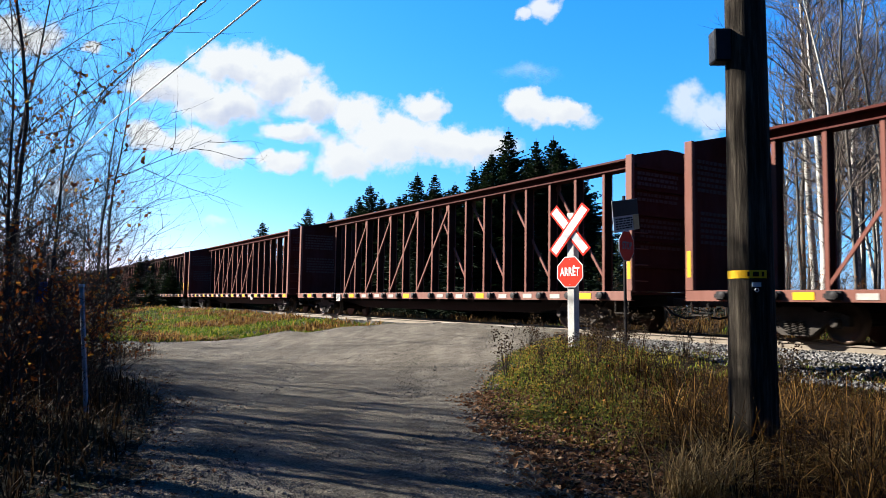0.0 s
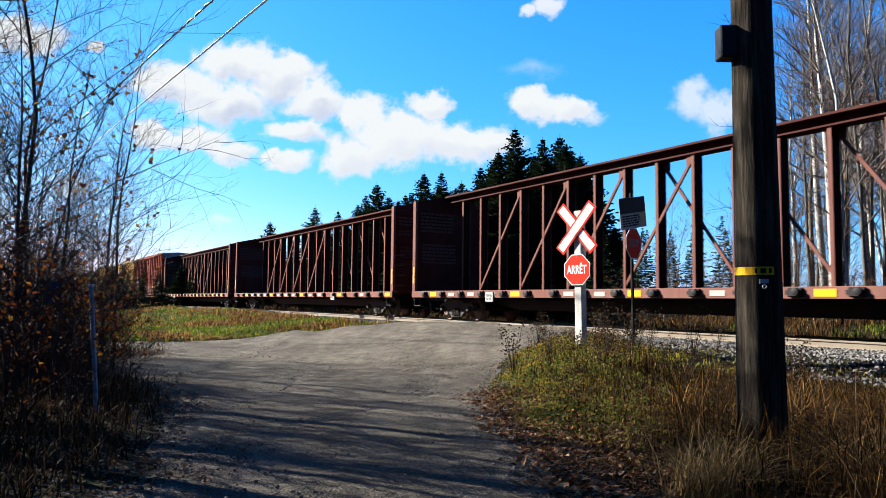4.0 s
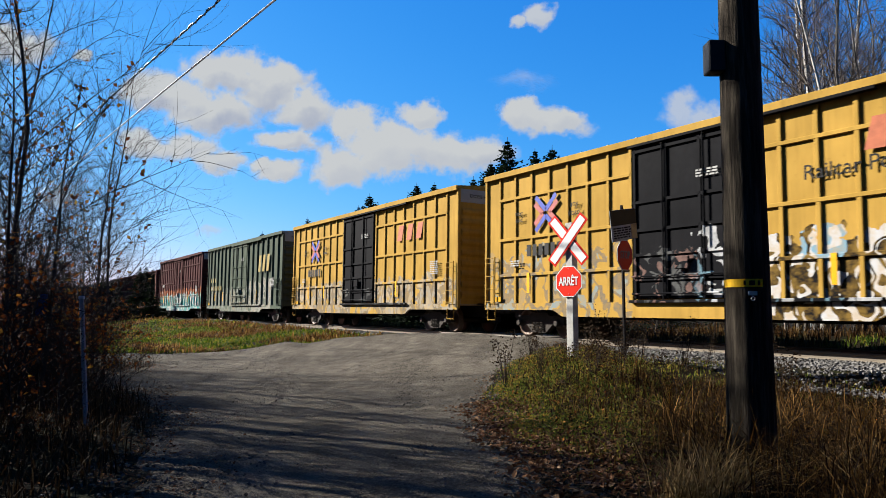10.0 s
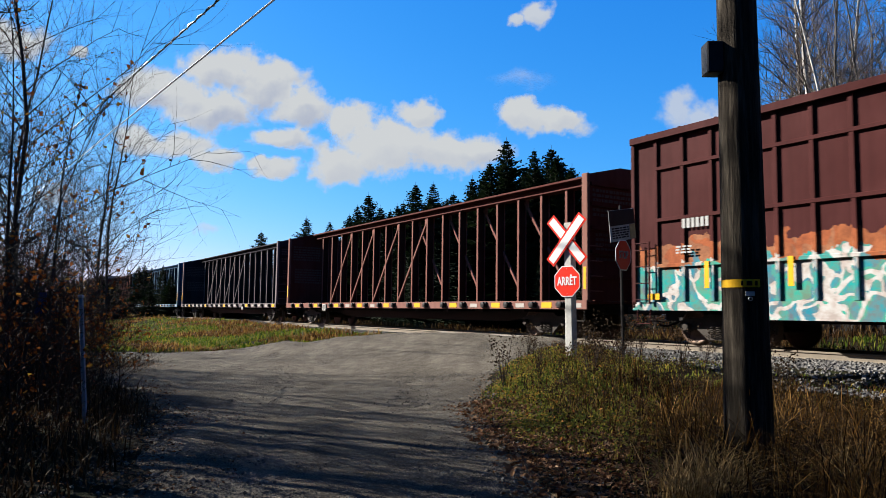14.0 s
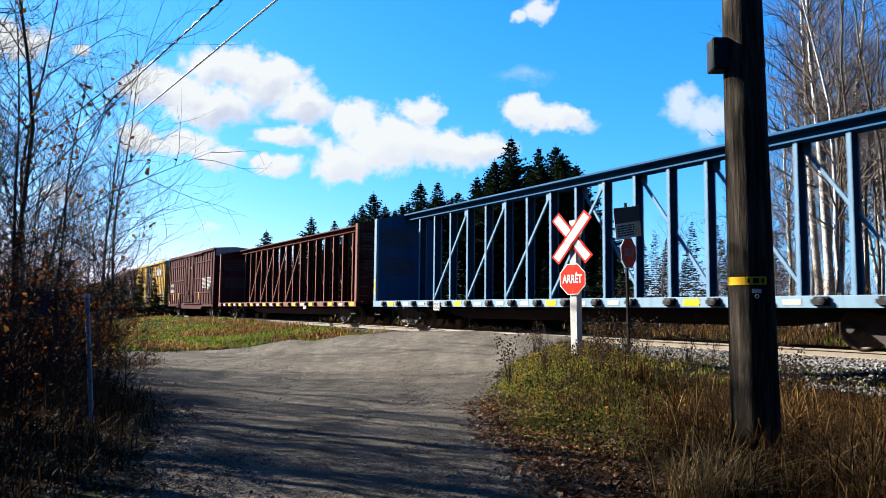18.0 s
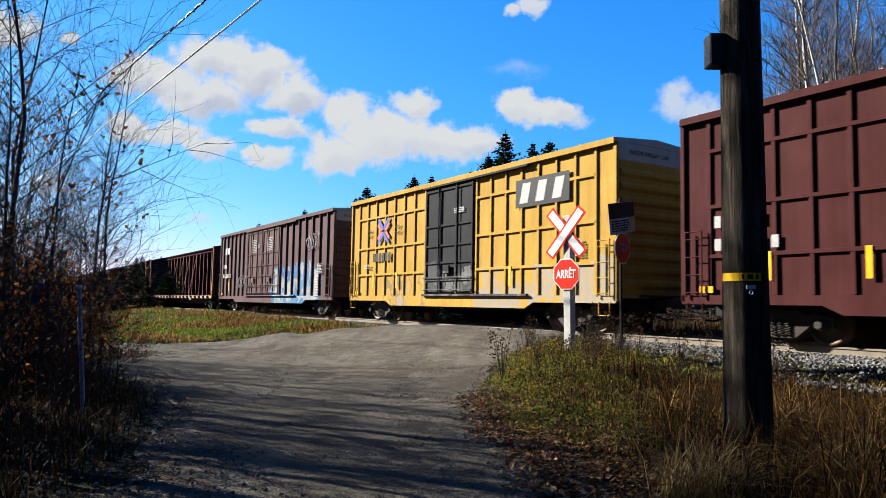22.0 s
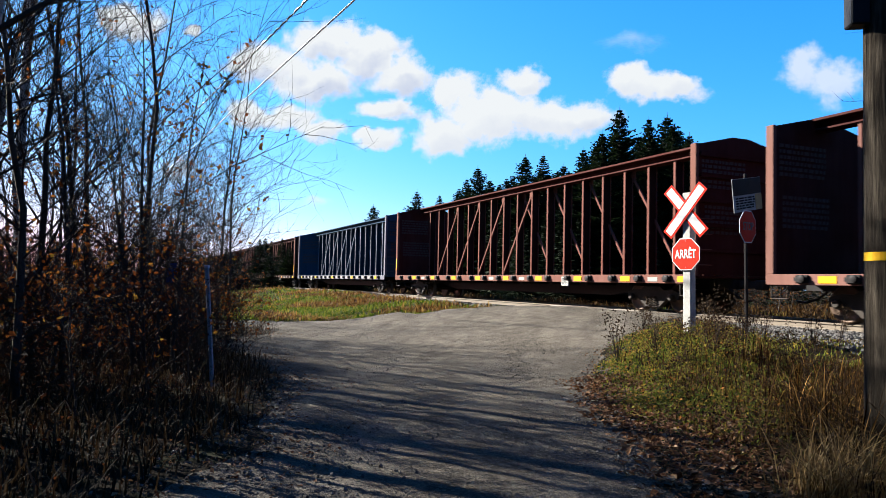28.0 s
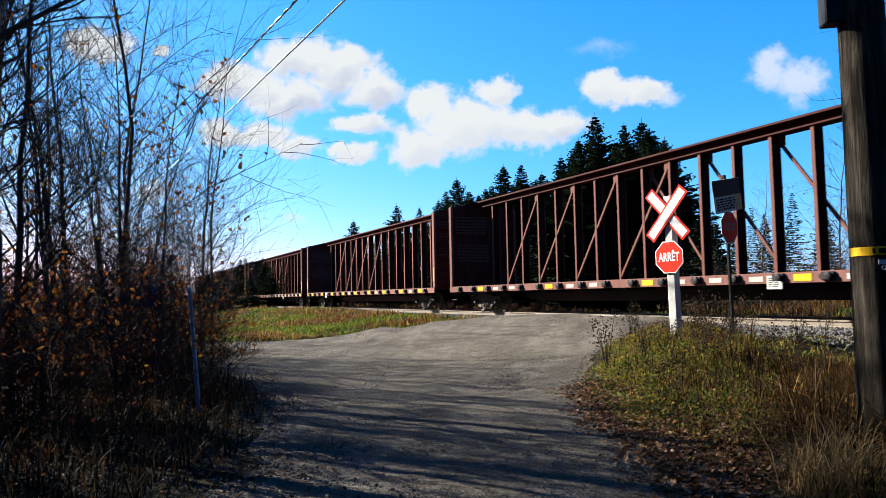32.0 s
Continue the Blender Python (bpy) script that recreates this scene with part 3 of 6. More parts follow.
            part("sill_step", Shape().tube([(x - 0.2, y * 1.55, 0.82), (x - 0.2, y * 1.55, 0.48), (x + 0.2, y * 1.55, 0.48), (x + 0.2, y * 1.55, 0.82)], 0.018, 6), paint, car)
    # ends: horizontal corrugations under a pale panel
    for x in (-1, 1):
        e = Shape()
        prof = [(x * (h - 0.05), 1.0), (x * (h + 0.004), 1.0)]
        for k in range(9):
            z = 1.3 + k * 0.36
            prof += [(x * (h + 0.004), z - 0.13), (x * (h + 0.07), z - 0.04), (x * (h + 0.07), z + 0.04), (x * (h + 0.004), z + 0.13)]
        prof += [(x * (h + 0.004), 4.45), (x * (h - 0.05), 4.45)]
        e.prism(prof, -1.38, 1.38)
        end = part("end_wall", e, paint, car)
        part("end_panel", Shape().box(min(x * h, x * (h + 0.02)), max(x * h, x * (h + 0.02)), -1.44, 1.44, 4.5, 4.96), GALVANISED, end, "pale excess-height panel")
        tx = new("writing", MATS.setdefault("excess", lettering("EXCESS HEIGHT CAR", 0.16, LETTER_BLACK, "writing")))
        tx.parent = end
        tx.matrix_basis = pose(x * (h + 0.026), -0.3, 4.73, 0, 0, 90 * x)
        part("brake_platform", Shape().box(min(x * h, x * (h + 0.35)), max(x * h, x * (h + 0.35)), -0.7, 0.7, 0.98, 1.02), BLACK_STEEL, end)
    part("yellow_strip", Shape().box(-h + 0.5, -h + 0.85, -1.545, -1.54, 1.05, 1.2), REFLECT_YELLOW, car)
    for x in (-h + 4.2, h - 4.4, -h + 2.2):
        part("reflector", Shape().box(x - 0.06, x + 0.06, -1.545, -1.535, 1.3, 1.9), REFLECT_YELLOW, car)
    for me, x, z in text:
        q = tagged(new("lettering", me), kind="stuff" if me.name.startswith(("data", "number", "car_marks", "scribble")) else "")
        q.parent = car
        q.matrix_basis = pose(x, -1.53 if rails else -1.553, z)
    for x, ww, hh, z, n in ((h - 1.5, 0.55, 0.5, 2.3, 7), (-h + 1.6, 0.45, 0.2, 2.2, 3), (spans[0] + 0.7, 0.6, 0.2, 3.9, 3)):
        q = tagged(part("stencil", stencil_bars(ww, hh, n, rng), LETTER_WHITE, car), kind="stuff")
        q.matrix_basis = pose(x, -1.557 if abs(x) > 1.7 else -1.575, z)
    for x in (-h + 2.15, h - 2.15):
        bogie_parts(car, x)
    coupler_parts(car, h)
    return car

# ---- the train's make-up, from its head ----
YELLOW, GREEN = (0.176, 0.106, 0.022), (0.034, 0.042, 0.031)


TRAIN = []     # cars with the place of their middle behind the head's datum, in metres
K = 1.034


def add_car(car, front, length):
    TRAIN.append((car, front * K + length / 2))


CB_FRONTS = [(1, -11.2, 0), (2, 12.4, 1), (3, 35.96, 2), (4, 59.4, 3), (5, 82.98, 0), (6, 106.57, 1), (12, 214.9, 2), (13, 238.53, 4), (14, 262.14, 5), (15, 285.8, 0),
             (19, 363.87, 3), (20, 388.1, 1), (21, 412.31, 0), (22, 436.1, 6), (23, 459.7, 3), (24, 483.28, 2), (25, 506.93, 0), (26, 530.5, 1), (27, 554.1, 3)]
CB_LOOKS = [((0.0384, 0.00845, 0.00595), (0.0921, 0.0389, 0.0287), "oxide-brown empty centre-beam flat car with yellow reflectors"),
            ((0.0308, 0.00783, 0.00595), (0.0997, 0.047, 0.0363), "faded brown centre-beam flat car, empty, with rusty braces"),
            ((0.0429, 0.0107, 0.00783), (0.104, 0.047, 0.0363), "dusty red-brown centre-beam lumber car, unloaded"),
            ((0.0276, 0.00721, 0.00563), (0.0844, 0.0375, 0.0287), "dark brown centre-beam lumber car with dirty sills"),
            ((0.00921, 0.0088, 0.0125), (0.0768, 0.0626, 0.0657), "charcoal-grey centre-beam flat car with dusty sills"),
            ((0.0095, 0.042, 0.088), (0.085, 0.13, 0.165), "sky-blue centre-beam flat car with a rusty top chord"),
            ((0.012, 0.034, 0.058), (0.0844, 0.0845, 0.0998), "dark blue centre-beam flat car, empty")]
for number, front, look_i in CB_FRONTS:
    col, dust, text = CB_LOOKS[look_i]
    add_car(centre_beam_car(col, dust, text, number, look_i in (5, 6)), front, CB_LEN)

WHITE, INK = (0.2, 0.2, 0.2), (0.0028, 0.0028, 0.0034)
RED, PLUM, GREYBROWN = (0.085, 0.0115, 0.0052), (0.026, 0.0075, 0.007), (0.048, 0.0305, 0.0295)
PALE, SMOKE = (0.11, 0.108, 0.1), (0.05, 0.05, 0.048)
red_paint = painted_steel("red_car_paint", RED, 0.25, fade=0.04)
red_side = sprayed("red_car_side", RED, [([(0.12, 0.105, 0.085), (0.125, 0.1, 0.07), (0.08, 0.022, 0.014), (0.12, 0.085, 0.05), (0.085, 0.018, 0.01)], 1.95, -8, 8, 3.0, 0.8, 0.75), ([PALE, RED, PALE, RED], 2.6, -7.5, -3.2, 9.0, 1.2, 0.5)])
yel_paint = painted_steel("yellow_car_paint", YELLOW, 0.2, fade=0.0)
yel_side_a = sprayed("yellow_car_side_bold", YELLOW, [([SMOKE, YELLOW, (0.07, 0.11, 0.13), YELLOW, (0.12, 0.09, 0.05), YELLOW], 2.5, -8, -1.5, 5.0, 1.0, 0.8), ([INK, WHITE, INK, WHITE, (0.07, 0.13, 0.17), WHITE, INK], 2.35, 1.5, 8, 11.0, 1.0, 1.0)])
yel_side_b = sprayed("yellow_car_side_grey", YELLOW, [([SMOKE, PALE, (0.15, 0.13, 0.1), YELLOW, PALE, SMOKE], 1.95, -8, 8, 23.0, 0.9, 0.85)])
yel_side_c = sprayed("yellow_car_side_pale", YELLOW, [([PALE, (0.12, 0.115, 0.1), PALE, YELLOW, PALE], 1.85, 1.6, 8, 31.0, 0.6, 0.85), ([SMOKE, YELLOW, PALE, YELLOW], 1.65, -4.8, -1.5, 35.0, 0.8, 0.7)])
green_paint = painted_steel("green_car_paint", GREEN, 0.15, fade=0.1)
green_side = sprayed("green_car_side", GREEN, [([(0.11, 0.11, 0.095), GREEN, (0.12, 0.1, 0.07), (0.1, 0.1, 0.09), GREEN], 1.9, -8, 2.0, 41.0, 1.0, 0.7), ([(0.13, 0.12, 0.1), (0.12, 0.105, 0.08), GREEN, (0.13, 0.125, 0.11)], 2.55, 1.9, 6.2, 45.0, 0.8, 0.9)])
brown_paint = painted_steel("brown_car_paint", PLUM, 0.2, fade=0.08)
brown_teal = sprayed("brown_car_side_teal", PLUM, [([(0.15, 0.045, 0.018), (0.14, 0.06, 0.03), (0.15, 0.05, 0.02)], 2.35, -8, 8, 50.0, 0.6, 0.9), ([(0.19, 0.19, 0.18), (0.008, 0.11, 0.1), (0.012, 0.09, 0.105), (0.014, 0.12, 0.09), (0.01, 0.075, 0.1), (0.008, 0.11, 0.1)], 1.95, -8, 8, 53.0, 0.9, 1.0)])
plum_side = painted_steel("plum_car_side", PLUM, 0.15, fade=0.05)
grey_brown = painted_steel("grey_brown_paint", GREYBROWN, 0.25, fade=0.1)
grey_side = sprayed("grey_brown_side", GREYBROWN, [([(0.13, 0.14, 0.14), (0.016, 0.06, 0.125), (0.022, 0.07, 0.135), (0.014, 0.055, 0.12)], 2.6, 1.5, 7.6, 67.0, 0.35, 0.95), ([(0.12, 0.125, 0.12), (0.13, 0.13, 0.12), (0.02, 0.07, 0.13)], 1.9, 1.2, 8.0, 69.0, 0.5, 0.95)], rust=0.4)
black_door = sprayed("black_door_paint", INK, [([INK, PALE, INK, INK, SMOKE], 1.6, -8, 8, 83.0, 0.9, 0.5)], rust=0.1)
tagged_door = sprayed("black_door_tagged", INK, [([INK, WHITE, INK, (0.06, 0.1, 0.12), INK, WHITE], 2.45, 0.2, 8, 93.0, 0.8, 0.9), ([INK, (0.1, 0.06, 0.05), INK, SMOKE], 2.2, -2, 0.4, 97.0, 1.0, 0.7)], rust=0.1)
dark_door = sprayed("black_door_scuffed", (0.012, 0.0125, 0.013), [([SMOKE, (0.012, 0.012, 0.013), PALE, SMOKE], 2.0, -8, 8, 99.0, 0.9, 0.6)], rust=0.3)

BOX = 15.8
pooling = lettering("Railcar Pooling Experts", 0.42, LETTER_BLACK)
next_load = lettering("next\nload", 0.2, LETTER_BLACK)
any_road = lettering("any\nroad", 0.24, LETTER_BLACK)


def cross_logo():
    """Two bent arrows back to back, plain colour shapes."""
    b, r = Shape(), Shape()
    for x in (-1, 1):
        b.beam((x * 0.45, 0, 0.5), (0, 0, 0.08), 0.14, 0.006, (0, 1, 0)).beam((x * 0.45, 0, -0.5), (0, 0, -0.08), 0.14, 0.006, (0, 1, 0))
        r.beam((x * 0.5, 0.002, 0.3), (x * 0.14, 0.002, 0), 0.15, 0.006, (0, 1, 0)).beam((x * 0.5, 0.002, -0.3), (x * 0.14, 0.002, 0), 0.15, 0.006, (0, 1, 0))
    return b.mesh("logo_blue", plain_mat("logo_blue", (0.025, 0.035, 0.15), 0.5)), r.mesh("logo_red", plain_mat("logo_red", (0.16, 0.045, 0.04), 0.5))


LOGO_B, LOGO_R = cross_logo()


def three_bars(material, tall=0.3):
    """A plain block mark of three heavy strokes."""
    s = Shape()
    for i in range(3):
        x = i * 0.74 - 0.98
        s.prism([(x - 0.08, -tall), (x + 0.3, -tall), (x + 0.46, tall), (x + 0.08, tall)], -0.003, 0.003)
    return s.mesh("block_mark", material)


MARK_RED = three_bars(plain_mat("mark_red", (0.17, 0.052, 0.026), 0.6))
MARK_WHITE = three_bars(LETTER_WHITE)


def number_bars(n, w, h, material):
    s = Shape()
    for i in range(n):
        x = (i - (n - 1) / 2) * w * 1.5
        s.box(x - w / 2, x + w / 2, -0.003, 0.003, -h / 2, h / 2)
    return s.mesh("number_bars", material)


def mark_rows(n1, n2, material, w=0.19, h=0.3, pitch=0.4, drop=0.55):
    """Two rows of plain bars where the car's marks and number stand."""
    s = Shape()
    for n_, z in ((n1, 0.0), (n2, -drop)):
        for i in range(n_):
            s.box(i * pitch, i * pitch + w, -0.003, 0.003, z - h / 2, z + h / 2)
    return s.mesh("car_marks", material)


NUM_W, NUM_B = number_bars(6, 0.085, 0.22, LETTER_WHITE), number_bars(6, 0.18, 0.34, LETTER_BLACK)
LETTER_YELLOW = plain_mat("letter_yellow", (0.12, 0.085, 0.02), 0.6)
BLACK_PANEL = Shape().box(-1.25, 1.15, 0.003, 0.006, -0.42, 0.42).mesh("black_panel", LETTER_BLACK)
WAVE_MARK = Shape().soft_box(-0.5, -0.06, -0.004, 0.004, -0.2, 0.22, 0.003).soft_box(0.06, 0.5, -0.004, 0.004, -0.2, 0.22, 0.003).mesh("block_mark", LETTER_WHITE)


def line_block(width, rows, pitch, seed):
    r, s = random.Random(seed), Shape()
    for i in range(rows):
        x = -width / 2
        while x < width / 2 - 0.1:
            ln = r.uniform(0.1, 0.35)
            s.box(x, min(x + ln, width / 2), -0.003, 0.003, -i * pitch, -i * pitch + pitch * 0.5)
            x += ln + 0.06
    return s.mesh("data_lines", LETTER_WHITE)


def scribble(seed):
    """Thin looping strokes of white spray."""
    r, s = random.Random(seed), Shape()
    for k in range(4):
        x, pts = -0.7 + k * 0.4, []
        for i in range(9):
            pts.append((x + 0.22 * math.cos(i * 1.1 + k) + 0.03 * i, 0, 0.35 * math.sin(i * 0.9 + r.uniform(-0.3, 0.3)) + 0.1 * k))
        s.tube(pts, 0.018, 5)
    return s.mesh("scribble", LETTER_WHITE)


DATA, DATA_TALL, SCRIBBLE = line_block(1.1, 8, 0.1, 4), line_block(0.5, 9, 0.13, 6), scribble(8)
h = BOX / 2
logo_at = [(LOGO_B, -h + 3.0, 3.6), (LOGO_R, -h + 3.0, 3.6), (next_load, -h + 1.75, 3.6), (any_road, -h + 4.2, 3.6), (NUM_B, -h + 2.9, 2.55)]
add_car(box_car(BOX, red_side, red_paint, GALVANISED, red_side, "faded red box car with sprayed paint along its foot", 7, rails=False, ribs=7, text=[(mark_rows(3, 6, LETTER_WHITE, 0.17, 0.28, 0.34), -h + 1.0, 2.9)],
                bits=[(-4.6, -2.3, 3.33), (-4.6, -2.3, 2.76), (-4.9, -2.9, 2.18), (-7.1, -1.65, 1.62), (2.6, 5.3, 3.33), (2.6, 5.3, 2.76), (3.6, 7.1, 2.18), (1.65, 7.1, 1.62)]), 130.33, BOX)
add_car(box_car(BOX, yel_side_a, yel_paint, GALVANISED, tagged_door, "yellow box car with a black door and bold black-and-white spray paint", 8, text=logo_at + [(pooling, 4.9, 3.5), (MARK_RED, 5.2, 4.05)]), 147.25, BOX)
add_car(box_car(BOX, yel_side_b, yel_paint, yel_paint, black_door, "yellow box car with a black door and grey spray paint", 9, text=logo_at + [(MARK_RED, 4.6, 3.75)]), 164.13, BOX)
add_car(box_car(BOX, green_side, green_paint, GALVANISED, green_side, "dull green box car with large faded yellow letters", 10, rails=False, ribs=7,
                text=[(mark_rows(3, 6, LETTER_YELLOW, pitch=0.5), -h + 1.1, 2.75), (three_bars(LETTER_YELLOW, 0.48), 4.9, 3.45)]), 181.1, BOX)
add_car(box_car(BOX, brown_teal, brown_paint, brown_paint, brown_teal, "plum-brown box car with teal and orange spray paint", 11, text=[(NUM_W, -h + 1.9, 2.8)]), 198.13, BOX)
add_car(box_car(BOX, plum_side, brown_paint, GALVANISED, plum_side, "plum-brown box car with white stencilled data", 16, text=[(mark_rows(4, 5, LETTER_WHITE, 0.16, 0.26, 0.34, 0.5), -h + 0.9, 2.6), (DATA, 5.1, 2.9), (DATA, 6.6, 2.9)]), 309.6, BOX)
add_car(box_car(BOX, yel_side_c, yel_paint, GALVANISED, dark_door, "yellow box car with a graffitied black door", 17, text=logo_at + [(BLACK_PANEL, 5.0, 4.05), (MARK_WHITE, 5.0, 4.05)]), 326.88, BOX)
add_car(box_car(18.9, grey_side, grey_brown, GALVANISED, grey_side, "long grey-brown box car with double doors and blue spray paint", 18, rails=False, doors=2, ribs=7, door_at=-0.6, text=[(mark_rows(3, 6, LETTER_WHITE, 0.16, 0.26, 0.3, 0.6), -8.5, 2.9), (WAVE_MARK, -7.7, 3.9), (DATA, -2.05, 4.25), (DATA, 0.8, 4.25), (SCRIBBLE, 7.0, 3.5), (SCRIBBLE, -4.4, 1.75), (DATA_TALL, 7.6, 1.9)]), 344.05, 18.9)

# metres run by the train at each time
RUN = [(0, 0.0), (1, 14.5), (2, 28.99), (3, 43.44), (6, 86.69), (7, 101.03), (8, 115.36), (9, 129.7), (10, 144.03), (11, 158.34), (12, 172.62), (13, 186.87), (14, 201.07), (17, 243.58),
       (18, 257.71), (19, 271.81), (20, 285.9), (21, 299.97), (23, 328.07), (24, 342.09), (27, 384.1), (28, 398.08), (29, 412.07), (30, 426.09), (32, 454.19)]

# ---- the ground ----
def ease(a, b, x):
    k = min(1.0, max(0.0, (x - a) / (b - a)))
    return k * k * (3 - 2 * k)


ROAD = [(-0.8, -12, 2.6), (-0.7, 3.0, 1.8), (-0.9, 7.0, 1.85), (-1.75, 11.0, 2.25), (-2.35, 14.5, 3.3), (-3.0, 18.0, 5.0), (-2.2, 21.5, 5.8), (1.0, 25.0, 4.5), (3.5, 29.0, 4.2), (7.5, 36.0, 3.6), (13.0, 46.0, 3.2)]


def corner_line(a):
    """Where the road's far edge runs, along the track, a metres before it."""
    return 22.2 + 1.12 * max(a - 1.5, -1.0)


def road_distance(x, y):
    """How far a place lies outside the road's edge; below nought on the road."""
    best = 1e9
    for (x0, y0, w0), (x1, y1, w1) in zip(ROAD, ROAD[1:]):
        dx, dy = x1 - x0, y1 - y0
        k = min(1.0, max(0.0, ((x - x0) * dx + (y - y0) * dy) / (dx * dx + dy * dy)))
        best = min(best, math.hypot(x - x0 - k * dx, y - y0 - k * dy) - w0 - (w1 - w0) * k)
    s, d = T.x * x + T.y * y, M.x * x + M.y * y
    a = TRACK_OFF - d
    if a < 6 and s > 15:                                                  # the bank's corner beside the crossing
        best = max(best, (s - corner_line(a)) * 0.67)
    lane = max(abs(s - 24.1 - 0.17 * (d - 4.6)) - 2.1, d - 10.0)         # the lane that joins before the track
    return min(best, lane)


def height(x, y):
    s, across = T.x * x + T.y * y, M.x * x + M.y * y - TRACK_OFF
    a = abs(across)
    foot = 5.6 + 4.2 * ease(25, 29, s) if s > 9 or across > 0 else 4.3
    bed = 0.70 - 0.62 * ease(1.9, foot, a)                               # the track bank
    right = ease(17.0, 13.0, s) * ease(6.2, 9.4, s) if across < 0 else 0.0
    knoll = 0.66 - 0.62 * ease(4.6, 10.2, a)                             # gentler bank beside the signs
    z = bed * (1 - right) + max(bed, knoll) * right
    rd = road_distance(x, y)
    ramp = 0.05 + 0.80 * ease(8.8, 1.4, a) if a > 1.4 else 0.85
    on = ease(1.3, -0.6, rd) if s < 30 else 0.0
    if across > 0:
        on *= ease(9, 5, a)
    z = z * (1 - on) + (ramp if 10 < s < 30 else z) * on
    if across < -1.0:
        z += 0.06 * noise.noise((x * 0.35, y * 0.35, 0)) * ease(-0.2, 1.0, rd)
        z += 0.25 * ease(-6.0, -14.0, x) * (0.4 + noise.noise((x * 0.12, y * 0.12, 3)))
    else:
        z += 0.3 * ease(6, 14, a) * noise.noise((x * 0.1, y * 0.1, 7)) + 0.85 * ease(3.2, 8.0, a) * ease(26, 17, s)
    return z


def strip_axis(a, b, near, fine, growth):
    out, p, step = [near], near, fine
    while p < b:
        p += step
        out.append(min(p, b))
        if p > near + 34:
            step *= growth
    p, step = near, fine
    while p > a:
        p -= step
        out.insert(0, max(p, a))
        if p < near - 26:
            step *= growth
    return out


n = Nodes("forest_floor")
litter, fine = n.noise(1.4, 6, 0.6), n.noise(14.0, 5, 0.7)
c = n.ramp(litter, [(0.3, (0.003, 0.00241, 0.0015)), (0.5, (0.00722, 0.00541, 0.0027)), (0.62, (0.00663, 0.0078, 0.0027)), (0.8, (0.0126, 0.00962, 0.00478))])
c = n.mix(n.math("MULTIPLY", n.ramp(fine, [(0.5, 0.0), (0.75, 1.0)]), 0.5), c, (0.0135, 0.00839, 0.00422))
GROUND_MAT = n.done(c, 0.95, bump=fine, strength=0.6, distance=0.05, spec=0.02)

n = Nodes("gravel_road")
v = n.node("ShaderNodeTexVoronoi")
v.inputs["Scale"].default_value = 34.0
n.put(v.inputs["Vector"], n.coords())
big, mid, fine = n.noise(0.9, 4, vec=n.coords(1.6, 0.3, 1)), n.noise(3.0, 5, 0.6), n.noise(45.0, 4, 0.7)
c = n.ramp(n.math("ADD", n.math("MULTIPLY", big, 0.5), n.math("MULTIPLY", mid, 0.5)), [(0.4, (0.033, 0.0277, 0.0208)), (0.5, (0.055, 0.0472, 0.0365)), (0.6, (0.09, 0.0785, 0.062))])
c = n.mix(n.math("MULTIPLY", n.ramp(v.outputs["Color"], [(0.35, 0.0), (0.8, 1.0)]), 0.55), c, (0.105, 0.092, 0.073))
c = n.mix(n.math("MULTIPLY", n.ramp(fine, [(0.38, 1.0), (0.56, 0.0)]), 0.6), c, (0.0172, 0.0144, 0.0108))
ROAD_MAT = n.done(c, 0.95, bump=n.math("ADD", n.math("MULTIPLY", v.outputs["Distance"], 0.6), fine), strength=1.0, distance=0.05, spec=0.03)

n = Nodes("ballast_bed")
v = n.node("ShaderNodeTexVoronoi")
v.inputs["Scale"].default_value = 13.0
n.put(v.inputs["Vector"], n.coords())
c = n.ramp(v.outputs["Color"], [(0.0, (0.0185, 0.0166, 0.0152)), (0.5, (0.0554, 0.0526, 0.0498)), (1.0, (0.111, 0.106, 0.102))])
BALLAST_MAT = n.done(c, 0.9, bump=v.outputs["Distance"], strength=1.0, distance=0.06, spec=0.05)

xs = strip_axis(-900, 900, -2, 0.5, 1.16)
ys = strip_axis(-300, 2600, 8, 0.5, 1.16)
vs = [(x, y, height(x, y)) for y in ys for x in xs]
w = len(xs)
me = bpy.data.meshes.new("ground")
me.from_pydata(vs, [], [(j * w + i, j * w + i + 1, (j + 1) * w + i + 1, (j + 1) * w + i) for j in range(len(ys) - 1) for i in range(w - 1)])
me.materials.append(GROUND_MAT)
me.shade_smooth()
tagged(new("ground", me), "uneven forest floor with leaf litter and grass", "ground", kind="structure")

# the road, a fine sheet a little above the ground
cell, idx, vs, fs = 0.2, {}, [], []


def road_vertex(i, j):
    if (i, j) not in idx:
        x, y = i * cell, j * cell
        idx[i, j] = len(vs)
        d = road_distance(x, y) + 0.35 * noise.noise((x * 0.9, y * 0.9, 5)) + 0.12 * noise.noise((x * 4, y * 4, 5))
        rut = 0.03 * noise.noise((x * 0.8, y * 0.8, 9)) + 0.01 * noise.noise((x * 2.6, y * 2.6, 2))
        vs.append((x, y, height(x, y) + 0.035 * ease(0.1, -0.45, d) - 0.03 * ease(-0.1, 0.4, d) + rut * ease(0.1, -0.5, d)))
    return idx[i, j]


for j in range(-62, 200):
    for i in range(-260, 45):
        x, y = i * cell, j * cell
        s = T.x * x + T.y * y
        across = M.x * x + M.y * y - TRACK_OFF
        if road_distance(x, y) < 0.5 and across < -0.85 and s < 62:
            fs.append((road_vertex(i, j), road_vertex(i + 1, j), road_vertex(i + 1, j + 1), road_vertex(i, j + 1)))
me = bpy.data.meshes.new("road")
me.from_pydata(vs, [], fs)
me.materials.append(ROAD_MAT)
me.shade_smooth()
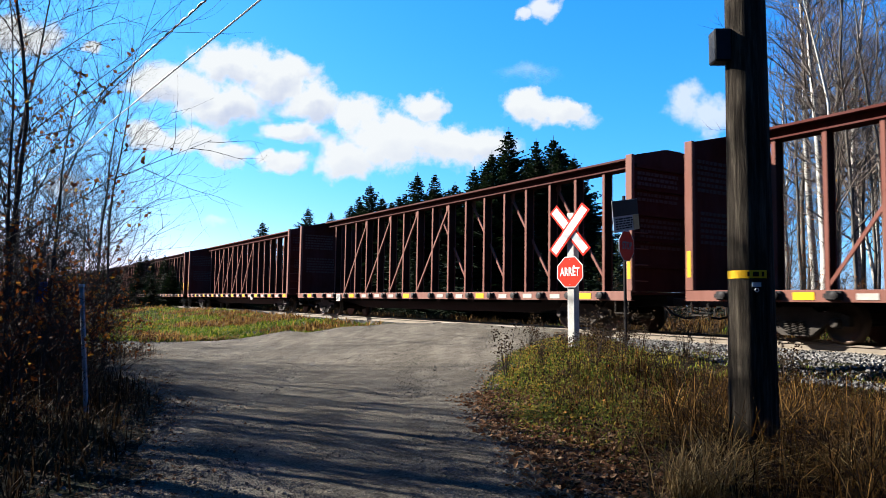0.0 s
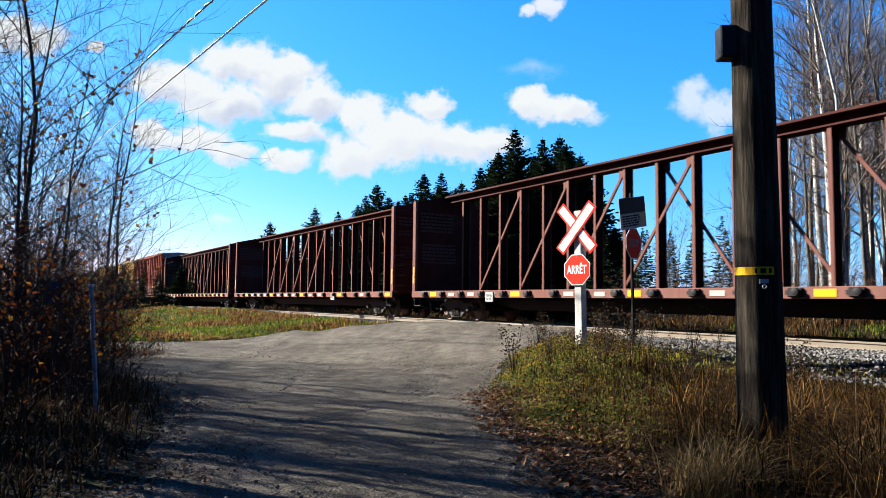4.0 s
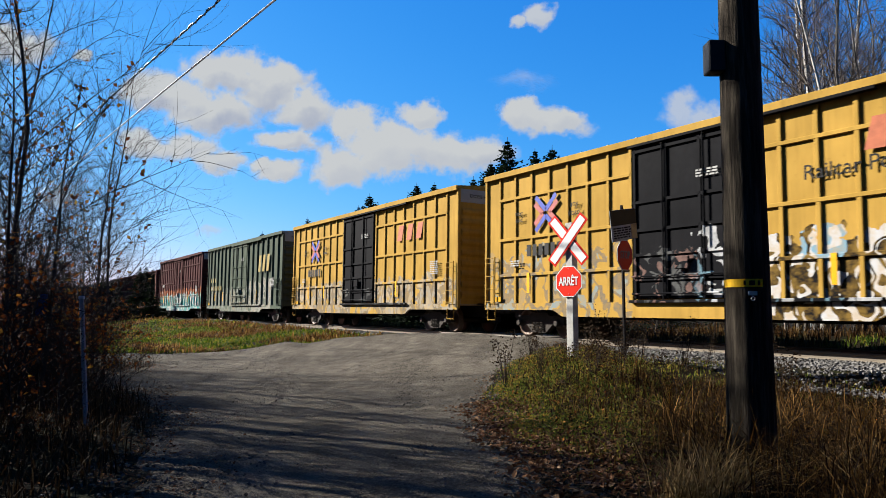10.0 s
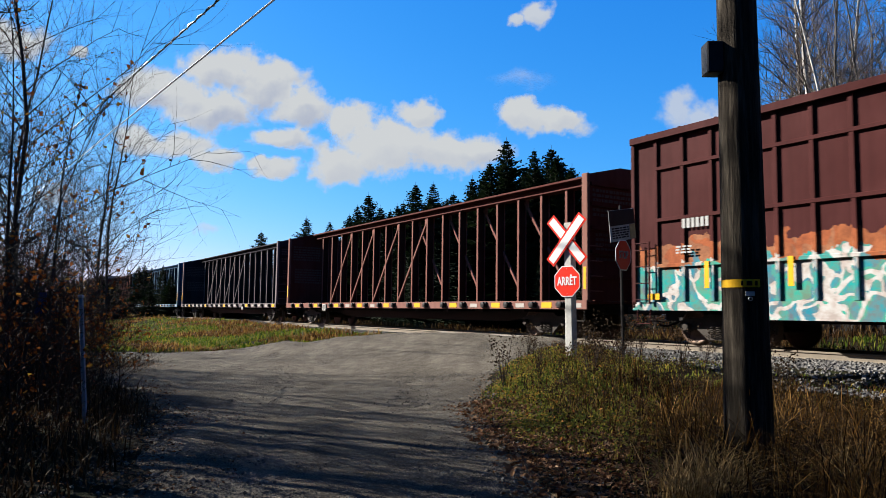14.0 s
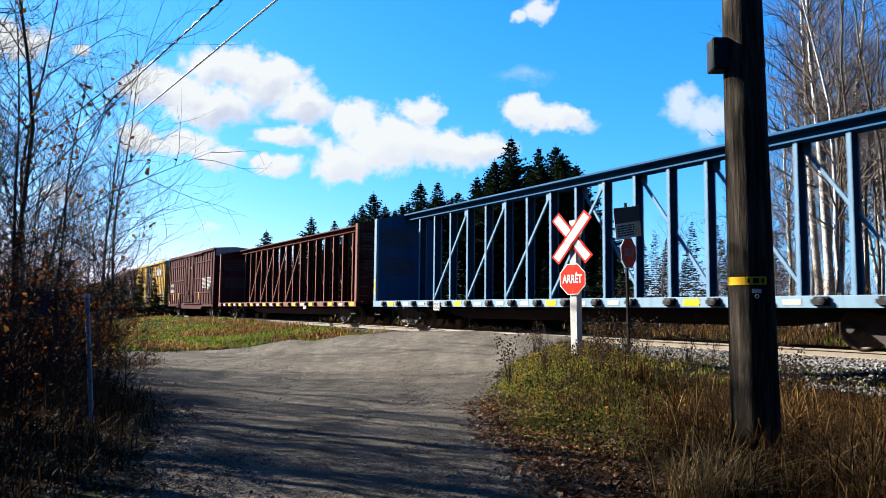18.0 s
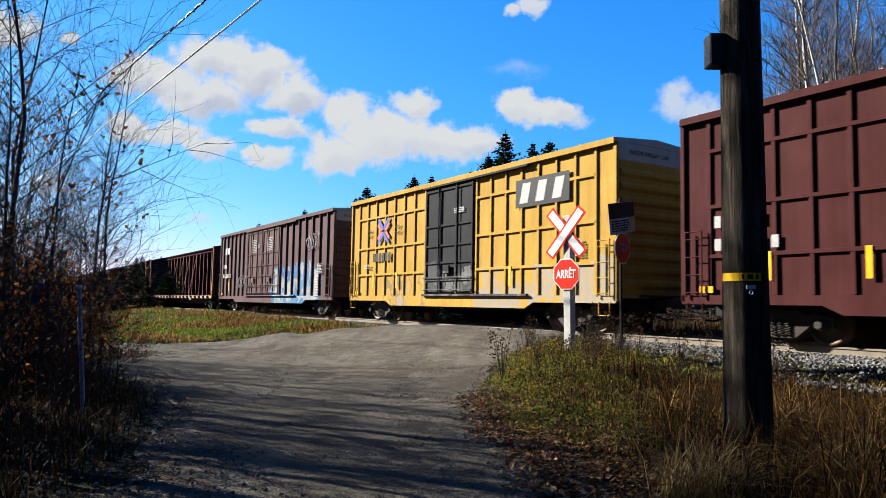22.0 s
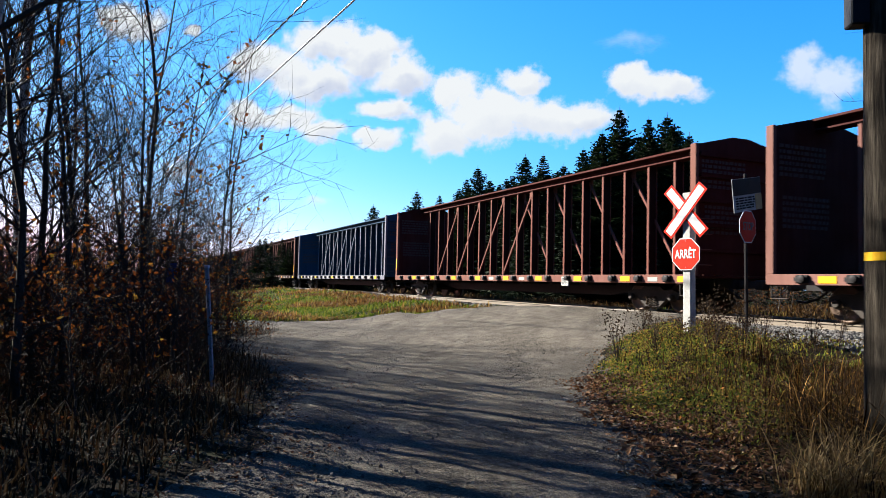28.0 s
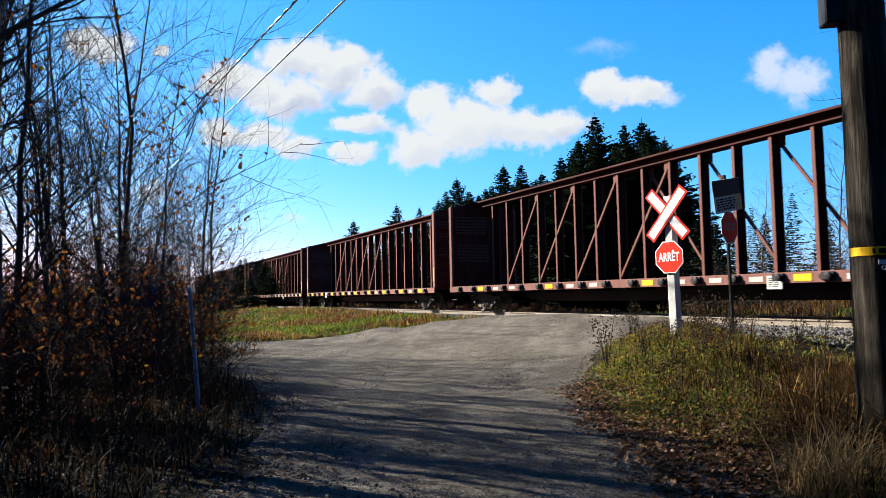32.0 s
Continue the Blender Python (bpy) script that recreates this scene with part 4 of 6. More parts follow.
tagged(new("road", me), "grey gravel road with tyre tracks up to the crossing", "road", kind="structure")

# ballast bed, sleepers and rails
bed = Shape()
prof = [(-2.7, 0.42), (-2.25, 0.62), (-1.75, 0.725), (-0.9, 0.735), (0.9, 0.735), (1.75, 0.725), (2.7, 0.42)]
us = [-40 + i * 1.0 for i in range(340)]
vs = []
for u in us:
    for a, z in prof:
        p = on_track(u, a, z + 0.03 * noise.noise((u * 1.3, a * 2, 4)))
        vs.append(tuple(p))
k = len(prof)
bed.add(vs, [(i * k + j, (i + 1) * k + j, (i + 1) * k + j + 1, i * k + j + 1) for i in range(len(us) - 1) for j in range(k - 1)])
tagged(part("ballast", bed, BALLAST_MAT, None), "grey crushed-stone ballast under the rails", "ballast", kind="structure")
rail_prof = [(-0.07, 0), (0.07, 0), (0.07, 0.015), (0.012, 0.04), (0.012, 0.125), (0.036, 0.138), (0.036, 0.165), (0.025, 0.172), (-0.025, 0.172), (-0.036, 0.165), (-0.036, 0.138), (-0.012, 0.125), (-0.012, 0.04), (-0.07, 0.015)]
for name, off in (("rail_near", -0.753), ("rail_far", 0.753)):
    s = Shape()
    a = [tuple(on_track(-60, off + q, RAIL_Z - 0.172 + z)) for q, z in rail_prof]
    b = [tuple(on_track(420, off + q, RAIL_Z - 0.172 + z)) for q, z in rail_prof]
    m = len(a)
    s.add(a + b, [(i, (i + 1) % m, m + (i + 1) % m, m + i) for i in range(m)])
    tagged(part(name, s, RAIL_STEEL), "steel rail with a dusty tan web", "rail", kind="structure")
# the crossing's planks lie flush with the rails
n = Nodes("sleeper_wood")
g = n.noise(3.0, 5, vec=n.coords(1, 12, 12))
SLEEPER = n.done(n.ramp(g, [(0.3, (0.0231, 0.0185, 0.0148)), (0.7, (0.0649, 0.0531, 0.0415))]), 0.85, bump=g, strength=0.4)
n = Nodes("grey_wood")
g = n.noise(4.0, 6, vec=n.coords(1, 18, 18))
GREY_WOOD = n.done(n.ramp(g, [(0.3, (0.0693, 0.06, 0.0508)), (0.7, (0.158, 0.143, 0.125))]), 0.85, bump=g, strength=0.4)
sleeper = Shape().soft_box(-1.28, 1.28, -0.11, 0.11, -0.16, 0.0, 0.015).mesh("sleeper", SLEEPER)
ties = thing("sleepers", Matrix(), "creosoted timber sleepers half buried in stone", "sleepers", kind="structure")
for i in range(150):
    u = -12 + i * 0.52
    p = on_track(u, 0, RAIL_Z - 0.165)
    piece("sleeper", sleeper, ties, p.x, p.y, p.z, TRACK_TURN + 90)
deck = thing("crossing_deck", Matrix(), "weathered timber crossing planks between the rails", "crossing", kind="structure")
plank = Shape().soft_box(-3.2, 3.2, -0.13, 0.13, -0.1, 0.0, 0.012).mesh("plank", GREY_WOOD)
for off in (-0.98, -0.5, -0.22, 0.06, 0.34, 0.6, 0.98):
    p = on_track(19.3, off, RAIL_Z - 0.012)
    piece("plank", plank, deck, p.x, p.y, p.z, TRACK_TURN)

# loose stones along the ballast shoulder and on the road's edge
rng = np.random.default_rng(5)
cube = np.array([(-1, -1, -1), (1, -1, -1), (1, 1, -1), (-1, 1, -1), (-0.8, -0.8, 1), (0.8, -0.8, 1), (0.8, 0.8, 1), (-0.8, 0.8, 1)], float)
cube_f = np.array([(0, 3, 2, 1), (4, 5, 6, 7), (0, 1, 5, 4), (1, 2, 6, 5), (2, 3, 7, 6), (3, 0, 4, 7)])


def scatter(name, places, sizes, material, label, category, base, faces, flat=1.0, lean=3.0, parent=None):
    """Many small pieces joined into one mesh, each turned and sized by chance."""
    count = len(places)
    a, b, c3 = rng.uniform(0, 6.28, count), rng.normal(0, lean / 6, count), rng.normal(0, lean / 6, count)
    pts = base[None] * rng.uniform(0.7, 1.3, (count, len(base), 3)) if flat >= 1 else np.repeat(base[None], count, 0)
    pts = pts * sizes[:, None, None] * np.array([1, 1, 0.7 if flat >= 1 else 1])
    ca_, sa_ = np.cos(a)[:, None], np.sin(a)[:, None]
    x, y, z = pts[..., 0], pts[..., 1], pts[..., 2]
    y, z = y * np.cos(b)[:, None] - z * np.sin(b)[:, None], y * np.sin(b)[:, None] + z * np.cos(b)[:, None]
    x, z = x * np.cos(c3)[:, None] - z * np.sin(c3)[:, None], x * np.sin(c3)[:, None] + z * np.cos(c3)[:, None]
    x, y = x * ca_ - y * sa_, x * sa_ + y * ca_
    out = np.stack([x, y, z], -1) + places[:, None, :]
    fs = (faces[None] + (np.arange(count) * len(base))[:, None, None]).reshape(-1, faces.shape[1])
    return sheet_of(name, out.reshape(-1, 3), fs, material, label, category)


def sheet_of(name, verts, faces, material, label, category):
    me = bpy.data.meshes.new(name)
    me.from_pydata(verts.tolist(), [], faces.tolist())
    me.materials.append(material)
    return tagged(new(name, me), label, category, kind="stuff")


n = Nodes("ballast_stone")
geo = n.node("ShaderNodeNewGeometry")
c = n.ramp(geo.outputs["Random Per Island"], [(0.0, (0.0231, 0.0208, 0.0185)), (0.4, (0.06, 0.0563, 0.0518)), (0.75, (0.085, 0.08, 0.073)), (1.0, (0.12, 0.114, 0.105))])
STONE = n.done(n.mix(n.math("MULTIPLY", n.noise(30, 3), 0.5), c, (0.0323, 0.03, 0.0268)), 0.85)
spots = []
for u, a in zip(rng.uniform(2, 46, 19000), rng.uniform(0, 1, 19000)):
    across = -0.9 - 3.0 * a ** 1.3
    p = on_track(u, across)
    if road_distance(p.x, p.y) < 0.2 and a < 0.9 and rng.random() < 0.93:
        continue
    base_z = np.interp(-across, [0.9, 1.75, 2.25, 2.7], [0.735, 0.725, 0.62, 0.42])
    spots.append((p.x, p.y, max(base_z, height(p.x, p.y)) + 0.005))
spots = np.array(spots)
scatter("ballast_stones", spots, rng.uniform(0.012, 0.03, len(spots)), STONE, "crushed grey ballast stones", "stones", cube, cube_f)
spots = []
while len(spots) < 30000:
    x, y = rng.uniform(-12, 5), rng.uniform(3.5, 28)
    d = road_distance(x, y)
    if -1.2 < d < 0.5 or (d < 0 and rng.random() < 0.5):
        if M.x * x + M.y * y < TRACK_OFF - 1.5:
            spots.append((x, y, height(x, y) + 0.035))
spots = np.array(spots)
scatter("road_pebbles", spots, 0.003 + 0.011 * rng.uniform(0, 1, len(spots)) ** 5, STONE, "loose pebbles on the gravel road", "stones", cube, cube_f)

# ---- plants ----
n = Nodes("bark_grey")
g = n.noise(5.0, 6, 0.65, vec=n.coords(1, 1, 0.35))
BARK = n.done(n.ramp(g, [(0.3, (0.0123, 0.0101, 0.0084)), (0.7, (0.0418, 0.0359, 0.0308))]), 0.9, bump=g, strength=0.5)
n = Nodes("bark_birch")
g = n.noise(3.0, 6, 0.7, vec=n.coords(1, 1, 5))
BIRCH = n.done(n.ramp(g, [(0.3, (0.0346, 0.0303, 0.0258)), (0.42, (0.147, 0.138, 0.125)), (0.8, (0.241, 0.23, 0.215))]), 0.75, bump=g, strength=0.3)
n = Nodes("bark_pale")
g = n.noise(4.0, 6, 0.65, vec=n.coords(1, 1, 0.4))
PALE_BARK = n.done(n.ramp(g, [(0.3, (0.024, 0.0208, 0.0176)), (0.7, (0.08, 0.072, 0.0624))]), 0.9, bump=g, strength=0.4)
n = Nodes("twig")
TWIG = n.done(n.ramp(n.noise(2.0, 3), [(0.3, (0.0090, 0.0065, 0.0053)), (0.7, (0.0251, 0.0195, 0.0163))]), 0.85)


n = Nodes("twig_pale")
PALE_TWIG = n.done(n.ramp(n.noise(2.0, 3), [(0.3, (0.024, 0.019, 0.016)), (0.7, (0.07, 0.057, 0.048))]), 0.8)


def leaf_mat(name, stops, trans=0.35):
    n = Nodes(name)
    geo = n.node("ShaderNodeNewGeometry")
    c = n.ramp(geo.outputs["Random Per Island"], stops)
    n.done(c, 0.75)
    t = n.node("ShaderNodeBsdfTranslucent")
    n.put(t.inputs["Color"], c)
    m = n.node("ShaderNodeMixShader")
    m.inputs[0].default_value = trans
    n.t.links.new(n.bsdf.outputs[0], m.inputs[1])
    n.t.links.new(t.outputs[0], m.inputs[2])
    n.t.links.new(m.outputs[0], n.out.inputs["Surface"])
    return n.mat


NEEDLE = leaf_mat("spruce_needles", [(0.0, (0.00185, 0.00415, 0.00185)), (0.5, (0.0037, 0.00736, 0.00277)), (1.0, (0.00832, 0.0138, 0.00462))], 0.12)
ORANGE_LEAF = leaf_mat("autumn_leaf", [(0.0, (0.0288, 0.00816, 0.0028)), (0.5, (0.0749, 0.0218, 0.00504)), (0.8, (0.109, 0.0381, 0.00784)), (1.0, (0.115, 0.0707, 0.0112))], 0.4)
LITTER_LEAF = leaf_mat("fallen_leaf", [(0.0, (0.0263, 0.0103, 0.00441)), (0.5, (0.0642, 0.0293, 0.0132)), (0.85, (0.112, 0.0623, 0.0314)), (1.0, (0.158, 0.103, 0.0626))], 0.2)
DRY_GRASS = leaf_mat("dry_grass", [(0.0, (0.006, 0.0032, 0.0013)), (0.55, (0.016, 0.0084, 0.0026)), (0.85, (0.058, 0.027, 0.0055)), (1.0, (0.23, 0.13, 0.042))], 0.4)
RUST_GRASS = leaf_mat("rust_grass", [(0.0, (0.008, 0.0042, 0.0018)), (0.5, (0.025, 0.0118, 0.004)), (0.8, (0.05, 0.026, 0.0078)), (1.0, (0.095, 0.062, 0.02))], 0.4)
GREEN_GRASS = leaf_mat("green_grass", [(0.0, (0.02, 0.034, 0.005)), (0.5, (0.068, 0.088, 0.0116)), (0.8, (0.132, 0.11, 0.0157)), (1.0, (0.189, 0.119, 0.0263))], 0.4)
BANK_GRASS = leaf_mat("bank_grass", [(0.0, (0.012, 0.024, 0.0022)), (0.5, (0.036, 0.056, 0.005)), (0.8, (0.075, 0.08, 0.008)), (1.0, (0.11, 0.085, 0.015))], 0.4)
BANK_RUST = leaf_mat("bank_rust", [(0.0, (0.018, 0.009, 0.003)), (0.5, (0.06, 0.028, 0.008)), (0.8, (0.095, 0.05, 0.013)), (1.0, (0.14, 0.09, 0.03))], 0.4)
STRAW = leaf_mat("pale_straw", [(0.0, (0.04, 0.022, 0.008)), (0.5, (0.11, 0.068, 0.024)), (1.0, (0.26, 0.18, 0.08))], 0.4)
# weed colour darkened for the thicket's shade; the verge weeds share it
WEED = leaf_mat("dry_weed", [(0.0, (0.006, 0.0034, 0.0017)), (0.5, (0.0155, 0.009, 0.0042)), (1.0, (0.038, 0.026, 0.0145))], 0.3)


def bare_tree(name, tall, seed, bark, girth, spread=0.5, branches=34, twigs=7, first=0.25, lean=0.05, leaves=0, sprays=3, fine_=0.0015):
    """A leafless tree at the origin: trunk as one part, limbs and twigs as another. Returns the pair of meshes and the leaves."""
    r = random.Random(seed)
    trunk, crown, leaf = Shape(), Shape(), Shape()
    n_ = 9
    pts, rad = [], []
    ang = r.uniform(0, 6.28)
    off = Vector((0, 0, 0))
    for i in range(n_ + 1):
        k = i / n_
        off += Vector((r.gauss(0, 0.05), r.gauss(0, 0.05), 0)) * tall / 9
        pts.append(off + Vector((math.cos(ang) * lean * tall * k * k, math.sin(ang) * lean * tall * k * k, tall * k - 0.15 * (i == 0))))
        rad.append(girth * (1.25 if i == 0 else 1.0 - 0.9 * k))
    trunk.tube(pts, rad, 8)

    def along(k):
        f = min(k * n_, n_ - 0.001)
        i = int(f)
        return pts[i].lerp(pts[i + 1], f - i), rad[i] + (rad[i + 1] - rad[i]) * (f - i)

    def sprig(p, d, length, radius, depth):
        q, seg = [p.copy()], 4
        dd = d.copy()
        for i in range(seg):
            dd = (dd + Vector((r.gauss(0, 0.16), r.gauss(0, 0.16), r.gauss(0.05, 0.12)))).normalized()
            q.append(q[-1] + dd * length / seg)
        crown.tube(q, [radius * (1 - 0.8 * i / seg) for i in range(seg + 1)], 4 if depth < 1 else 3, False)
        if leaves and depth >= 1 and r.random() < leaves:
            for _ in range(2):
                c0 = q[r.randint(2, seg)]
                u = Vector((r.gauss(0, 1), r.gauss(0, 1), r.gauss(0, 1))).normalized() * 0.034
                v_ = u.orthogonal().normalized() * 0.022
                leaf.add([tuple(c0), tuple(c0 + u + v_), tuple(c0 + u * 2), tuple(c0 + u - v_)], [(0, 1, 2, 3)])
        if depth < 2:
            m = twigs if depth == 0 else sprays
            for i in range(m):
                k = 0.25 + 0.75 * (i + r.random()) / m
                f = min(k * seg, seg - 0.01)
                j = int(f)
                p2 = q[j].lerp(q[j + 1], f - j)
                side = dd.orthogonal().normalized()
                side.rotate(Matrix.Rotation(r.uniform(0, 6.28), 3, dd))
                d2 = (dd * 0.75 + side * r.uniform(0.5, 0.95) + Vector((0, 0, 0.15))).normalized()
                sprig(p2, d2, length * r.uniform(0.3, 0.55), max(radius * 0.45, fine_), depth + 1)

    for b in range(branches):
        k = first + (1 - first) * (b + r.random()) / branches
        p, rr = along(min(k, 0.985))
        a = b * 2.4 + r.uniform(-0.5, 0.5)
        up = r.uniform(0.5, 1.3)
        d = Vector((math.cos(a), math.sin(a), up)).normalized()
        sprig(p, d, tall * spread * (1.1 - 0.75 * k) * r.uniform(0.6, 1.15), max(rr * 0.4, 0.006), 0)
    out = [("trunk", trunk.mesh("trunk", bark, True)), ("crown", crown.mesh("crown", PALE_TWIG if bark in (BIRCH, PALE_BARK) else TWIG))]
    if leaves:
        out.append(("leaves", leaf.mesh("leaves", ORANGE_LEAF)))
    return out


def plant(kit, name, x, y, turn, size, label, category, group, z=None, tilt=(0, 0), joined=False):
    t = thing(name, pose(x, y, (height(x, y) if z is None else z) - 0.03, tilt[0], tilt[1], turn) @ Matrix.Scale(size, 4), label, category, group)
    for nm, me_ in kit:
        ob = piece(nm, me_, t)
        if joined:
            tagged(ob, kind="stuff")
    return t


def spruce_kit(tall, seed, width=0.2, dense=1.0, raw=False, coarse=1.0):
    """A spruce: straight trunk, whorls of drooping boughs hung with needle sprays."""
    r = random.Random(seed)
    trunk = Shape().tube([(0, 0, -0.2), (0, 0, tall * 0.5), (0, 0, tall * 1.01)], [tall * 0.013, tall * 0.008, 0.015], 6)
    vs, fs = [], []
    z = tall * 0.06
    while z < tall * 0.985:
        k = z / tall
        reach = tall * width * (1 - k) ** 0.95 * r.uniform(0.65, 1.2) + 0.03
        for b in range(int(5 * dense) + 2):
            a = r.uniform(0, 6.28)
            rr = reach * r.uniform(0.5, 1.2)
            droop = 0.3 - 0.42 * k + r.uniform(-0.1, 0.1)
            ux, uy = math.cos(a), math.sin(a)
            m = max(3, int(rr / (0.22 * coarse)))
            for i in range(m):
                f = (i + r.random()) / m
                px, py, pz = ux * rr * f, uy * rr * f, z - droop * rr * f + 0.12 * rr * f * f
                for sgn in (-1, 1):
                    ln = (0.08 + 0.28 * rr * (1 - 0.8 * f)) * r.uniform(0.7, 1.3) * (0.6 + 0.4 * coarse)
                    wd = (0.05 + 0.03 * r.random()) * coarse
                    dx, dy = -uy * sgn * 0.85 + ux * 0.55, ux * sgn * 0.85 + uy * 0.55
                    q = len(vs)
                    dz = -0.22 * ln + r.uniform(-0.08, 0.05)
                    vs.extend([(px, py, pz), (px + dx * ln * 0.5 - ux * wd, py + dy * ln * 0.5 - uy * wd, pz + dz * 0.35 - 0.07), (px + dx * ln, py + dy * ln, pz + dz),
                               (px + dx * ln * 0.5 + ux * wd, py + dy * ln * 0.5 + uy * wd, pz + dz * 0.35 + 0.02)])
                    fs.append((q, q + 1, q + 2, q + 3))
        z += tall * 0.02 * (1.15 - 0.6 * k) * r.uniform(0.8, 1.2) + 0.05
    if raw:
        return np.array(vs), np.array(fs)
    me_ = bpy.data.meshes.new("crown")
    me_.from_pydata(vs, [], fs)
    me_.materials.append(NEEDLE)
    return [("trunk", trunk.mesh("trunk", BARK)), ("crown", me_)]


def wood(name, places, label):
    """A stand of spruces too far or too close-set to count, joined into one mesh of needle sprays."""
    kits = [spruce_kit(14, 71, 0.26, 0.2, True, 2.2), spruce_kit(13, 72, 0.28, 0.2, True, 2.2)]
    verts, faces, count = [], [], 0
    for i, (x, y, z, tall, turn) in enumerate(places):
        v_, f_ = kits[i % 2]
        k_ = tall / (14, 13)[i % 2]
        c_, s_ = math.cos(turn) * k_, math.sin(turn) * k_
        verts.append(np.stack([v_[:, 0] * c_ - v_[:, 1] * s_ + x, v_[:, 0] * s_ + v_[:, 1] * c_ + y, v_[:, 2] * k_ + z], -1))
        faces.append(f_ + count)
        count += len(v_)
    return sheet_of(name, np.concatenate(verts), np.concatenate(faces), NEEDLE, label, "wood")


SPRUCES = [spruce_kit(14, 1, 0.23, 2.2), spruce_kit(13, 2, 0.26, 2.2), spruce_kit(15, 3, 0.21, 2.2), spruce_kit(12, 4, 0.27, 2.4)]
BROAD = [spruce_kit(14, 5, 0.46, 3.4), spruce_kit(13, 6, 0.52, 3.4), spruce_kit(15, 7, 0.43, 3.4), spruce_kit(12, 8, 0.5, 3.4)]
rng_p = random.Random(11)
# the ones whose tips stand over the train: bearing and height by eye from the crossing
TIPS = [(5.6, 63.9, 17.1), (11.3, 75.5, 19.1), (8.3, 66, 16.6), (4.0, 62, 14.6), (2.6, 64, 13.6), (0.9, 64, 12.2), (-0.9, 65, 13.2), (-2.4, 63, 12.8), (-3.6, 66, 11.6), (-6.6, 64, 12.0), (-7.8, 66, 11.2), (-5.0, 69, 11.2),
        (-12.4, 66, 10.1), (-18.5, 74, 9.6), (-10.9, 70, 10.2), (12.5, 70, 16.0), (6.6, 70, 15.0), (10.0, 64, 13.5), (13.8, 72, 13.0)]
for i, (x, y, top) in enumerate(TIPS):
    kit = BROAD[i % 4]
    size = (top - 0.6) / (14, 13, 15, 12)[i % 4]
    plant(kit, "spruce_tree", x, y, rng_p.uniform(0, 360), size, "dark green spruce standing behind the railway", "spruce", "spruces behind the track", 0.6)
# the wood between and below them
SKYLINE = [(-40, 4.2), (-19, 5.2), (-13, 6.6), (-10, 8.4), (-6.5, 10.4), (-3.5, 10.6), (-2.0, 11.8), (0.8, 11.5), (3.0, 12.8), (5.5, 14.8), (8.0, 14.6), (10.5, 15.0), (12.5, 13.0), (14.0, 9.0), (16.0, 6.0)]
for i in range(84):
    x, y = rng_p.uniform(-34, 14.5), rng_p.uniform(63, 82)
    top = np.interp(x * 62 / y, [q[0] for q in SKYLINE], [q[1] for q in SKYLINE]) * y / 63 - rng_p.uniform(-0.3, 2.2)
    plant(BROAD[i % 4], "spruce_tree", x, y, rng_p.uniform(0, 360), max(top - 0.6, 3.0) / (14, 13, 15, 12)[i % 4], "dark green spruce in the wood behind the railway", "spruce", "spruces behind the track", 0.6)
stand = []
for i in range(210):
    s_, a_ = rng_p.uniform(28, 125), rng_p.uniform(9, 34)
    if s_ < 36:
        a_ = rng_p.uniform(18, 34)
    p = on_track(s_, a_)
    stand.append((p.x, p.y, 0.4, rng_p.uniform(4.6, 8.0) * (1.0 if s_ < 60 else 0.72), rng_p.uniform(0, 6.28)))
for i in range(70):
    s_, a_ = rng_p.uniform(130, 270), rng_p.uniform(-45, 40)
    if abs(a_) < 9:
        a_ += 18 if a_ > 0 else -18
    p = on_track(s_, a_)
    stand.append((p.x, p.y, 0.3, rng_p.uniform(5, 8.5), rng_p.uniform(0, 6.28)))
wood("spruce_wood", stand, "dense dark spruce wood along the far side of the line")

BIRCHES = [bare_tree("birch", 15, 21, BIRCH, 0.13, 0.26, 44, 7, 0.3, 0.04), bare_tree("birch", 14, 22, BIRCH, 0.11, 0.28, 40, 7, 0.25, 0.07), bare_tree("birch", 16, 23, BIRCH, 0.15, 0.25, 46, 7, 0.35, 0.05)]
GREYS = [bare_tree("tree", 12, 31, BARK, 0.08, 0.34, 40, 8, 0.22, 0.06), bare_tree("tree", 13, 32, BARK, 0.07, 0.36, 38, 8, 0.2, 0.09), bare_tree("tree", 11, 33, BARK, 0.06, 0.38, 36, 9, 0.18, 0.12, 0.02)]
SILVERS = [bare_tree("tree", 12, 37, PALE_BARK, 0.09, 0.26, 36, 7, 0.25, 0.05), bare_tree("tree", 13, 38, PALE_BARK, 0.08, 0.24, 36, 7, 0.3, 0.07), bare_tree("tree", 11, 39, PALE_BARK, 0.07, 0.28, 34, 7, 0.2, 0.1)]
BARE_POLES = [bare_tree("tree", 12, 34, BARK, 0.1, 0.24, 22, 4, 0.5, 0.05, 0, 2, 0.002), bare_tree("tree", 13, 35, BARK, 0.085, 0.22, 20, 4, 0.5, 0.08, 0, 2, 0.002), bare_tree("tree", 10, 36, BARK, 0.07, 0.24, 20, 4, 0.4, 0.12, 0, 2, 0.002)]
SAPLINGS = [bare_tree("sapling", 4.5, 41, BARK, 0.028, 0.42, 22, 7, 0.15, 0.08, 0.1), bare_tree("sapling", 5.5, 42, BARK, 0.035, 0.38, 24, 7, 0.2, 0.1, 0.06), bare_tree("sapling", 3.6, 43, BARK, 0.022, 0.5, 22, 7, 0.1, 0.12, 0.16)]
BUSHES = [bare_tree("bush", 2.0, 51, BARK, 0.014, 0.75, 26, 7, 0.02, 0.15, 0.05, 4), bare_tree("bush", 1.6, 52, BARK, 0.012, 0.85, 26, 7, 0.02, 0.2, 0.09, 4)]

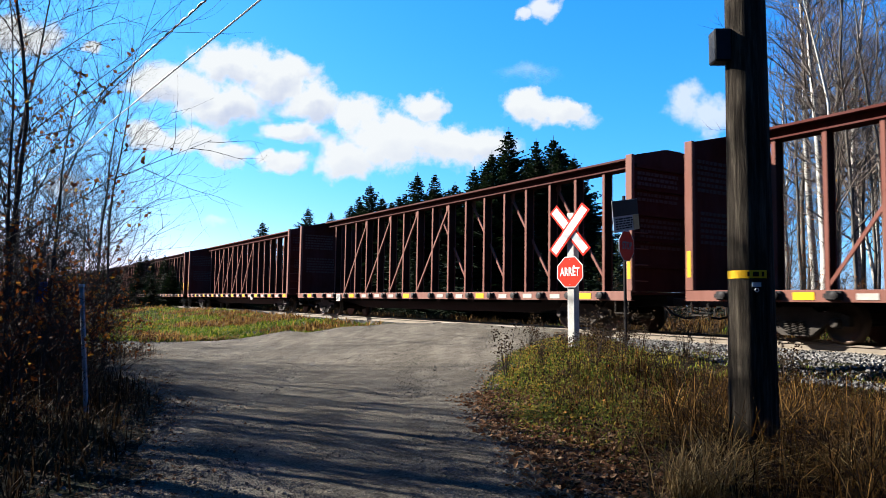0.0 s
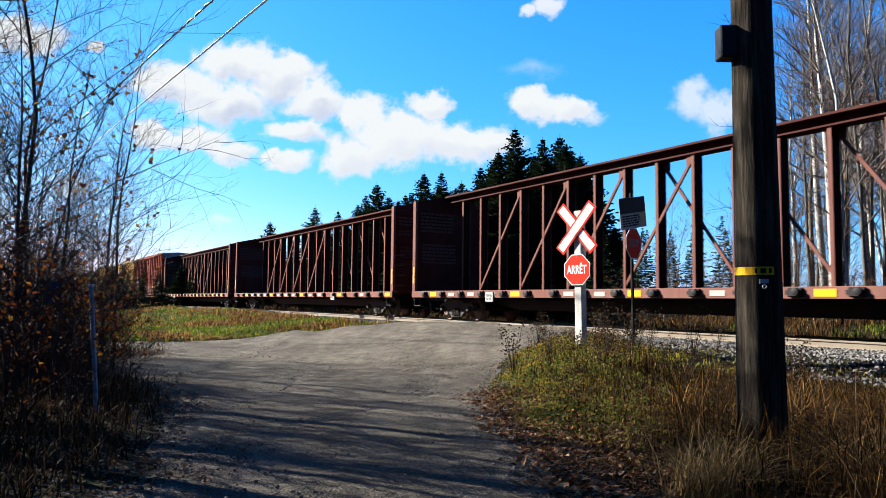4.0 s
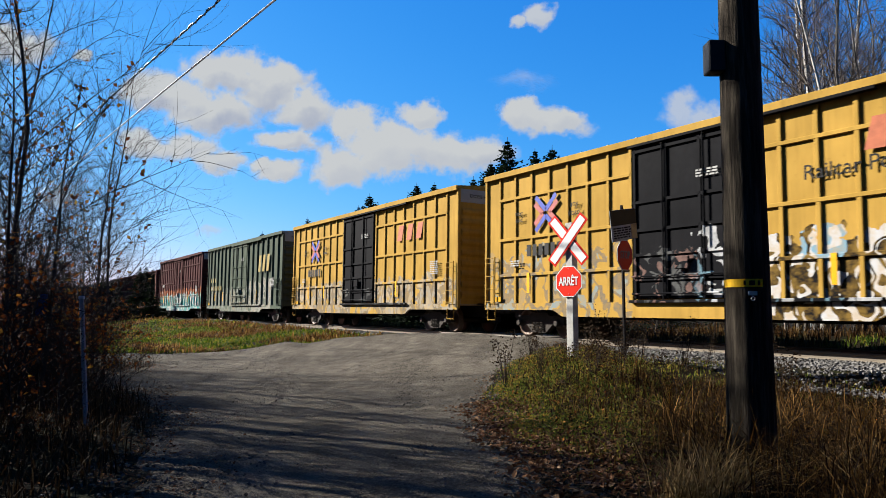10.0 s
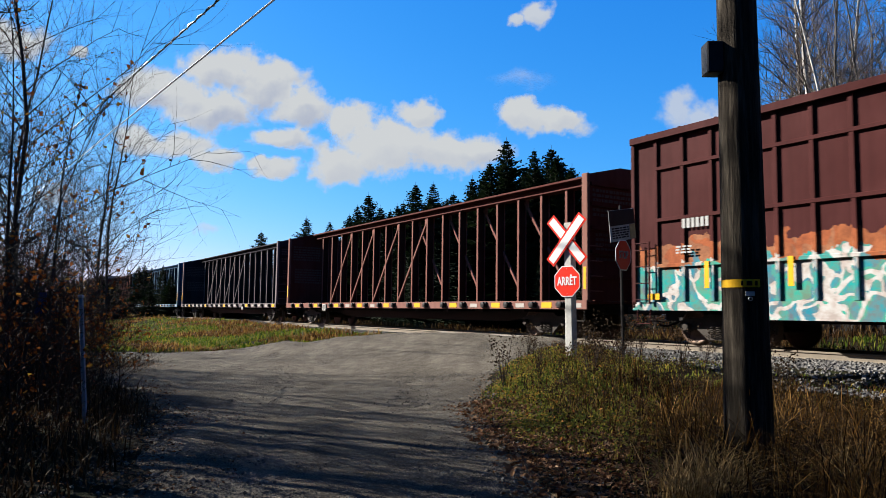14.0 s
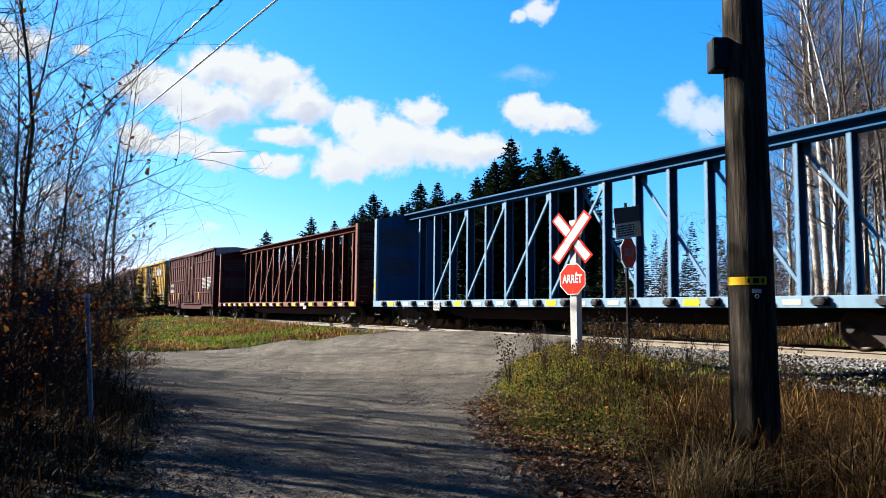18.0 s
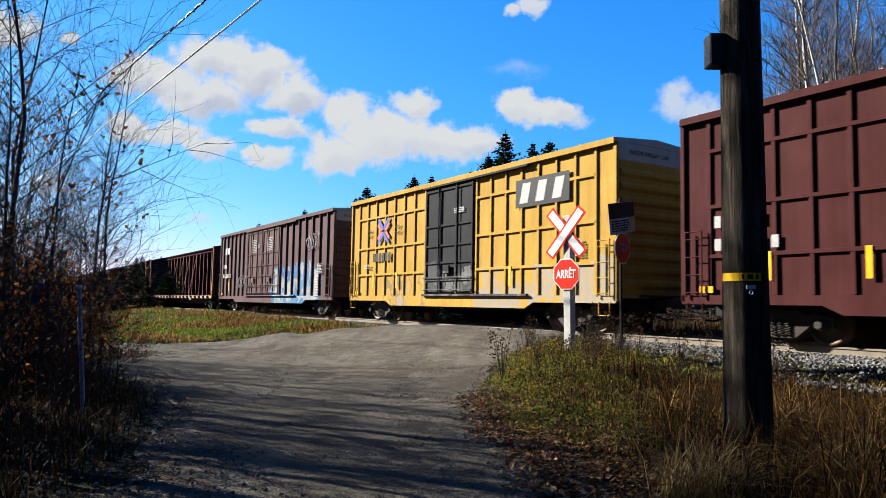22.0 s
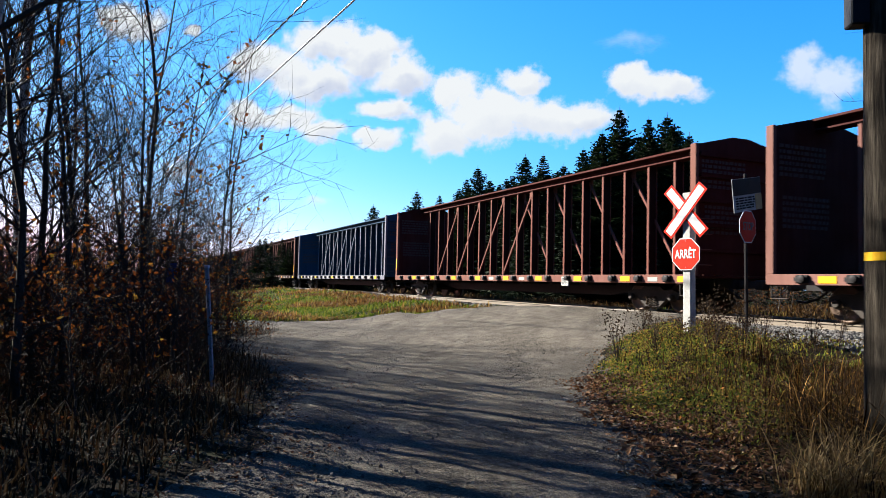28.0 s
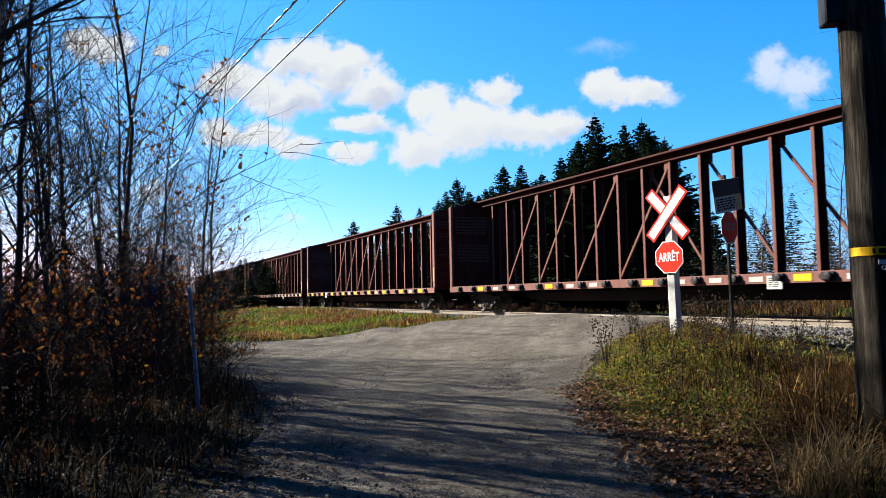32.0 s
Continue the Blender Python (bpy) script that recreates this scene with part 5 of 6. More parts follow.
# birches and grey trees over the track, behind the cars: tall beside the crossing, low farther along
def tree_room(x, y):
    bearing, far_ = math.degrees(math.atan2(x, y)), math.hypot(x, y)
    return (1.5 + (0.19 if bearing < 23 else 0.19 + 0.36 * ease(23, 25.5, bearing)) * far_) / 15


for i in range(120):
    p = on_track(rng_p.uniform(-34, 30), 9 + 38 * rng_p.random() ** 1.2)
    birch = i % 5 < 2
    kit = BIRCHES[i % 3] if birch else SILVERS[i % 3]
    plant(kit, "birch_tree" if birch else "bare_tree", p.x, p.y, rng_p.uniform(0, 360), min(rng_p.uniform(0.7, 1.1), tree_room(p.x, p.y) * rng_p.uniform(0.75, 1.1)),
          "leafless white-barked birch behind the railway" if birch else "leafless grey tree behind the railway", "birch" if birch else "tree", "bare trees behind the track", tilt=(rng_p.uniform(-4, 4), rng_p.uniform(-4, 4)))
for i in range(16):
    bearing, far_ = radians(rng_p.uniform(24.5, 35)), rng_p.uniform(27, 40)
    x, y = math.sin(bearing) * far_, math.cos(bearing) * far_
    birch = i % 2 == 0
    plant((BIRCHES if birch else SILVERS)[i % 3], "birch_tree" if birch else "bare_tree", x, y, rng_p.uniform(0, 360), rng_p.uniform(0.85, 1.2) * (1.0 if birch else 1.2),
          "tall leafless birch with white bark" if birch else "tall leafless grey tree with fine twigs", "birch" if birch else "tree", "bare trees behind the track", tilt=(rng_p.uniform(-3, 3), rng_p.uniform(-3, 3)))
for x, y, size, turn in ((17.4, 37.0, 1.05, 0), (20.5, 36.5, 1.1, 90), (22.5, 37.5, 1.0, 200), (24.0, 36.0, 1.05, 140), (19.0, 40.0, 0.95, 300)):
    plant(BIRCHES[int(turn) % 3], "birch_tree", x, y, turn, size, "tall leafless birch with white bark", "birch", "bare trees behind the track")
for i in range(120):
    p = on_track(rng_p.uniform(-30, 22), rng_p.uniform(6.5, 30))
    plant(SAPLINGS[i % 3], "sapling", p.x, p.y, rng_p.uniform(0, 360), rng_p.uniform(0.7, 1.5), "thin bare sapling behind the railway", "sapling", "saplings behind the track")

for i in range(70):
    p = on_track(rng_p.uniform(-26, 24), rng_p.uniform(6.2, 10.5))
    plant(BUSHES[i % 2], "bush", p.x, p.y, rng_p.uniform(0, 360), rng_p.uniform(0.7, 1.3), "bare brown bush beyond the rails", "bush", "bushes behind the track")
for i in range(44):
    p = on_track(rng_p.uniform(-16, 12), rng_p.uniform(10, 30))
    plant((GREYS if i % 3 == 0 else SILVERS)[i % 3], "bare_tree", p.x, p.y, rng_p.uniform(0, 360), min(rng_p.uniform(0.7, 1.0), tree_room(p.x, p.y) * 1.15), "leafless grey tree behind the railway", "tree", "bare trees behind the track", tilt=(rng_p.uniform(-4, 4), rng_p.uniform(-4, 4)))
for i in range(34):
    p = on_track(rng_p.uniform(-32, 12), rng_p.uniform(13, 42))
    plant(SPRUCES[i % 4], "spruce_tree", p.x, p.y, rng_p.uniform(0, 360), rng_p.uniform(0.18, 0.4), "small spruce among the bare trees behind the railway", "spruce", "spruces behind the track")
# the thicket beside the road
NEAR = [(-8.4, 9.8, 0, 1.0, 2, 0), (-9.3, 9.0, 80, 1.05, 2, 1), (-7.9, 13.5, 220, 0.85, 1, 0), (-10.2, 13.0, 300, 1.0, 0, 1), (-9.6, 16.2, 40, 0.8, 1, 0), 
        (-8.8, 18.4, 10, 0.62, 0, 0), (-7.4, 16.0, 330, 0.55, 1, 0)]
for x, y, turn, size, kind_i, birch in NEAR:
    kit = BIRCHES[kind_i] if birch else GREYS[kind_i]
    plant(kit, "birch_tree" if birch else "bare_tree", x, y, turn, size, "leaning leafless birch in the roadside thicket" if birch else "leafless dark tree in the roadside thicket", "birch" if birch else "tree", "trees of the thicket")
for i in range(64):
    x, y = rng_p.uniform(-42, -10.5), rng_p.uniform(2, 30)
    if road_distance(x, y) < 1.0 or y + 0.467 * (x + 10) > (16.0 if i % 6 else 19.0) or y < -0.25 * x - 10 or (i % 4 and -math.degrees(math.atan2(x, y)) < 50) or (x < -18 and i % 2):
        continue
    plant((BARE_POLES if x > -26 else GREYS)[i % 3], "bare_tree", x, y, rng_p.uniform(0, 360), rng_p.uniform(0.7, 1.15), "leafless grey tree deep in the thicket", "tree", "trees of the thicket", tilt=(rng_p.uniform(-5, 5), rng_p.uniform(-5, 5)))
for i in range(300):
    x = rng_p.uniform(-15, -4.2)
    y = rng_p.uniform(5.0, 21.0)
    d = road_distance(x, y)
    if d < 0.9 or x > -3.2 - 0.17 * y - (0.9 if y > 13 else 0) or (i % 4 and y + 0.467 * (x + 10) > 18):
        continue
    if i % 5 < 1:
        plant(SAPLINGS[i % 3], "sapling", x, y, rng_p.uniform(0, 360), rng_p.uniform(0.6, 1.25), "thin dark sapling still holding some orange leaves", "sapling", "saplings of the thicket", tilt=(rng_p.uniform(-6, 6), rng_p.uniform(-6, 6)))
    else:
        plant(BUSHES[i % 2], "bush", x, y, rng_p.uniform(0, 360), rng_p.uniform(0.6, 1.2), "bare brown bush beside the gravel road", "bush", "bushes of the thicket")
for i in range(80):
    x, y = rng_p.uniform(-26, -8.2), rng_p.uniform(4, 24)
    if road_distance(x, y) > 1.2 and y + 0.467 * (x + 10) < 20:
        plant(SPRUCES[i % 4], "spruce_tree", x, y, rng_p.uniform(0, 360), min(rng_p.uniform(0.15, 0.3), (-4.6 - x) * 0.034), "small spruce in the dark of the thicket", "spruce", "small spruces of the thicket")

LEANERS = [bare_tree("tree", 9, 91, BARK, 0.12, 0.24, 18, 5, 0.3, 0.04, 0.03, 3, 0.0022), bare_tree("tree", 8, 92, BARK, 0.06, 0.3, 20, 6, 0.2, 0.05, 0.05, 3, 0.0022)]
plant(LEANERS[0], "bare_tree", -6.15, 5.9, 0, 1.0, "dark trunk leaning over the roadside thicket", "tree", "trees of the thicket", tilt=(0, 8))
plant(LEANERS[1], "bare_tree", -7.3, 9.6, 0, 1.0, "dark slender tree with arching limbs in the thicket", "tree", "trees of the thicket", tilt=(0, 4))
for x, y, size, ry in ((-6.0, 6.6, 0.85, 8), (-9.0, 10.2, 0.7, 9)):
    plant(BIRCHES[0], "birch_tree", x, y, 0, size, "leaning leafless birch in the roadside thicket", "birch", "trees of the thicket", tilt=(0, ry))
# tall trees well off the road, whose shadows streak it
STREAKY = [bare_tree("tree", 14, 81, BARK, 0.14, 0.34, 20, 3, 0.55, 0.05, 0, 1, 0.008), bare_tree("tree", 15, 82, BARK, 0.13, 0.32, 22, 3, 0.55, 0.07, 0, 1, 0.008)]
for i in range(10):
    x, y = -19.5 - 7 * rng_p.random(), 12.6 + i * 1.08 + rng_p.uniform(-0.3, 0.3)
    x = min(x, -y * 1.05)
    plant(STREAKY[i % 2], "bare_tree", x, y, rng_p.uniform(0, 360), rng_p.uniform(0.95, 1.2), "tall leafless tree deep in the roadside wood", "tree", "trees of the thicket", tilt=(rng_p.uniform(-5, 5), rng_p.uniform(-5, 5)))

# trees beyond the lane, whose shadows fall across the road before the crossing
for i in range(13):
    x, y = -17.5 - i * 1.1 + rng_p.uniform(-0.4, 0.4), 23.6 + rng_p.uniform(0.0, 7.5)
    plant(BARE_POLES[i % 3], "bare_tree", x, y, rng_p.uniform(0, 360), rng_p.uniform(0.85, 1.1), "leafless grey tree beyond the lane", "tree", "trees of the thicket", tilt=(rng_p.uniform(-4, 4), rng_p.uniform(-4, 4)))

# twiggy trees at the road's edge, and the brush along it
TWIGGY = [bare_tree("tree", 8, 44, BARK, 0.06, 0.36, 40, 9, 0.12, 0.08, 0.03, 3, 0.0032), bare_tree("tree", 7, 46, BARK, 0.05, 0.4, 38, 9, 0.1, 0.1, 0.04, 3, 0.0032)]
for x, y, turn, size, k_ in ((-5.7, 7.3, 30, 0.85, 0), (-6.7, 9.3, 200, 0.9, 1), (-7.4, 10.9, 110, 0.85, 0)):
    plant(TWIGGY[k_], "bare_tree", x, y, turn, size, "low dark tree with a tangle of fine bare twigs", "tree", "trees of the thicket")
for i in range(150):
    x, y = rng_p.uniform(-9.5, -4.6), rng_p.uniform(9.5, 18.5)
    if 0.3 < road_distance(x, y) < 2.3 and i % 2:
        if i % 6 == 1:
            plant(SAPLINGS[i % 3], "sapling", x, y, rng_p.uniform(0, 360), rng_p.uniform(0.55, 0.95), "thin dark sapling still holding some orange leaves", "sapling", "saplings of the thicket", tilt=(rng_p.uniform(-6, 6), rng_p.uniform(-6, 6)))
        else:
            plant(BUSHES[i % 2], "bush", x, y, rng_p.uniform(0, 360), rng_p.uniform(0.55, 1.0), "bare brown bush beside the gravel road", "bush", "bushes of the thicket")

# the far corner of the thicket, where the lane leaves the road
for i in range(46):
    x, y = rng_p.uniform(-14, -8.2), rng_p.uniform(15.2, 20.6)
    if road_distance(x, y) > 0.25:
        if i % 4 == 0:
            plant(SAPLINGS[i % 3], "sapling", x, y, rng_p.uniform(0, 360), rng_p.uniform(0.6, 0.95), "thin dark sapling still holding some orange leaves", "sapling", "saplings of the thicket")
        else:
            plant(BUSHES[i % 2], "bush", x, y, rng_p.uniform(0, 360), rng_p.uniform(0.7, 1.15), "bare brown bush beside the gravel road", "bush", "bushes of the thicket")

# spruces added out of view, behind and beside the viewer, to block sky light
for i in range(86):
    a_ = rng_p.uniform(75, 296)
    far_ = rng_p.uniform(9, 30)
    x, y = math.sin(radians(a_)) * far_ + (1.5 if a_ < 180 else -1.5), math.cos(radians(a_)) * far_
    if road_distance(x, y) > 1.5 and not (x < 0 and y > 2):
        plant(SPRUCES[i % 4], "spruce_tree", x, y, rng_p.uniform(0, 360), rng_p.uniform(0.9, 1.35), "tall dark spruce added out of view to block sky light", "spruce", "spruces along the road")


# grass, weeds and fallen leaves
def blades(name, places, tall, material, label, bend=0.5, wide=0.012, seed=3):
    """Grass as curved tapering blades, joined into one mesh."""
    g = np.random.default_rng(seed)
    count = len(places)
    a, lean = g.uniform(0, 6.28, count), g.uniform(0.1, bend, count)
    hgt = np.asarray(tall) * g.uniform(0.45, 1.15, count)
    dx, dy = np.cos(a), np.sin(a)
    wv = wide * g.uniform(0.6, 1.4, count)
    rows = []
    for k, wk in ((0.0, 1.0), (0.45, 0.85), (0.8, 0.5), (1.0, 0.0)):
        bx = lean * hgt * k * k
        up = hgt * (k - 0.35 * lean * k * k)
        c0 = places + np.stack([dx * bx, dy * bx, up], -1)
        sd = np.stack([-dy, dx, np.zeros(count)], -1) * (wv * wk)[:, None]
        rows += [c0 - sd, c0 + sd] if wk else [c0]
    v_ = np.stack(rows, 1)
    f = np.array([(0, 1, 3, 2), (2, 3, 5, 4)])
    tri = np.array([(4, 5, 6)])
    o = (np.arange(count) * 7)[:, None, None]
    me_ = bpy.data.meshes.new(name)
    me_.from_pydata(v_.reshape(-1, 3).tolist(), [], (f[None] + o).reshape(-1, 4).tolist() + (tri[None] + o).reshape(-1, 3).tolist())
    me_.materials.append(material)
    return tagged(new(name, me_), label, "grass", kind="stuff")


def sow(count, box, keep, seed, lift=0.0):
    g = np.random.default_rng(seed)
    out = []
    tries = 0
    while len(out) < count and tries < count * 12:
        tries += 1
        x, y = g.uniform(box[0], box[1]), g.uniform(box[2], box[3])
        if g.random() < keep(x, y):
            out.append((x, y, height(x, y) + lift))
    return np.array(out)


def bank_right(x, y):
    d, across = road_distance(x, y), TRACK_OFF - (M.x * x + M.y * y)
    if x < -0.2 or d < 0.05 or across < 2.7:
        return 0.0
    clump = 0.3 + 1.0 * max(0.0, noise.noise((x * 0.8, y * 0.8, 1)) + 0.3)
    return clump * ease(0.0, 0.6, d) * (1.0 if across > 3.6 else 0.25)


def straw_keep(x, y):
    """Tall straw grows away from the road, before the signs and along the foot of the track bank."""
    d, across = road_distance(x, y), TRACK_OFF - (M.x * x + M.y * y)
    if across < 3.4 or d < 0.5:
        return 0.0
    before = ease(11.5, 9.0, y - 0.25 * x) * ease(14.5, 19.5, math.degrees(math.atan2(x, y)))
    return (0.2 + 0.9 * max(0.0, 0.35 + noise.noise((x * 0.9, y * 0.9, 21)))) * ease(0.5, 1.6, d) * before 


def green_keep(x, y):
    return bank_right(x, y) * (ease(7.6, 10.0, y) * (0.25 + 0.75 * ease(3.6, 1.0, road_distance(x, y))) + 0.12)


def tufts(places, per, spread, seed):
    """Blades gathered into tufts, for grass that grows in clumps with gaps between."""
    g = np.random.default_rng(seed)
    out = np.repeat(places, per, 0)
    out[:, :2] += g.normal(0, spread, (len(out), 2))
    return out


def tallness(at, low, high):
    """Height of the growth: lower at the road, and where it would stand above the view on to the ballast."""
    out = []
    for x, y, z in at:
        h = low + (high - low) * ease(0.4, 2.0, road_distance(x, y)) * (0.65 + 0.5 * noise.noise((x * 1.3, y * 1.3, 8)))
        out.append(max(0.08, min(h, 1.46 - 0.063 * math.hypot(x, y) - z)) if x > 3.4 else h)
    return np.array(out)


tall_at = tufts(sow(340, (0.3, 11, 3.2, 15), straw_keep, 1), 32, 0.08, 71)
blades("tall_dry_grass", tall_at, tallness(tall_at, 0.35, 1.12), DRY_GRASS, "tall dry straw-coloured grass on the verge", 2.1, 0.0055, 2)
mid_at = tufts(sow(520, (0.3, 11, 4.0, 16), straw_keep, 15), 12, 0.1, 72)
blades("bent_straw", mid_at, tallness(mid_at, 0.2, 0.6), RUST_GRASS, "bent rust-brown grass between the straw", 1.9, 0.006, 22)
short_at = sow(19000, (-0.2, 7, 6.5, 23), green_keep, 4)
blades("short_green_grass", short_at, tallness(short_at, 0.07, 0.2), GREEN_GRASS, "short green and yellowing grass on the bank", 1.2, 0.009, 5)
g_ = np.random.default_rng(88)
clump_at = np.concatenate([np.stack([g_.normal(cx, r_, k), g_.normal(cy, r_, k), np.full(k, height(cx, cy))], -1) for cx, cy, r_, k in ((2.02, 5.75, 0.16, 420), (2.3, 6.15, 0.14, 200), (3.55, 6.2, 0.2, 260))])
blades("straw_clump", clump_at, 0.58, STRAW, "pale straw clump at the foot of the pole", 1.3, 0.0045, 89)
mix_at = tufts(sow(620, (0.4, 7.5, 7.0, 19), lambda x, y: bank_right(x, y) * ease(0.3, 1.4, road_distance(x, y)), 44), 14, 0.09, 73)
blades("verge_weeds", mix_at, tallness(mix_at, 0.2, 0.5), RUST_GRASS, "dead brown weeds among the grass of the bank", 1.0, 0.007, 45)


def bank_left(x, y):
    across, s = TRACK_OFF - (M.x * x + M.y * y), T.x * x + T.y * y
    d = TRACK_OFF - across
    if not 2.3 < across < 12.5 or s < min(25.4 + 0.17 * (d - 4.6), corner_line(across) + 0.15) or s > 95 or road_distance(x, y) < -0.05:
        return 0.0
    return (0.6 + 0.6 * noise.noise((x * 0.5, y * 0.5, 2))) * ((0.4 if s < 25.4 else 1.0) if s < 42 else 0.35)


left_at = sow(56000, (-52, 2, 20, 90), bank_left, 6)
patch = np.array([noise.noise((x * 0.28, y * 0.28, 31)) + 0.25 * noise.noise((x * 1.1, y * 1.1, 33)) for x, y, z in left_at])
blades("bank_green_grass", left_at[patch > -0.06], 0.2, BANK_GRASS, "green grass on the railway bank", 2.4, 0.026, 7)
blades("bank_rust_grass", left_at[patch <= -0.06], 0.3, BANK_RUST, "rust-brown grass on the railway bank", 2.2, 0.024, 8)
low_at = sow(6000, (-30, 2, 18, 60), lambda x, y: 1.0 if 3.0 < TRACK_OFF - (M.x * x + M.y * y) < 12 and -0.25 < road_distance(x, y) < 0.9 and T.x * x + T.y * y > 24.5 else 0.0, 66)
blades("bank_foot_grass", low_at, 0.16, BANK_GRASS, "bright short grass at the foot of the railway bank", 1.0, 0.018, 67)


def far_side(x, y):
    across, s = TRACK_OFF - (M.x * x + M.y * y), T.x * x + T.y * y
    return 0.6 if -8.5 < across < -2.6 and -22 < s < 60 else 0.0


far_at = sow(30000, (-25, 32, 2, 62), far_side, 9)
patch = np.array([noise.noise((x * 0.35, y * 0.35, 41)) for x, y, z in far_at])
blades("far_dry_grass", far_at[patch < 0.25], 0.5, RUST_GRASS, "dry brown grass beyond the rails", 0.8, 0.016, 10)
blades("far_green_grass", far_at[patch >= 0.25], 0.22, BANK_GRASS, "patches of green grass beyond the rails", 0.9, 0.016, 16)


def left_edge(x, y):
    d = road_distance(x, y)
    return 0.8 * ease(-0.1, 0.7, d) if x < -2.2 and d > 0 else 0.0


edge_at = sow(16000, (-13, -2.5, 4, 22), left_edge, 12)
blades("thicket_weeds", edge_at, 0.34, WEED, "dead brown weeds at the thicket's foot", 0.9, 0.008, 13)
leaf_base = np.array([(-1, 0, 0), (0, -0.6, 0.25), (1, 0, 0.1), (0, 0.6, 0.3)], float)
leaf_face = np.array([(0, 1, 2, 3)])


def litter_keep(x, y):
    d = road_distance(x, y)
    return ease(-1.3, 0.0, d) if x < -1 else ease(-0.5, 0.3, d) * ease(3.0, 0.3, d)


lit = sow(24000, (-13, 5, 3.2, 20), litter_keep, 14, 0.03)
scatter("fallen_leaves", lit, rng.uniform(0.016, 0.034, len(lit)), LITTER_LEAF, "dry fallen leaves along the road's edges", "leaves", leaf_base, leaf_face, 0.5, 2.2)


LEAFY = leaf_mat("verge_leaves", [(0.0, (0.019, 0.0288, 0.00665)), (0.4, (0.0475, 0.056, 0.0095)), (0.75, (0.104, 0.088, 0.0133)), (0.92, (0.162, 0.096, 0.019)), (1.0, (0.142, 0.048, 0.0133))], 0.4)
leafy_at = sow(9500, (-0.2, 6, 6.5, 22), lambda x, y: bank_right(x, y) * ease(3.4, 0.8, road_distance(x, y)) * ease(6.8, 9.5, y) * (0.3 + 0.9 * ease(-0.25, 0.25, noise.noise((x * 1.1, y * 1.1, 51)))), 18)
leafy_at[:, 2] += np.random.default_rng(19).uniform(0.02, 0.2, len(leafy_at)) * (0.6 + tallness(leafy_at, 0.1, 0.5) * 2)
scatter("verge_leaf_plants", leafy_at, rng.uniform(0.012, 0.034, len(leafy_at)), LEAFY, "low leafy green and yellow plants on the bank", "plants", leaf_base, leaf_face, 0.5, 3.5)
brown_at = tufts(sow(520, (0.6, 8.5, 5.6, 18), lambda x, y: bank_right(x, y) * ease(0.5, 1.3, road_distance(x, y)), 20), 30, 0.11, 21)
brown_at[:, 2] += np.random.default_rng(24).uniform(0.03, 1.0, len(brown_at)) ** 0.8 * tallness(brown_at, 0.2, 0.62)
scatter("withered_weeds", brown_at, rng.uniform(0.009, 0.028, len(brown_at)), WEED, "withered brown leaves on the weeds of the bank", "weeds", leaf_base, leaf_face, 0.5, 3.5)
drift_at = sow(6500, (-0.6, 4.5, 3.6, 11.5), lambda x, y: ease(-0.55, 0.15, road_distance(x, y)) * ease(2.4, 0.7, road_distance(x, y)) * (1.0 if x > -0.5 else 0), 17, 0.035)
scatter("leaf_drift", drift_at, rng.uniform(0.022, 0.048, len(drift_at)), LITTER_LEAF, "thick drift of curled fallen leaves under the verge", "leaves", leaf_base, leaf_face, 0.5, 2.6)


# leaf colours darkened to stand for the low shade in the thicket
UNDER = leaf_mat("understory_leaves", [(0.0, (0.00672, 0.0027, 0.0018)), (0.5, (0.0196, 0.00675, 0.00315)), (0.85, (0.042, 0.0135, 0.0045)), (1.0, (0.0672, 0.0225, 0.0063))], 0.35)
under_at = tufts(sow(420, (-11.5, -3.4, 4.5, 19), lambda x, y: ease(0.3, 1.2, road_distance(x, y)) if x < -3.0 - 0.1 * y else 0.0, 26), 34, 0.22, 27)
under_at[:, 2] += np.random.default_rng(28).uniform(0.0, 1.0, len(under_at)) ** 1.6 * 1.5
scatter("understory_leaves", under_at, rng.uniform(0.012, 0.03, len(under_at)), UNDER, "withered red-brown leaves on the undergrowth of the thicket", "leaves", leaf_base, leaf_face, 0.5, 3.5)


def weed_kit(seed):
    """A dry seed-headed weed: several stems with small tufts."""
    r = random.Random(seed)
    stem, tuft = Shape(), Shape()
    for i in range(7):
        a, ln = r.uniform(0, 6.28), r.uniform(0.5, 1.0)
        tip = Vector((math.cos(a) * 0.25 * ln, math.sin(a) * 0.25 * ln, ln))
        stem.tube([(0, 0, -0.05), tip * 0.5 + Vector((0, 0, 0.05)), tip], [0.006, 0.005, 0.002], 4, False)
        for _ in range(22):
            c0 = tip + Vector((r.gauss(0, 0.06), r.gauss(0, 0.06), r.gauss(-0.05, 0.07)))
            u = Vector((r.gauss(0, 1), r.gauss(0, 1), r.gauss(0, 1))).normalized() * 0.02
            v_ = u.orthogonal() * 0.6
            tuft.add([tuple(c0 - u), tuple(c0 + v_), tuple(c0 + u), tuple(c0 - v_)], [(0, 1, 2, 3)])
        for _ in range(6):
            c0 = tip * r.uniform(0.2, 0.8)
            u = Vector((r.gauss(0, 1), r.gauss(0, 1), 0.3)).normalized() * 0.1
            v_ = Vector((-u.y, u.x, 0)) * 0.16
            tuft.add([tuple(c0), tuple(c0 + u * 0.5 + v_), tuple(c0 + u), tuple(c0 + u * 0.5 - v_)], [(0, 1, 2, 3)])
    return [("stalk_clump", stem.mesh("stalk_clump", TWIG)), ("seed_tuft", tuft.mesh("seed_tuft", WEED))]


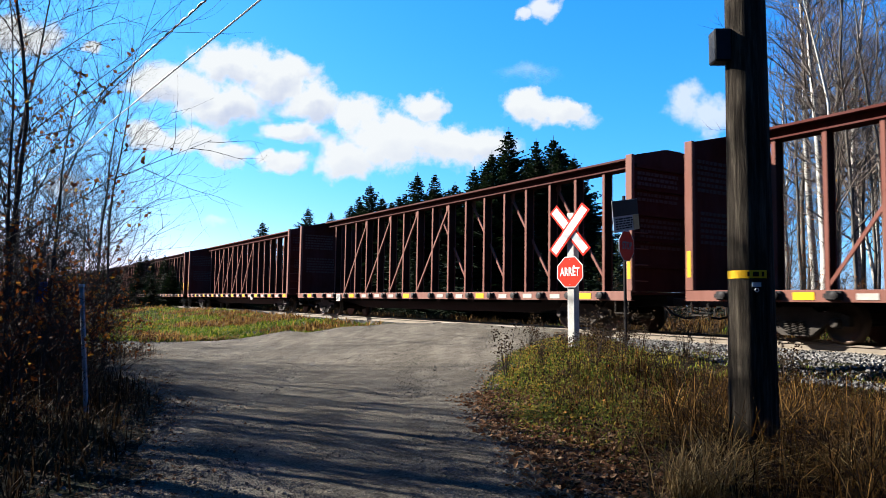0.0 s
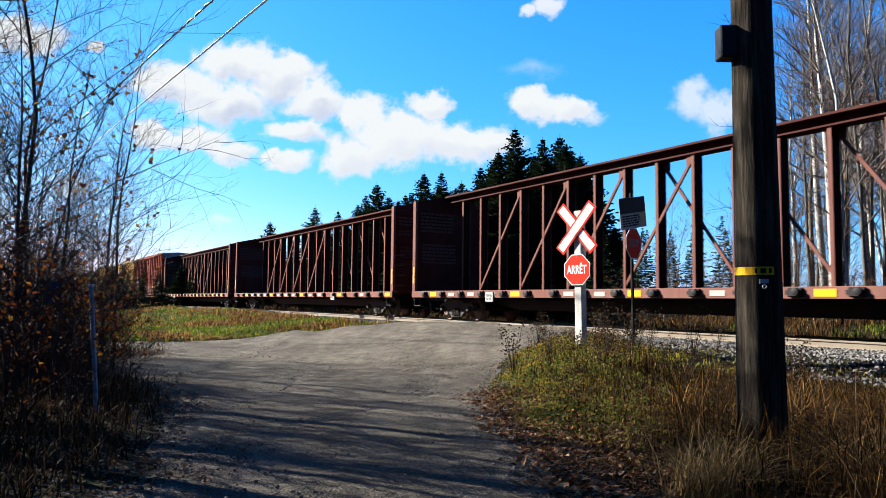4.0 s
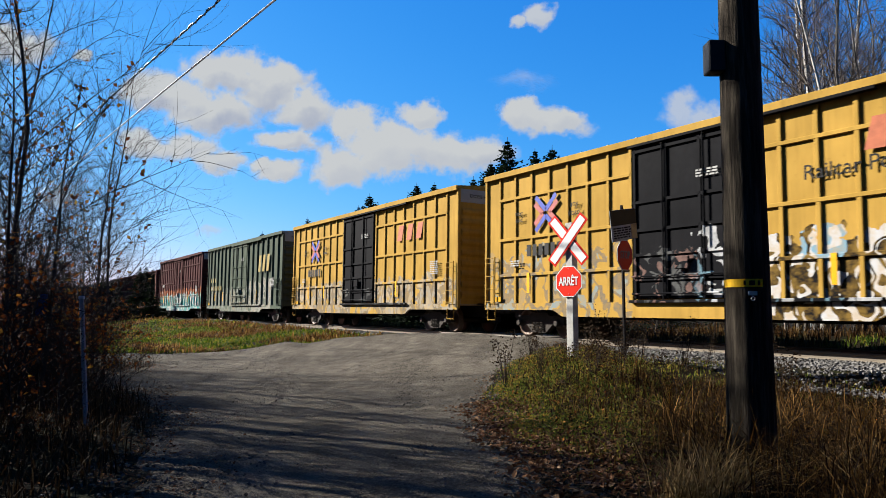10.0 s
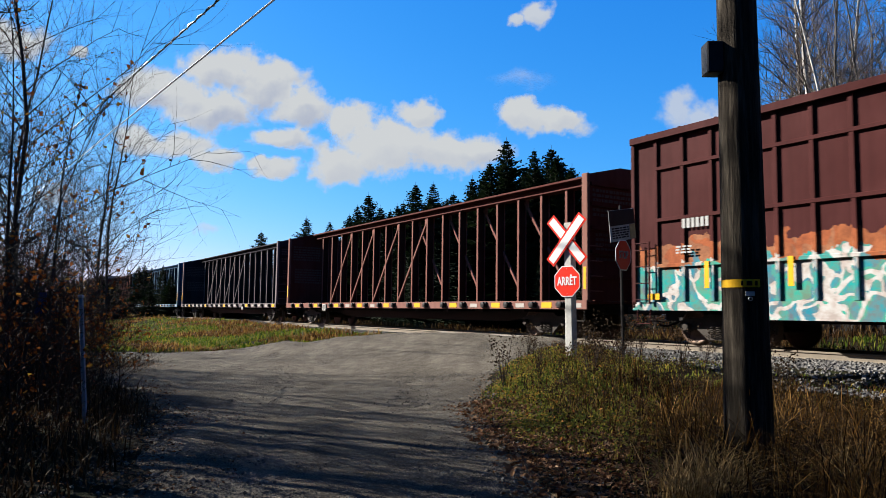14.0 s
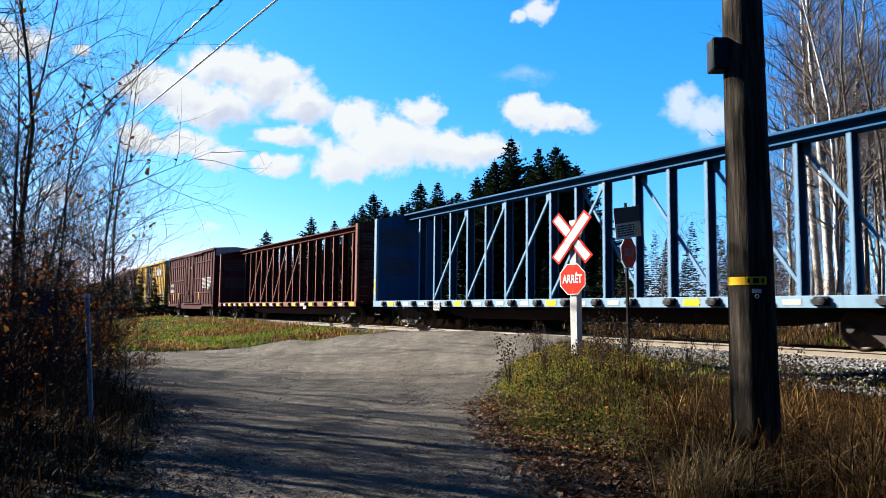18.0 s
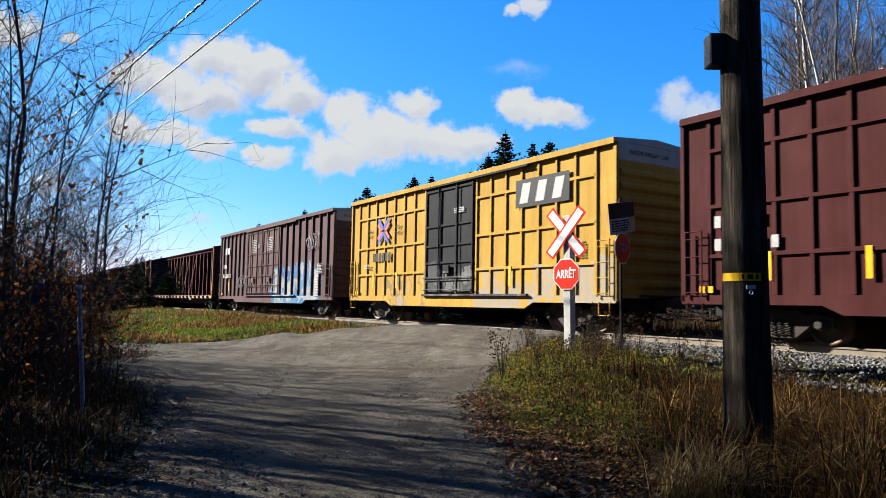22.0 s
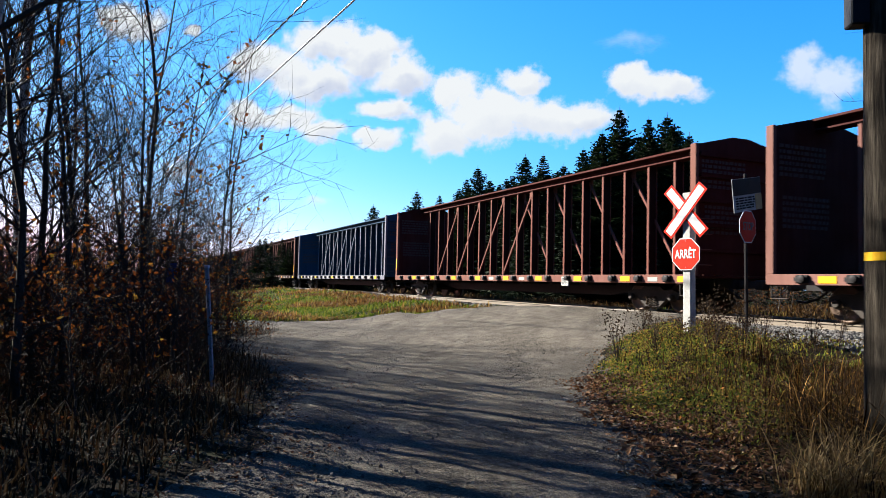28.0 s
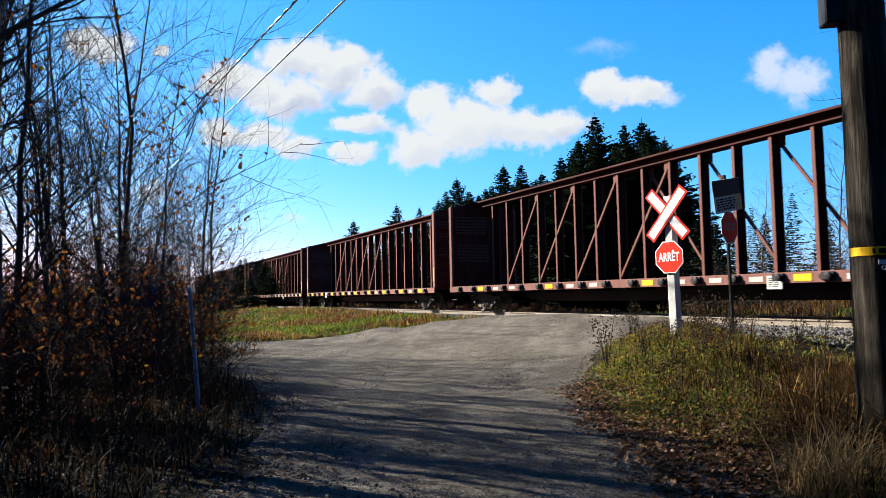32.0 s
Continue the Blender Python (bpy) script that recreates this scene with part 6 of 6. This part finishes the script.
WEEDS = [weed_kit(61), weed_kit(62), weed_kit(63)]
for i in range(70):
    x, y = rng_p.uniform(0.6, 7.5), rng_p.uniform(9.5, 18.5)
    if bank_right(x, y) > 0.25 and math.hypot(x - 3.1, y - 13.8) < 3.2:
        plant(WEEDS[i % 3], "weed", x, y, rng_p.uniform(0, 360), rng_p.uniform(0.5, 1.05), "dry brown weed with tufted seed heads near the signs", "weed", "weeds round the signs", joined=True)

# ---- pole, signs, wires ----
n = Nodes("creosoted_pole")
g = n.noise(6.0, 6, 0.7, vec=n.coords(3, 3, 0.22))
POLE_WOOD = n.done(n.ramp(g, [(0.32, (0.0035, 0.0027, 0.0022)), (0.5, (0.0155, 0.0125, 0.0092)), (0.75, (0.06, 0.05, 0.037))]), 0.9, bump=g, strength=0.9, distance=0.03)
px_, py_ = 2.96, 7.0
pole = thing("utility_pole", pose(px_, py_, height(px_, py_) - 0.1, 0, -0.4, 0), "weathered dark timber utility pole in the dry grass", "utility pole")
pts = [(0, 0, z) for z in (-0.3, 0.6, 1.6, 2.6, 3.6, 5.0, 6.8, 8.9)]
part("shaft", Shape().tube(pts, [0.232, 0.222, 0.212, 0.203, 0.195, 0.185, 0.172, 0.158], 28), POLE_WOOD, pole, smooth=True)
band = Shape()
arc = [radians(170 + i * 9) for i in range(14)]
band.add([(r_ * math.cos(a), r_ * math.sin(a), z) for z, r_ in ((1.87, 0.2145), (1.945, 0.2135)) for a in arc] + [(r_ * math.cos(a), r_ * math.sin(a), z) for z, r_ in ((1.87, 0.2105), (1.945, 0.2095)) for a in arc],
         [(i, i + 1, i + 15, i + 14) for i in range(13)] + [(i + 29, i + 28, i + 42, i + 43) for i in range(13)] + [(i, i + 28, i + 29, i + 1) for i in range(13)] + [(i + 14, i + 15, i + 43, i + 42) for i in range(13)])
part("band", band, plain_mat("band_yellow", (0.433, 0.243, 0.00867), 0.5, vary=0.12), pole, "yellow marking band")
marks = Shape()
for i, ww in enumerate((0.02, 0.05, 0.022, 0.03)):
    a = radians(-118 + i * 17)
    marks.box(-ww / 2, ww / 2, -0.003, 0.003, -0.022, 0.022, pose(0.2165 * math.cos(a), 0.2165 * math.sin(a), 1.908, 0, 0, math.degrees(a) + 90))
part("band_marks", marks, LETTER_BLACK, pole)
tag = Shape().box(-0.04, 0.04, -0.004, 0.004, -0.02, 0.02, pose(0.2165 * math.cos(radians(-100)), 0.2165 * math.sin(radians(-100)), 1.81, 0, 0, -10))
part("tag", tag, plain_mat("tag_grey", (0.318, 0.324, 0.318), 0.4, 0.4), pole, "small metal tag")
part("tag_ring", Shape().tube([(0.222 * math.cos(radians(-100)) + 0.018 * math.cos(a / 8 * 6.28), 0.222 * math.sin(radians(-100)), 1.76 + 0.018 * math.sin(a / 8 * 6.28)) for a in range(9)], 0.004, 5), plain_mat("ring_steel", (0.289, 0.289, 0.289), 0.4, 0.8), pole)
box_ = Shape().soft_box(-0.335, -0.17, -0.09, 0.09, 3.98, 4.3, 0.012)
part("bracket_box", box_, plain_mat("box_dark", (0.0116, 0.0122, 0.0139), 0.5), pole, "dark bracket box")
part("ground_wire", Shape().tube([(0.15, 0.2, 0.0), (0.15, 0.18, 3.0), (0.13, 0.16, 8.0)], 0.008, 5), BLACK_STEEL, pole)

CABLE = plain_mat("cable_black", (0.0173, 0.0173, 0.0196), 0.5)
STRAND = plain_mat("cable_grey", (0.208, 0.214, 0.231), 0.45, 0.3)


def cable(a, b, sag, radius, material, name, twist=False):
    a, b = Vector(a), Vector(b)
    s, pts = Shape(), []
    for i in range(61):
        k = i / 60
        p = a.lerp(b, k)
        p.z -= sag * 4 * k * (1 - k)
        pts.append(p)
    s.tube(pts, radius, 5, False)
    ob = tagged(part(name, s, material), "overhead cable strung from the utility pole", "cable", "overhead cables")
    if twist:
        w, q = Shape(), []
        for i in range(420):
            k = i / 419
            p = a.lerp(b, k)
            p.z -= sag * 4 * k * (1 - k)
            u = i * 0.9
            q.append(p + Vector((math.cos(u) * 0.03, 0, math.sin(u) * 0.035)))
        w.tube(q, radius * 0.8, 4, False)
        part("winding", w, STRAND, ob, "grey twisted strand")
    return ob


cable((2.34, 7.00, 8.24), (-23.10, 40.36, 7.61), 0.0, 0.024, STRAND, 'overhead_cable', False)
cable((1.44, 7.00, 8.23), (-18.89, 32.56, 7.72), 0.0, 0.017, CABLE, 'overhead_cable', True)


POST_WHITE = plain_mat("post_whitewash", (0.208, 0.202, 0.185), 0.75, vary=0.3, scale=9)
SIGN_RED = plain_mat("sign_red", (0.347, 0.0127, 0.00578), 0.4, vary=0.06)
SIGN_WHITE = plain_mat("sign_white", (0.359, 0.359, 0.347), 0.4, vary=0.04)
SIGN_BACK = plain_mat("sign_back", (0.145, 0.15, 0.156), 0.5, 0.5)

sx_, sy_ = 2.58, 14.5
crossing = thing("crossing_sign", pose(sx_, sy_, height(sx_, sy_) - 0.05, 0, -0.8, -45), "white crossbuck with red border over a red stop sign", "railway sign")
zb_ = height(sx_, sy_) - 0.05
part("post", Shape().soft_box(-0.085, 0.085, -0.06, 0.11, -0.3, 3.42 - zb_, 0.012), POST_WHITE, crossing, "peeling white timber post")
zc = 3.07 - zb_
for sgn in (-1, 1):
    m = pose(0, -0.075 - 0.02 * (sgn > 0), zc, 0, sgn * 41.5, 0)
    blade = part("blade", Shape().box(-0.118, 0.118, -0.008, 0.008, -0.6, 0.6, m), SIGN_RED, crossing, "crossbuck blade with a red border")
    m2 = m @ pose(0, -0.011, 0)
    part("blade_face", Shape().box(-0.08, 0.08, -0.002, 0.002, -0.56, 0.56, m2), SIGN_WHITE, blade, "white blade face")


def octagon(r, y0, y1, z):
    s = Shape()
    s.prism([(r / math.cos(radians(22.5)) * math.cos(radians(22.5 + 45 * k)), z + r / math.cos(radians(22.5)) * math.sin(radians(22.5 + 45 * k))) for k in range(8)], y0, y1)
    return s


za = 2.24 - zb_
arret = part("stop_plate", octagon(0.305, -0.085, -0.078, za), SIGN_WHITE, crossing, "octagonal stop plate with a white rim")
part("stop_face", octagon(0.288, -0.088, -0.0855, za), SIGN_RED, arret, "red stop face")
w_ = new("word", lettering("ARRÊT", 0.235, SIGN_WHITE, "word", 0.66, 0.004))
w_.parent = arret
w_.matrix_basis = pose(0, -0.091, za - 0.005)
bolts = Shape()
for z in (za + 0.25, za - 0.25):
    bolts.lathe_y([(-0.095, 0.008), (-0.088, 0.01)], 8, 0, z)
part("bolts", bolts, SIGN_BACK, arret)

bx_, by_ = 3.4, 13.6
notice = thing("notice_sign", pose(bx_, by_, height(bx_, by_) - 0.05, 0, -1.5, 48), "dark notice board above a shaded red stop sign", "sign")
zb2 = height(bx_, by_) - 0.05
part("post", Shape().soft_box(-0.03, 0.03, -0.02, 0.02, -0.3, 3.64 - zb2, 0.006), BLACK_STEEL, notice, "thin black steel post")
zn = 3.27 - zb2
m = pose(0.0, -0.035, zn, 0, -8, 0)
board = part("board", Shape().box(-0.49, 0.49, -0.006, 0.006, -0.29, 0.29, m), plain_mat("board_grey", (0.243, 0.243, 0.231), 0.6), notice, "pale notice board")
part("board_head", Shape().box(-0.485, 0.485, -0.003, 0.003, 0.0, 0.285, m @ pose(0, -0.01, 0)), plain_mat("board_dark", (0.0116, 0.0122, 0.0127), 0.5), board, "black upper half")
part("board_side", Shape().box(0.26, 0.485, -0.003, 0.003, -0.285, -0.005, m @ pose(0, -0.01, 0)), plain_mat("board_ochre", (0.26, 0.19, 0.0867), 0.6), board, "ochre corner")
wr = tagged(part("writing", stencil_bars(0.66, 0.22, 5, random.Random(8)), LETTER_BLACK, board), kind="stuff")
wr.matrix_basis = m @ pose(-0.09, -0.012, -0.14)
zs = 2.7 - zb2
stop = part("stop_plate", octagon(0.285, -0.045, -0.038, zs), SIGN_WHITE, notice, "shaded stop plate")
part("stop_face", octagon(0.268, -0.05, -0.0455, zs), SIGN_RED, stop, "red stop face")
# letters greyed in colour to stand for the shade on this sign
w_ = new("word", lettering("STOP", 0.2, plain_mat("shaded_letter", (0.12, 0.1, 0.1), 0.6), "word", 0.75, 0.004))
w_.parent = stop
w_.matrix_basis = pose(0, -0.053, zs)

fx, fy = -4.45, 9.3
fence = thing("marker_post", pose(fx, fy, height(fx, fy) - 0.1, 0, -5.0, 0), "thin pale marker post leaning at the thicket's edge", "post")
part("shaft", Shape().soft_box(-0.025, 0.025, -0.02, 0.02, -0.2, 1.72, 0.005), plain_mat("post_lilac", (0.19, 0.18, 0.19), 0.7, vary=0.35, scale=10), fence)
part("cap", Shape().soft_box(-0.032, 0.032, -0.026, 0.026, 1.72, 1.76, 0.006), plain_mat("post_cap", (0.347, 0.335, 0.318), 0.6), fence)
blue_x, blue_y = -5.6, 10.2
plate = thing("blue_plate", pose(blue_x, blue_y, height(blue_x, blue_y), 0, 0, 20), "small dark blue plate on a stake among the bushes", "plate")
part("stake", Shape().box(-0.012, 0.012, -0.012, 0.012, -0.2, 1.7), BLACK_STEEL, plate)
part("face", Shape().box(-0.07, 0.07, -0.018, -0.012, 1.42, 1.72), plain_mat("plate_blue", (0.00867, 0.0231, 0.0926), 0.5), plate, "dark blue face")


# ---- clouds: soft sheets very far off ----
def cloud_mat(name, blobs, seed, soft=0.34, gain=1.0, grey=0.5):
    """White vapour, thick where the blobs lie and frayed by noise; its underside is greyer."""
    n = Nodes(name)
    n.t.nodes.remove(n.bsdf)
    tc = n.node("ShaderNodeTexCoord")
    warp = n.node("ShaderNodeTexNoise")
    warp.inputs["Scale"].default_value, warp.inputs["Detail"].default_value = 0.016, 5.0
    sh = n.node("ShaderNodeVectorMath", "ADD")
    n.put(sh.inputs[0], tc.outputs["Object"])
    sh.inputs[1].default_value = (seed * 100.0, seed * 37.0, 0)
    n.put(warp.inputs["Vector"], sh.outputs[0])
    wsub = n.node("ShaderNodeVectorMath", "SUBTRACT")
    n.put(wsub.inputs[0], warp.outputs["Color"])
    wsub.inputs[1].default_value = (0.5, 0.5, 0.5)
    wsc = n.node("ShaderNodeVectorMath", "SCALE")
    n.put(wsc.inputs[0], wsub.outputs[0])
    wsc.inputs["Scale"].default_value = 70.0
    pos = n.node("ShaderNodeVectorMath", "ADD")
    n.put(pos.inputs[0], tc.outputs["Object"])
    n.put(pos.inputs[1], wsc.outputs[0])
    total = None
    shade_sum = None
    for bx, by, rx, ry in blobs:
        d = n.node("ShaderNodeVectorMath", "SUBTRACT")
        n.put(d.inputs[0], pos.outputs[0])
        d.inputs[1].default_value = (bx, by, 0)
        q = n.node("ShaderNodeVectorMath", "MULTIPLY")
        n.put(q.inputs[0], d.outputs[0])
        q.inputs[1].default_value = (1 / rx, 1 / ry, 0)
        ln = n.node("ShaderNodeVectorMath", "LENGTH")
        n.put(ln.inputs[0], q.outputs[0])
        f = n.math("SUBTRACT", 1.0, ln.outputs["Value"])
        total = f if total is None else n.math("SMOOTH_MAX", total, f)
        sp = n.node("ShaderNodeSeparateXYZ")
        n.put(sp.inputs[0], q.outputs[0])
        g_ = n.math("MULTIPLY", n.math("MAXIMUM", f, 0.0), n.math("SUBTRACT", n.math("MULTIPLY", sp.outputs[0], 0.5), sp.outputs[1]))
        shade_sum = g_ if shade_sum is None else n.math("ADD", shade_sum, g_)
    for nd in n.t.nodes:
        if nd.type == "MATH" and nd.operation == "SMOOTH_MAX":
            nd.inputs[2].default_value = 0.25
    fr = n.node("ShaderNodeTexNoise")
    fr.inputs["Scale"].default_value, fr.inputs["Detail"].default_value, fr.inputs["Roughness"].default_value = 0.03, 7.0, 0.6
    n.put(fr.inputs["Vector"], sh.outputs[0])
    dens = n.math("ADD", total, n.math("MULTIPLY", n.math("SUBTRACT", fr.outputs["Fac"], 0.5), 0.9))
    alpha = n.node("ShaderNodeMapRange")
    alpha.interpolation_type = "SMOOTHSTEP"
    n.put(alpha.inputs["Value"], dens)
    alpha.inputs["From Min"].default_value, alpha.inputs["From Max"].default_value = 0.02, soft + 0.14
    dark = n.math("MULTIPLY", n.math("ADD", shade_sum, n.math("MULTIPLY", n.math("SUBTRACT", fr.outputs["Fac"], 0.5), 0.4)), grey * 2.4, clamp=True)
    col = n.mix(dark, (0.93, 0.97, 1.0), (0.4, 0.5, 0.78))
    em = n.node("ShaderNodeEmission")
    n.put(em.inputs["Color"], col)
    em.inputs["Strength"].default_value = 0.1
    tr = n.node("ShaderNodeBsdfTransparent")
    mx = n.node("ShaderNodeMixShader")
    n.put(mx.inputs[0], n.math("MULTIPLY", alpha.outputs["Result"], gain))
    n.t.links.new(tr.outputs[0], mx.inputs[1])
    n.t.links.new(em.outputs[0], mx.inputs[2])
    n.t.links.new(mx.outputs[0], n.out.inputs["Surface"])
    return n.mat


CLOUDS = []
FAR = 1500.0


def cloud(cx, cz, blobs, seed, drift, **kw):
    """A cloud round (cx, FAR, cz); blobs in metres from there; drift in metres a second."""
    w_ = max(abs(b[0]) + b[2] for b in blobs) * 1.35 + 30
    h_ = max(abs(b[1]) + b[3] for b in blobs) * 1.45 + 30
    k = 8
    vs = [(-w_ + 2 * w_ * i / k, -h_ + 2 * h_ * j / k, -((i - k / 2) ** 2 + (j - k / 2) ** 2) * 0.4) for j in range(k + 1) for i in range(k + 1)]
    s = Shape().add(vs, [(j * (k + 1) + i, j * (k + 1) + i + 1, (j + 1) * (k + 1) + i + 1, (j + 1) * (k + 1) + i) for j in range(k) for i in range(k)])
    ob = tagged(part("cloud", s, cloud_mat("cloud_vapour", blobs, seed, **kw)), "soft white fair-weather cloud in the blue sky", "cloud", "clouds", "backdrop")
    ob.matrix_basis = pose(cx, FAR, cz, 90)
    CLOUDS.append((ob, cx, cz, drift))


cloud(-450, 450, [(-150, 0, 94, 52), (0, 46, 114, 62), (98, 13, 107, 69), (-13, -46, 127, 55), (176, -39, 80, 55), (-78, -13, 80, 48)], 1, (-1.5, 0.85), grey=0.75)
cloud(-116, 353, [(-78, 39, 74, 52), (72, 59, 60, 38), (13, -13, 147, 75), (143, -26, 127, 52), (-91, -59, 80, 55), (208, -20, 67, 41)], 2, (-0.75, 0.5), grey=0.3)
cloud(-549, 326, [(-65, 7, 74, 41), (26, 7, 80, 44), (91, -20, 67, 27)], 3, (-1.5, 0.8), grey=0.4)
cloud(-327, 293, [(0, 0, 70, 30), (-39, 10, 33, 19)], 4, (-1.1, 0.6), grey=0.3)
cloud(-316, 350, [(0, 0, 94, 25)], 5, (-1.1, 0.6), grey=0.5)
cloud(207, 414, [(-33, 0, 67, 41), (39, -13, 80, 34)], 6, (-0.45, 0.15), grey=0.3, soft=0.35)
cloud(526, 411, [(-26, 13, 53, 52), (33, -13, 60, 55)], 7, (-0.7, 0.4), grey=0.2, soft=0.5, gain=0.75)
cloud(188, 628, [(13, 0, 43, 33), (-29, -16, 20, 19)], 8, (-0.8, 0.6), grey=0.2, soft=0.4, gain=0.9)
cloud(-887, 542, [(0, 0, 100, 44), (-52, 13, 67, 41), (137, -20, 29, 22)], 9, (-1.8, 0.9), grey=0.3)
cloud(171, 484, [(0, 0, 74, 27)], 10, (-0.6, 0.5), grey=0.2, soft=0.9, gain=0.3)
cloud(-468, 155, [(0, 0, 40, 12)], 11, (-1, 0.3), grey=0.2, soft=0.7, gain=0.5)
cloud(-793, 229, [(0, 0, 60, 34)], 12, (-1, 0.3), grey=0.2, soft=0.5, gain=0.7)



# ---- what moves ----
def motions():
    for car, back in TRAIN:
        rows = []
        for t, run in RUN:
            p = on_track(back - run * K, 0, RAIL_Z)
            rows.append((t, pose(p.x, p.y, p.z, 0, 0, TRACK_TURN)))
        walk(car, rows)
    for ob, cx, cz, (dx, dz) in CLOUDS:
        walk(ob, [(t, pose(cx + dx * t, FAR, cz + dz * t, 90)) for t in (0, 16, 32)])


motions()
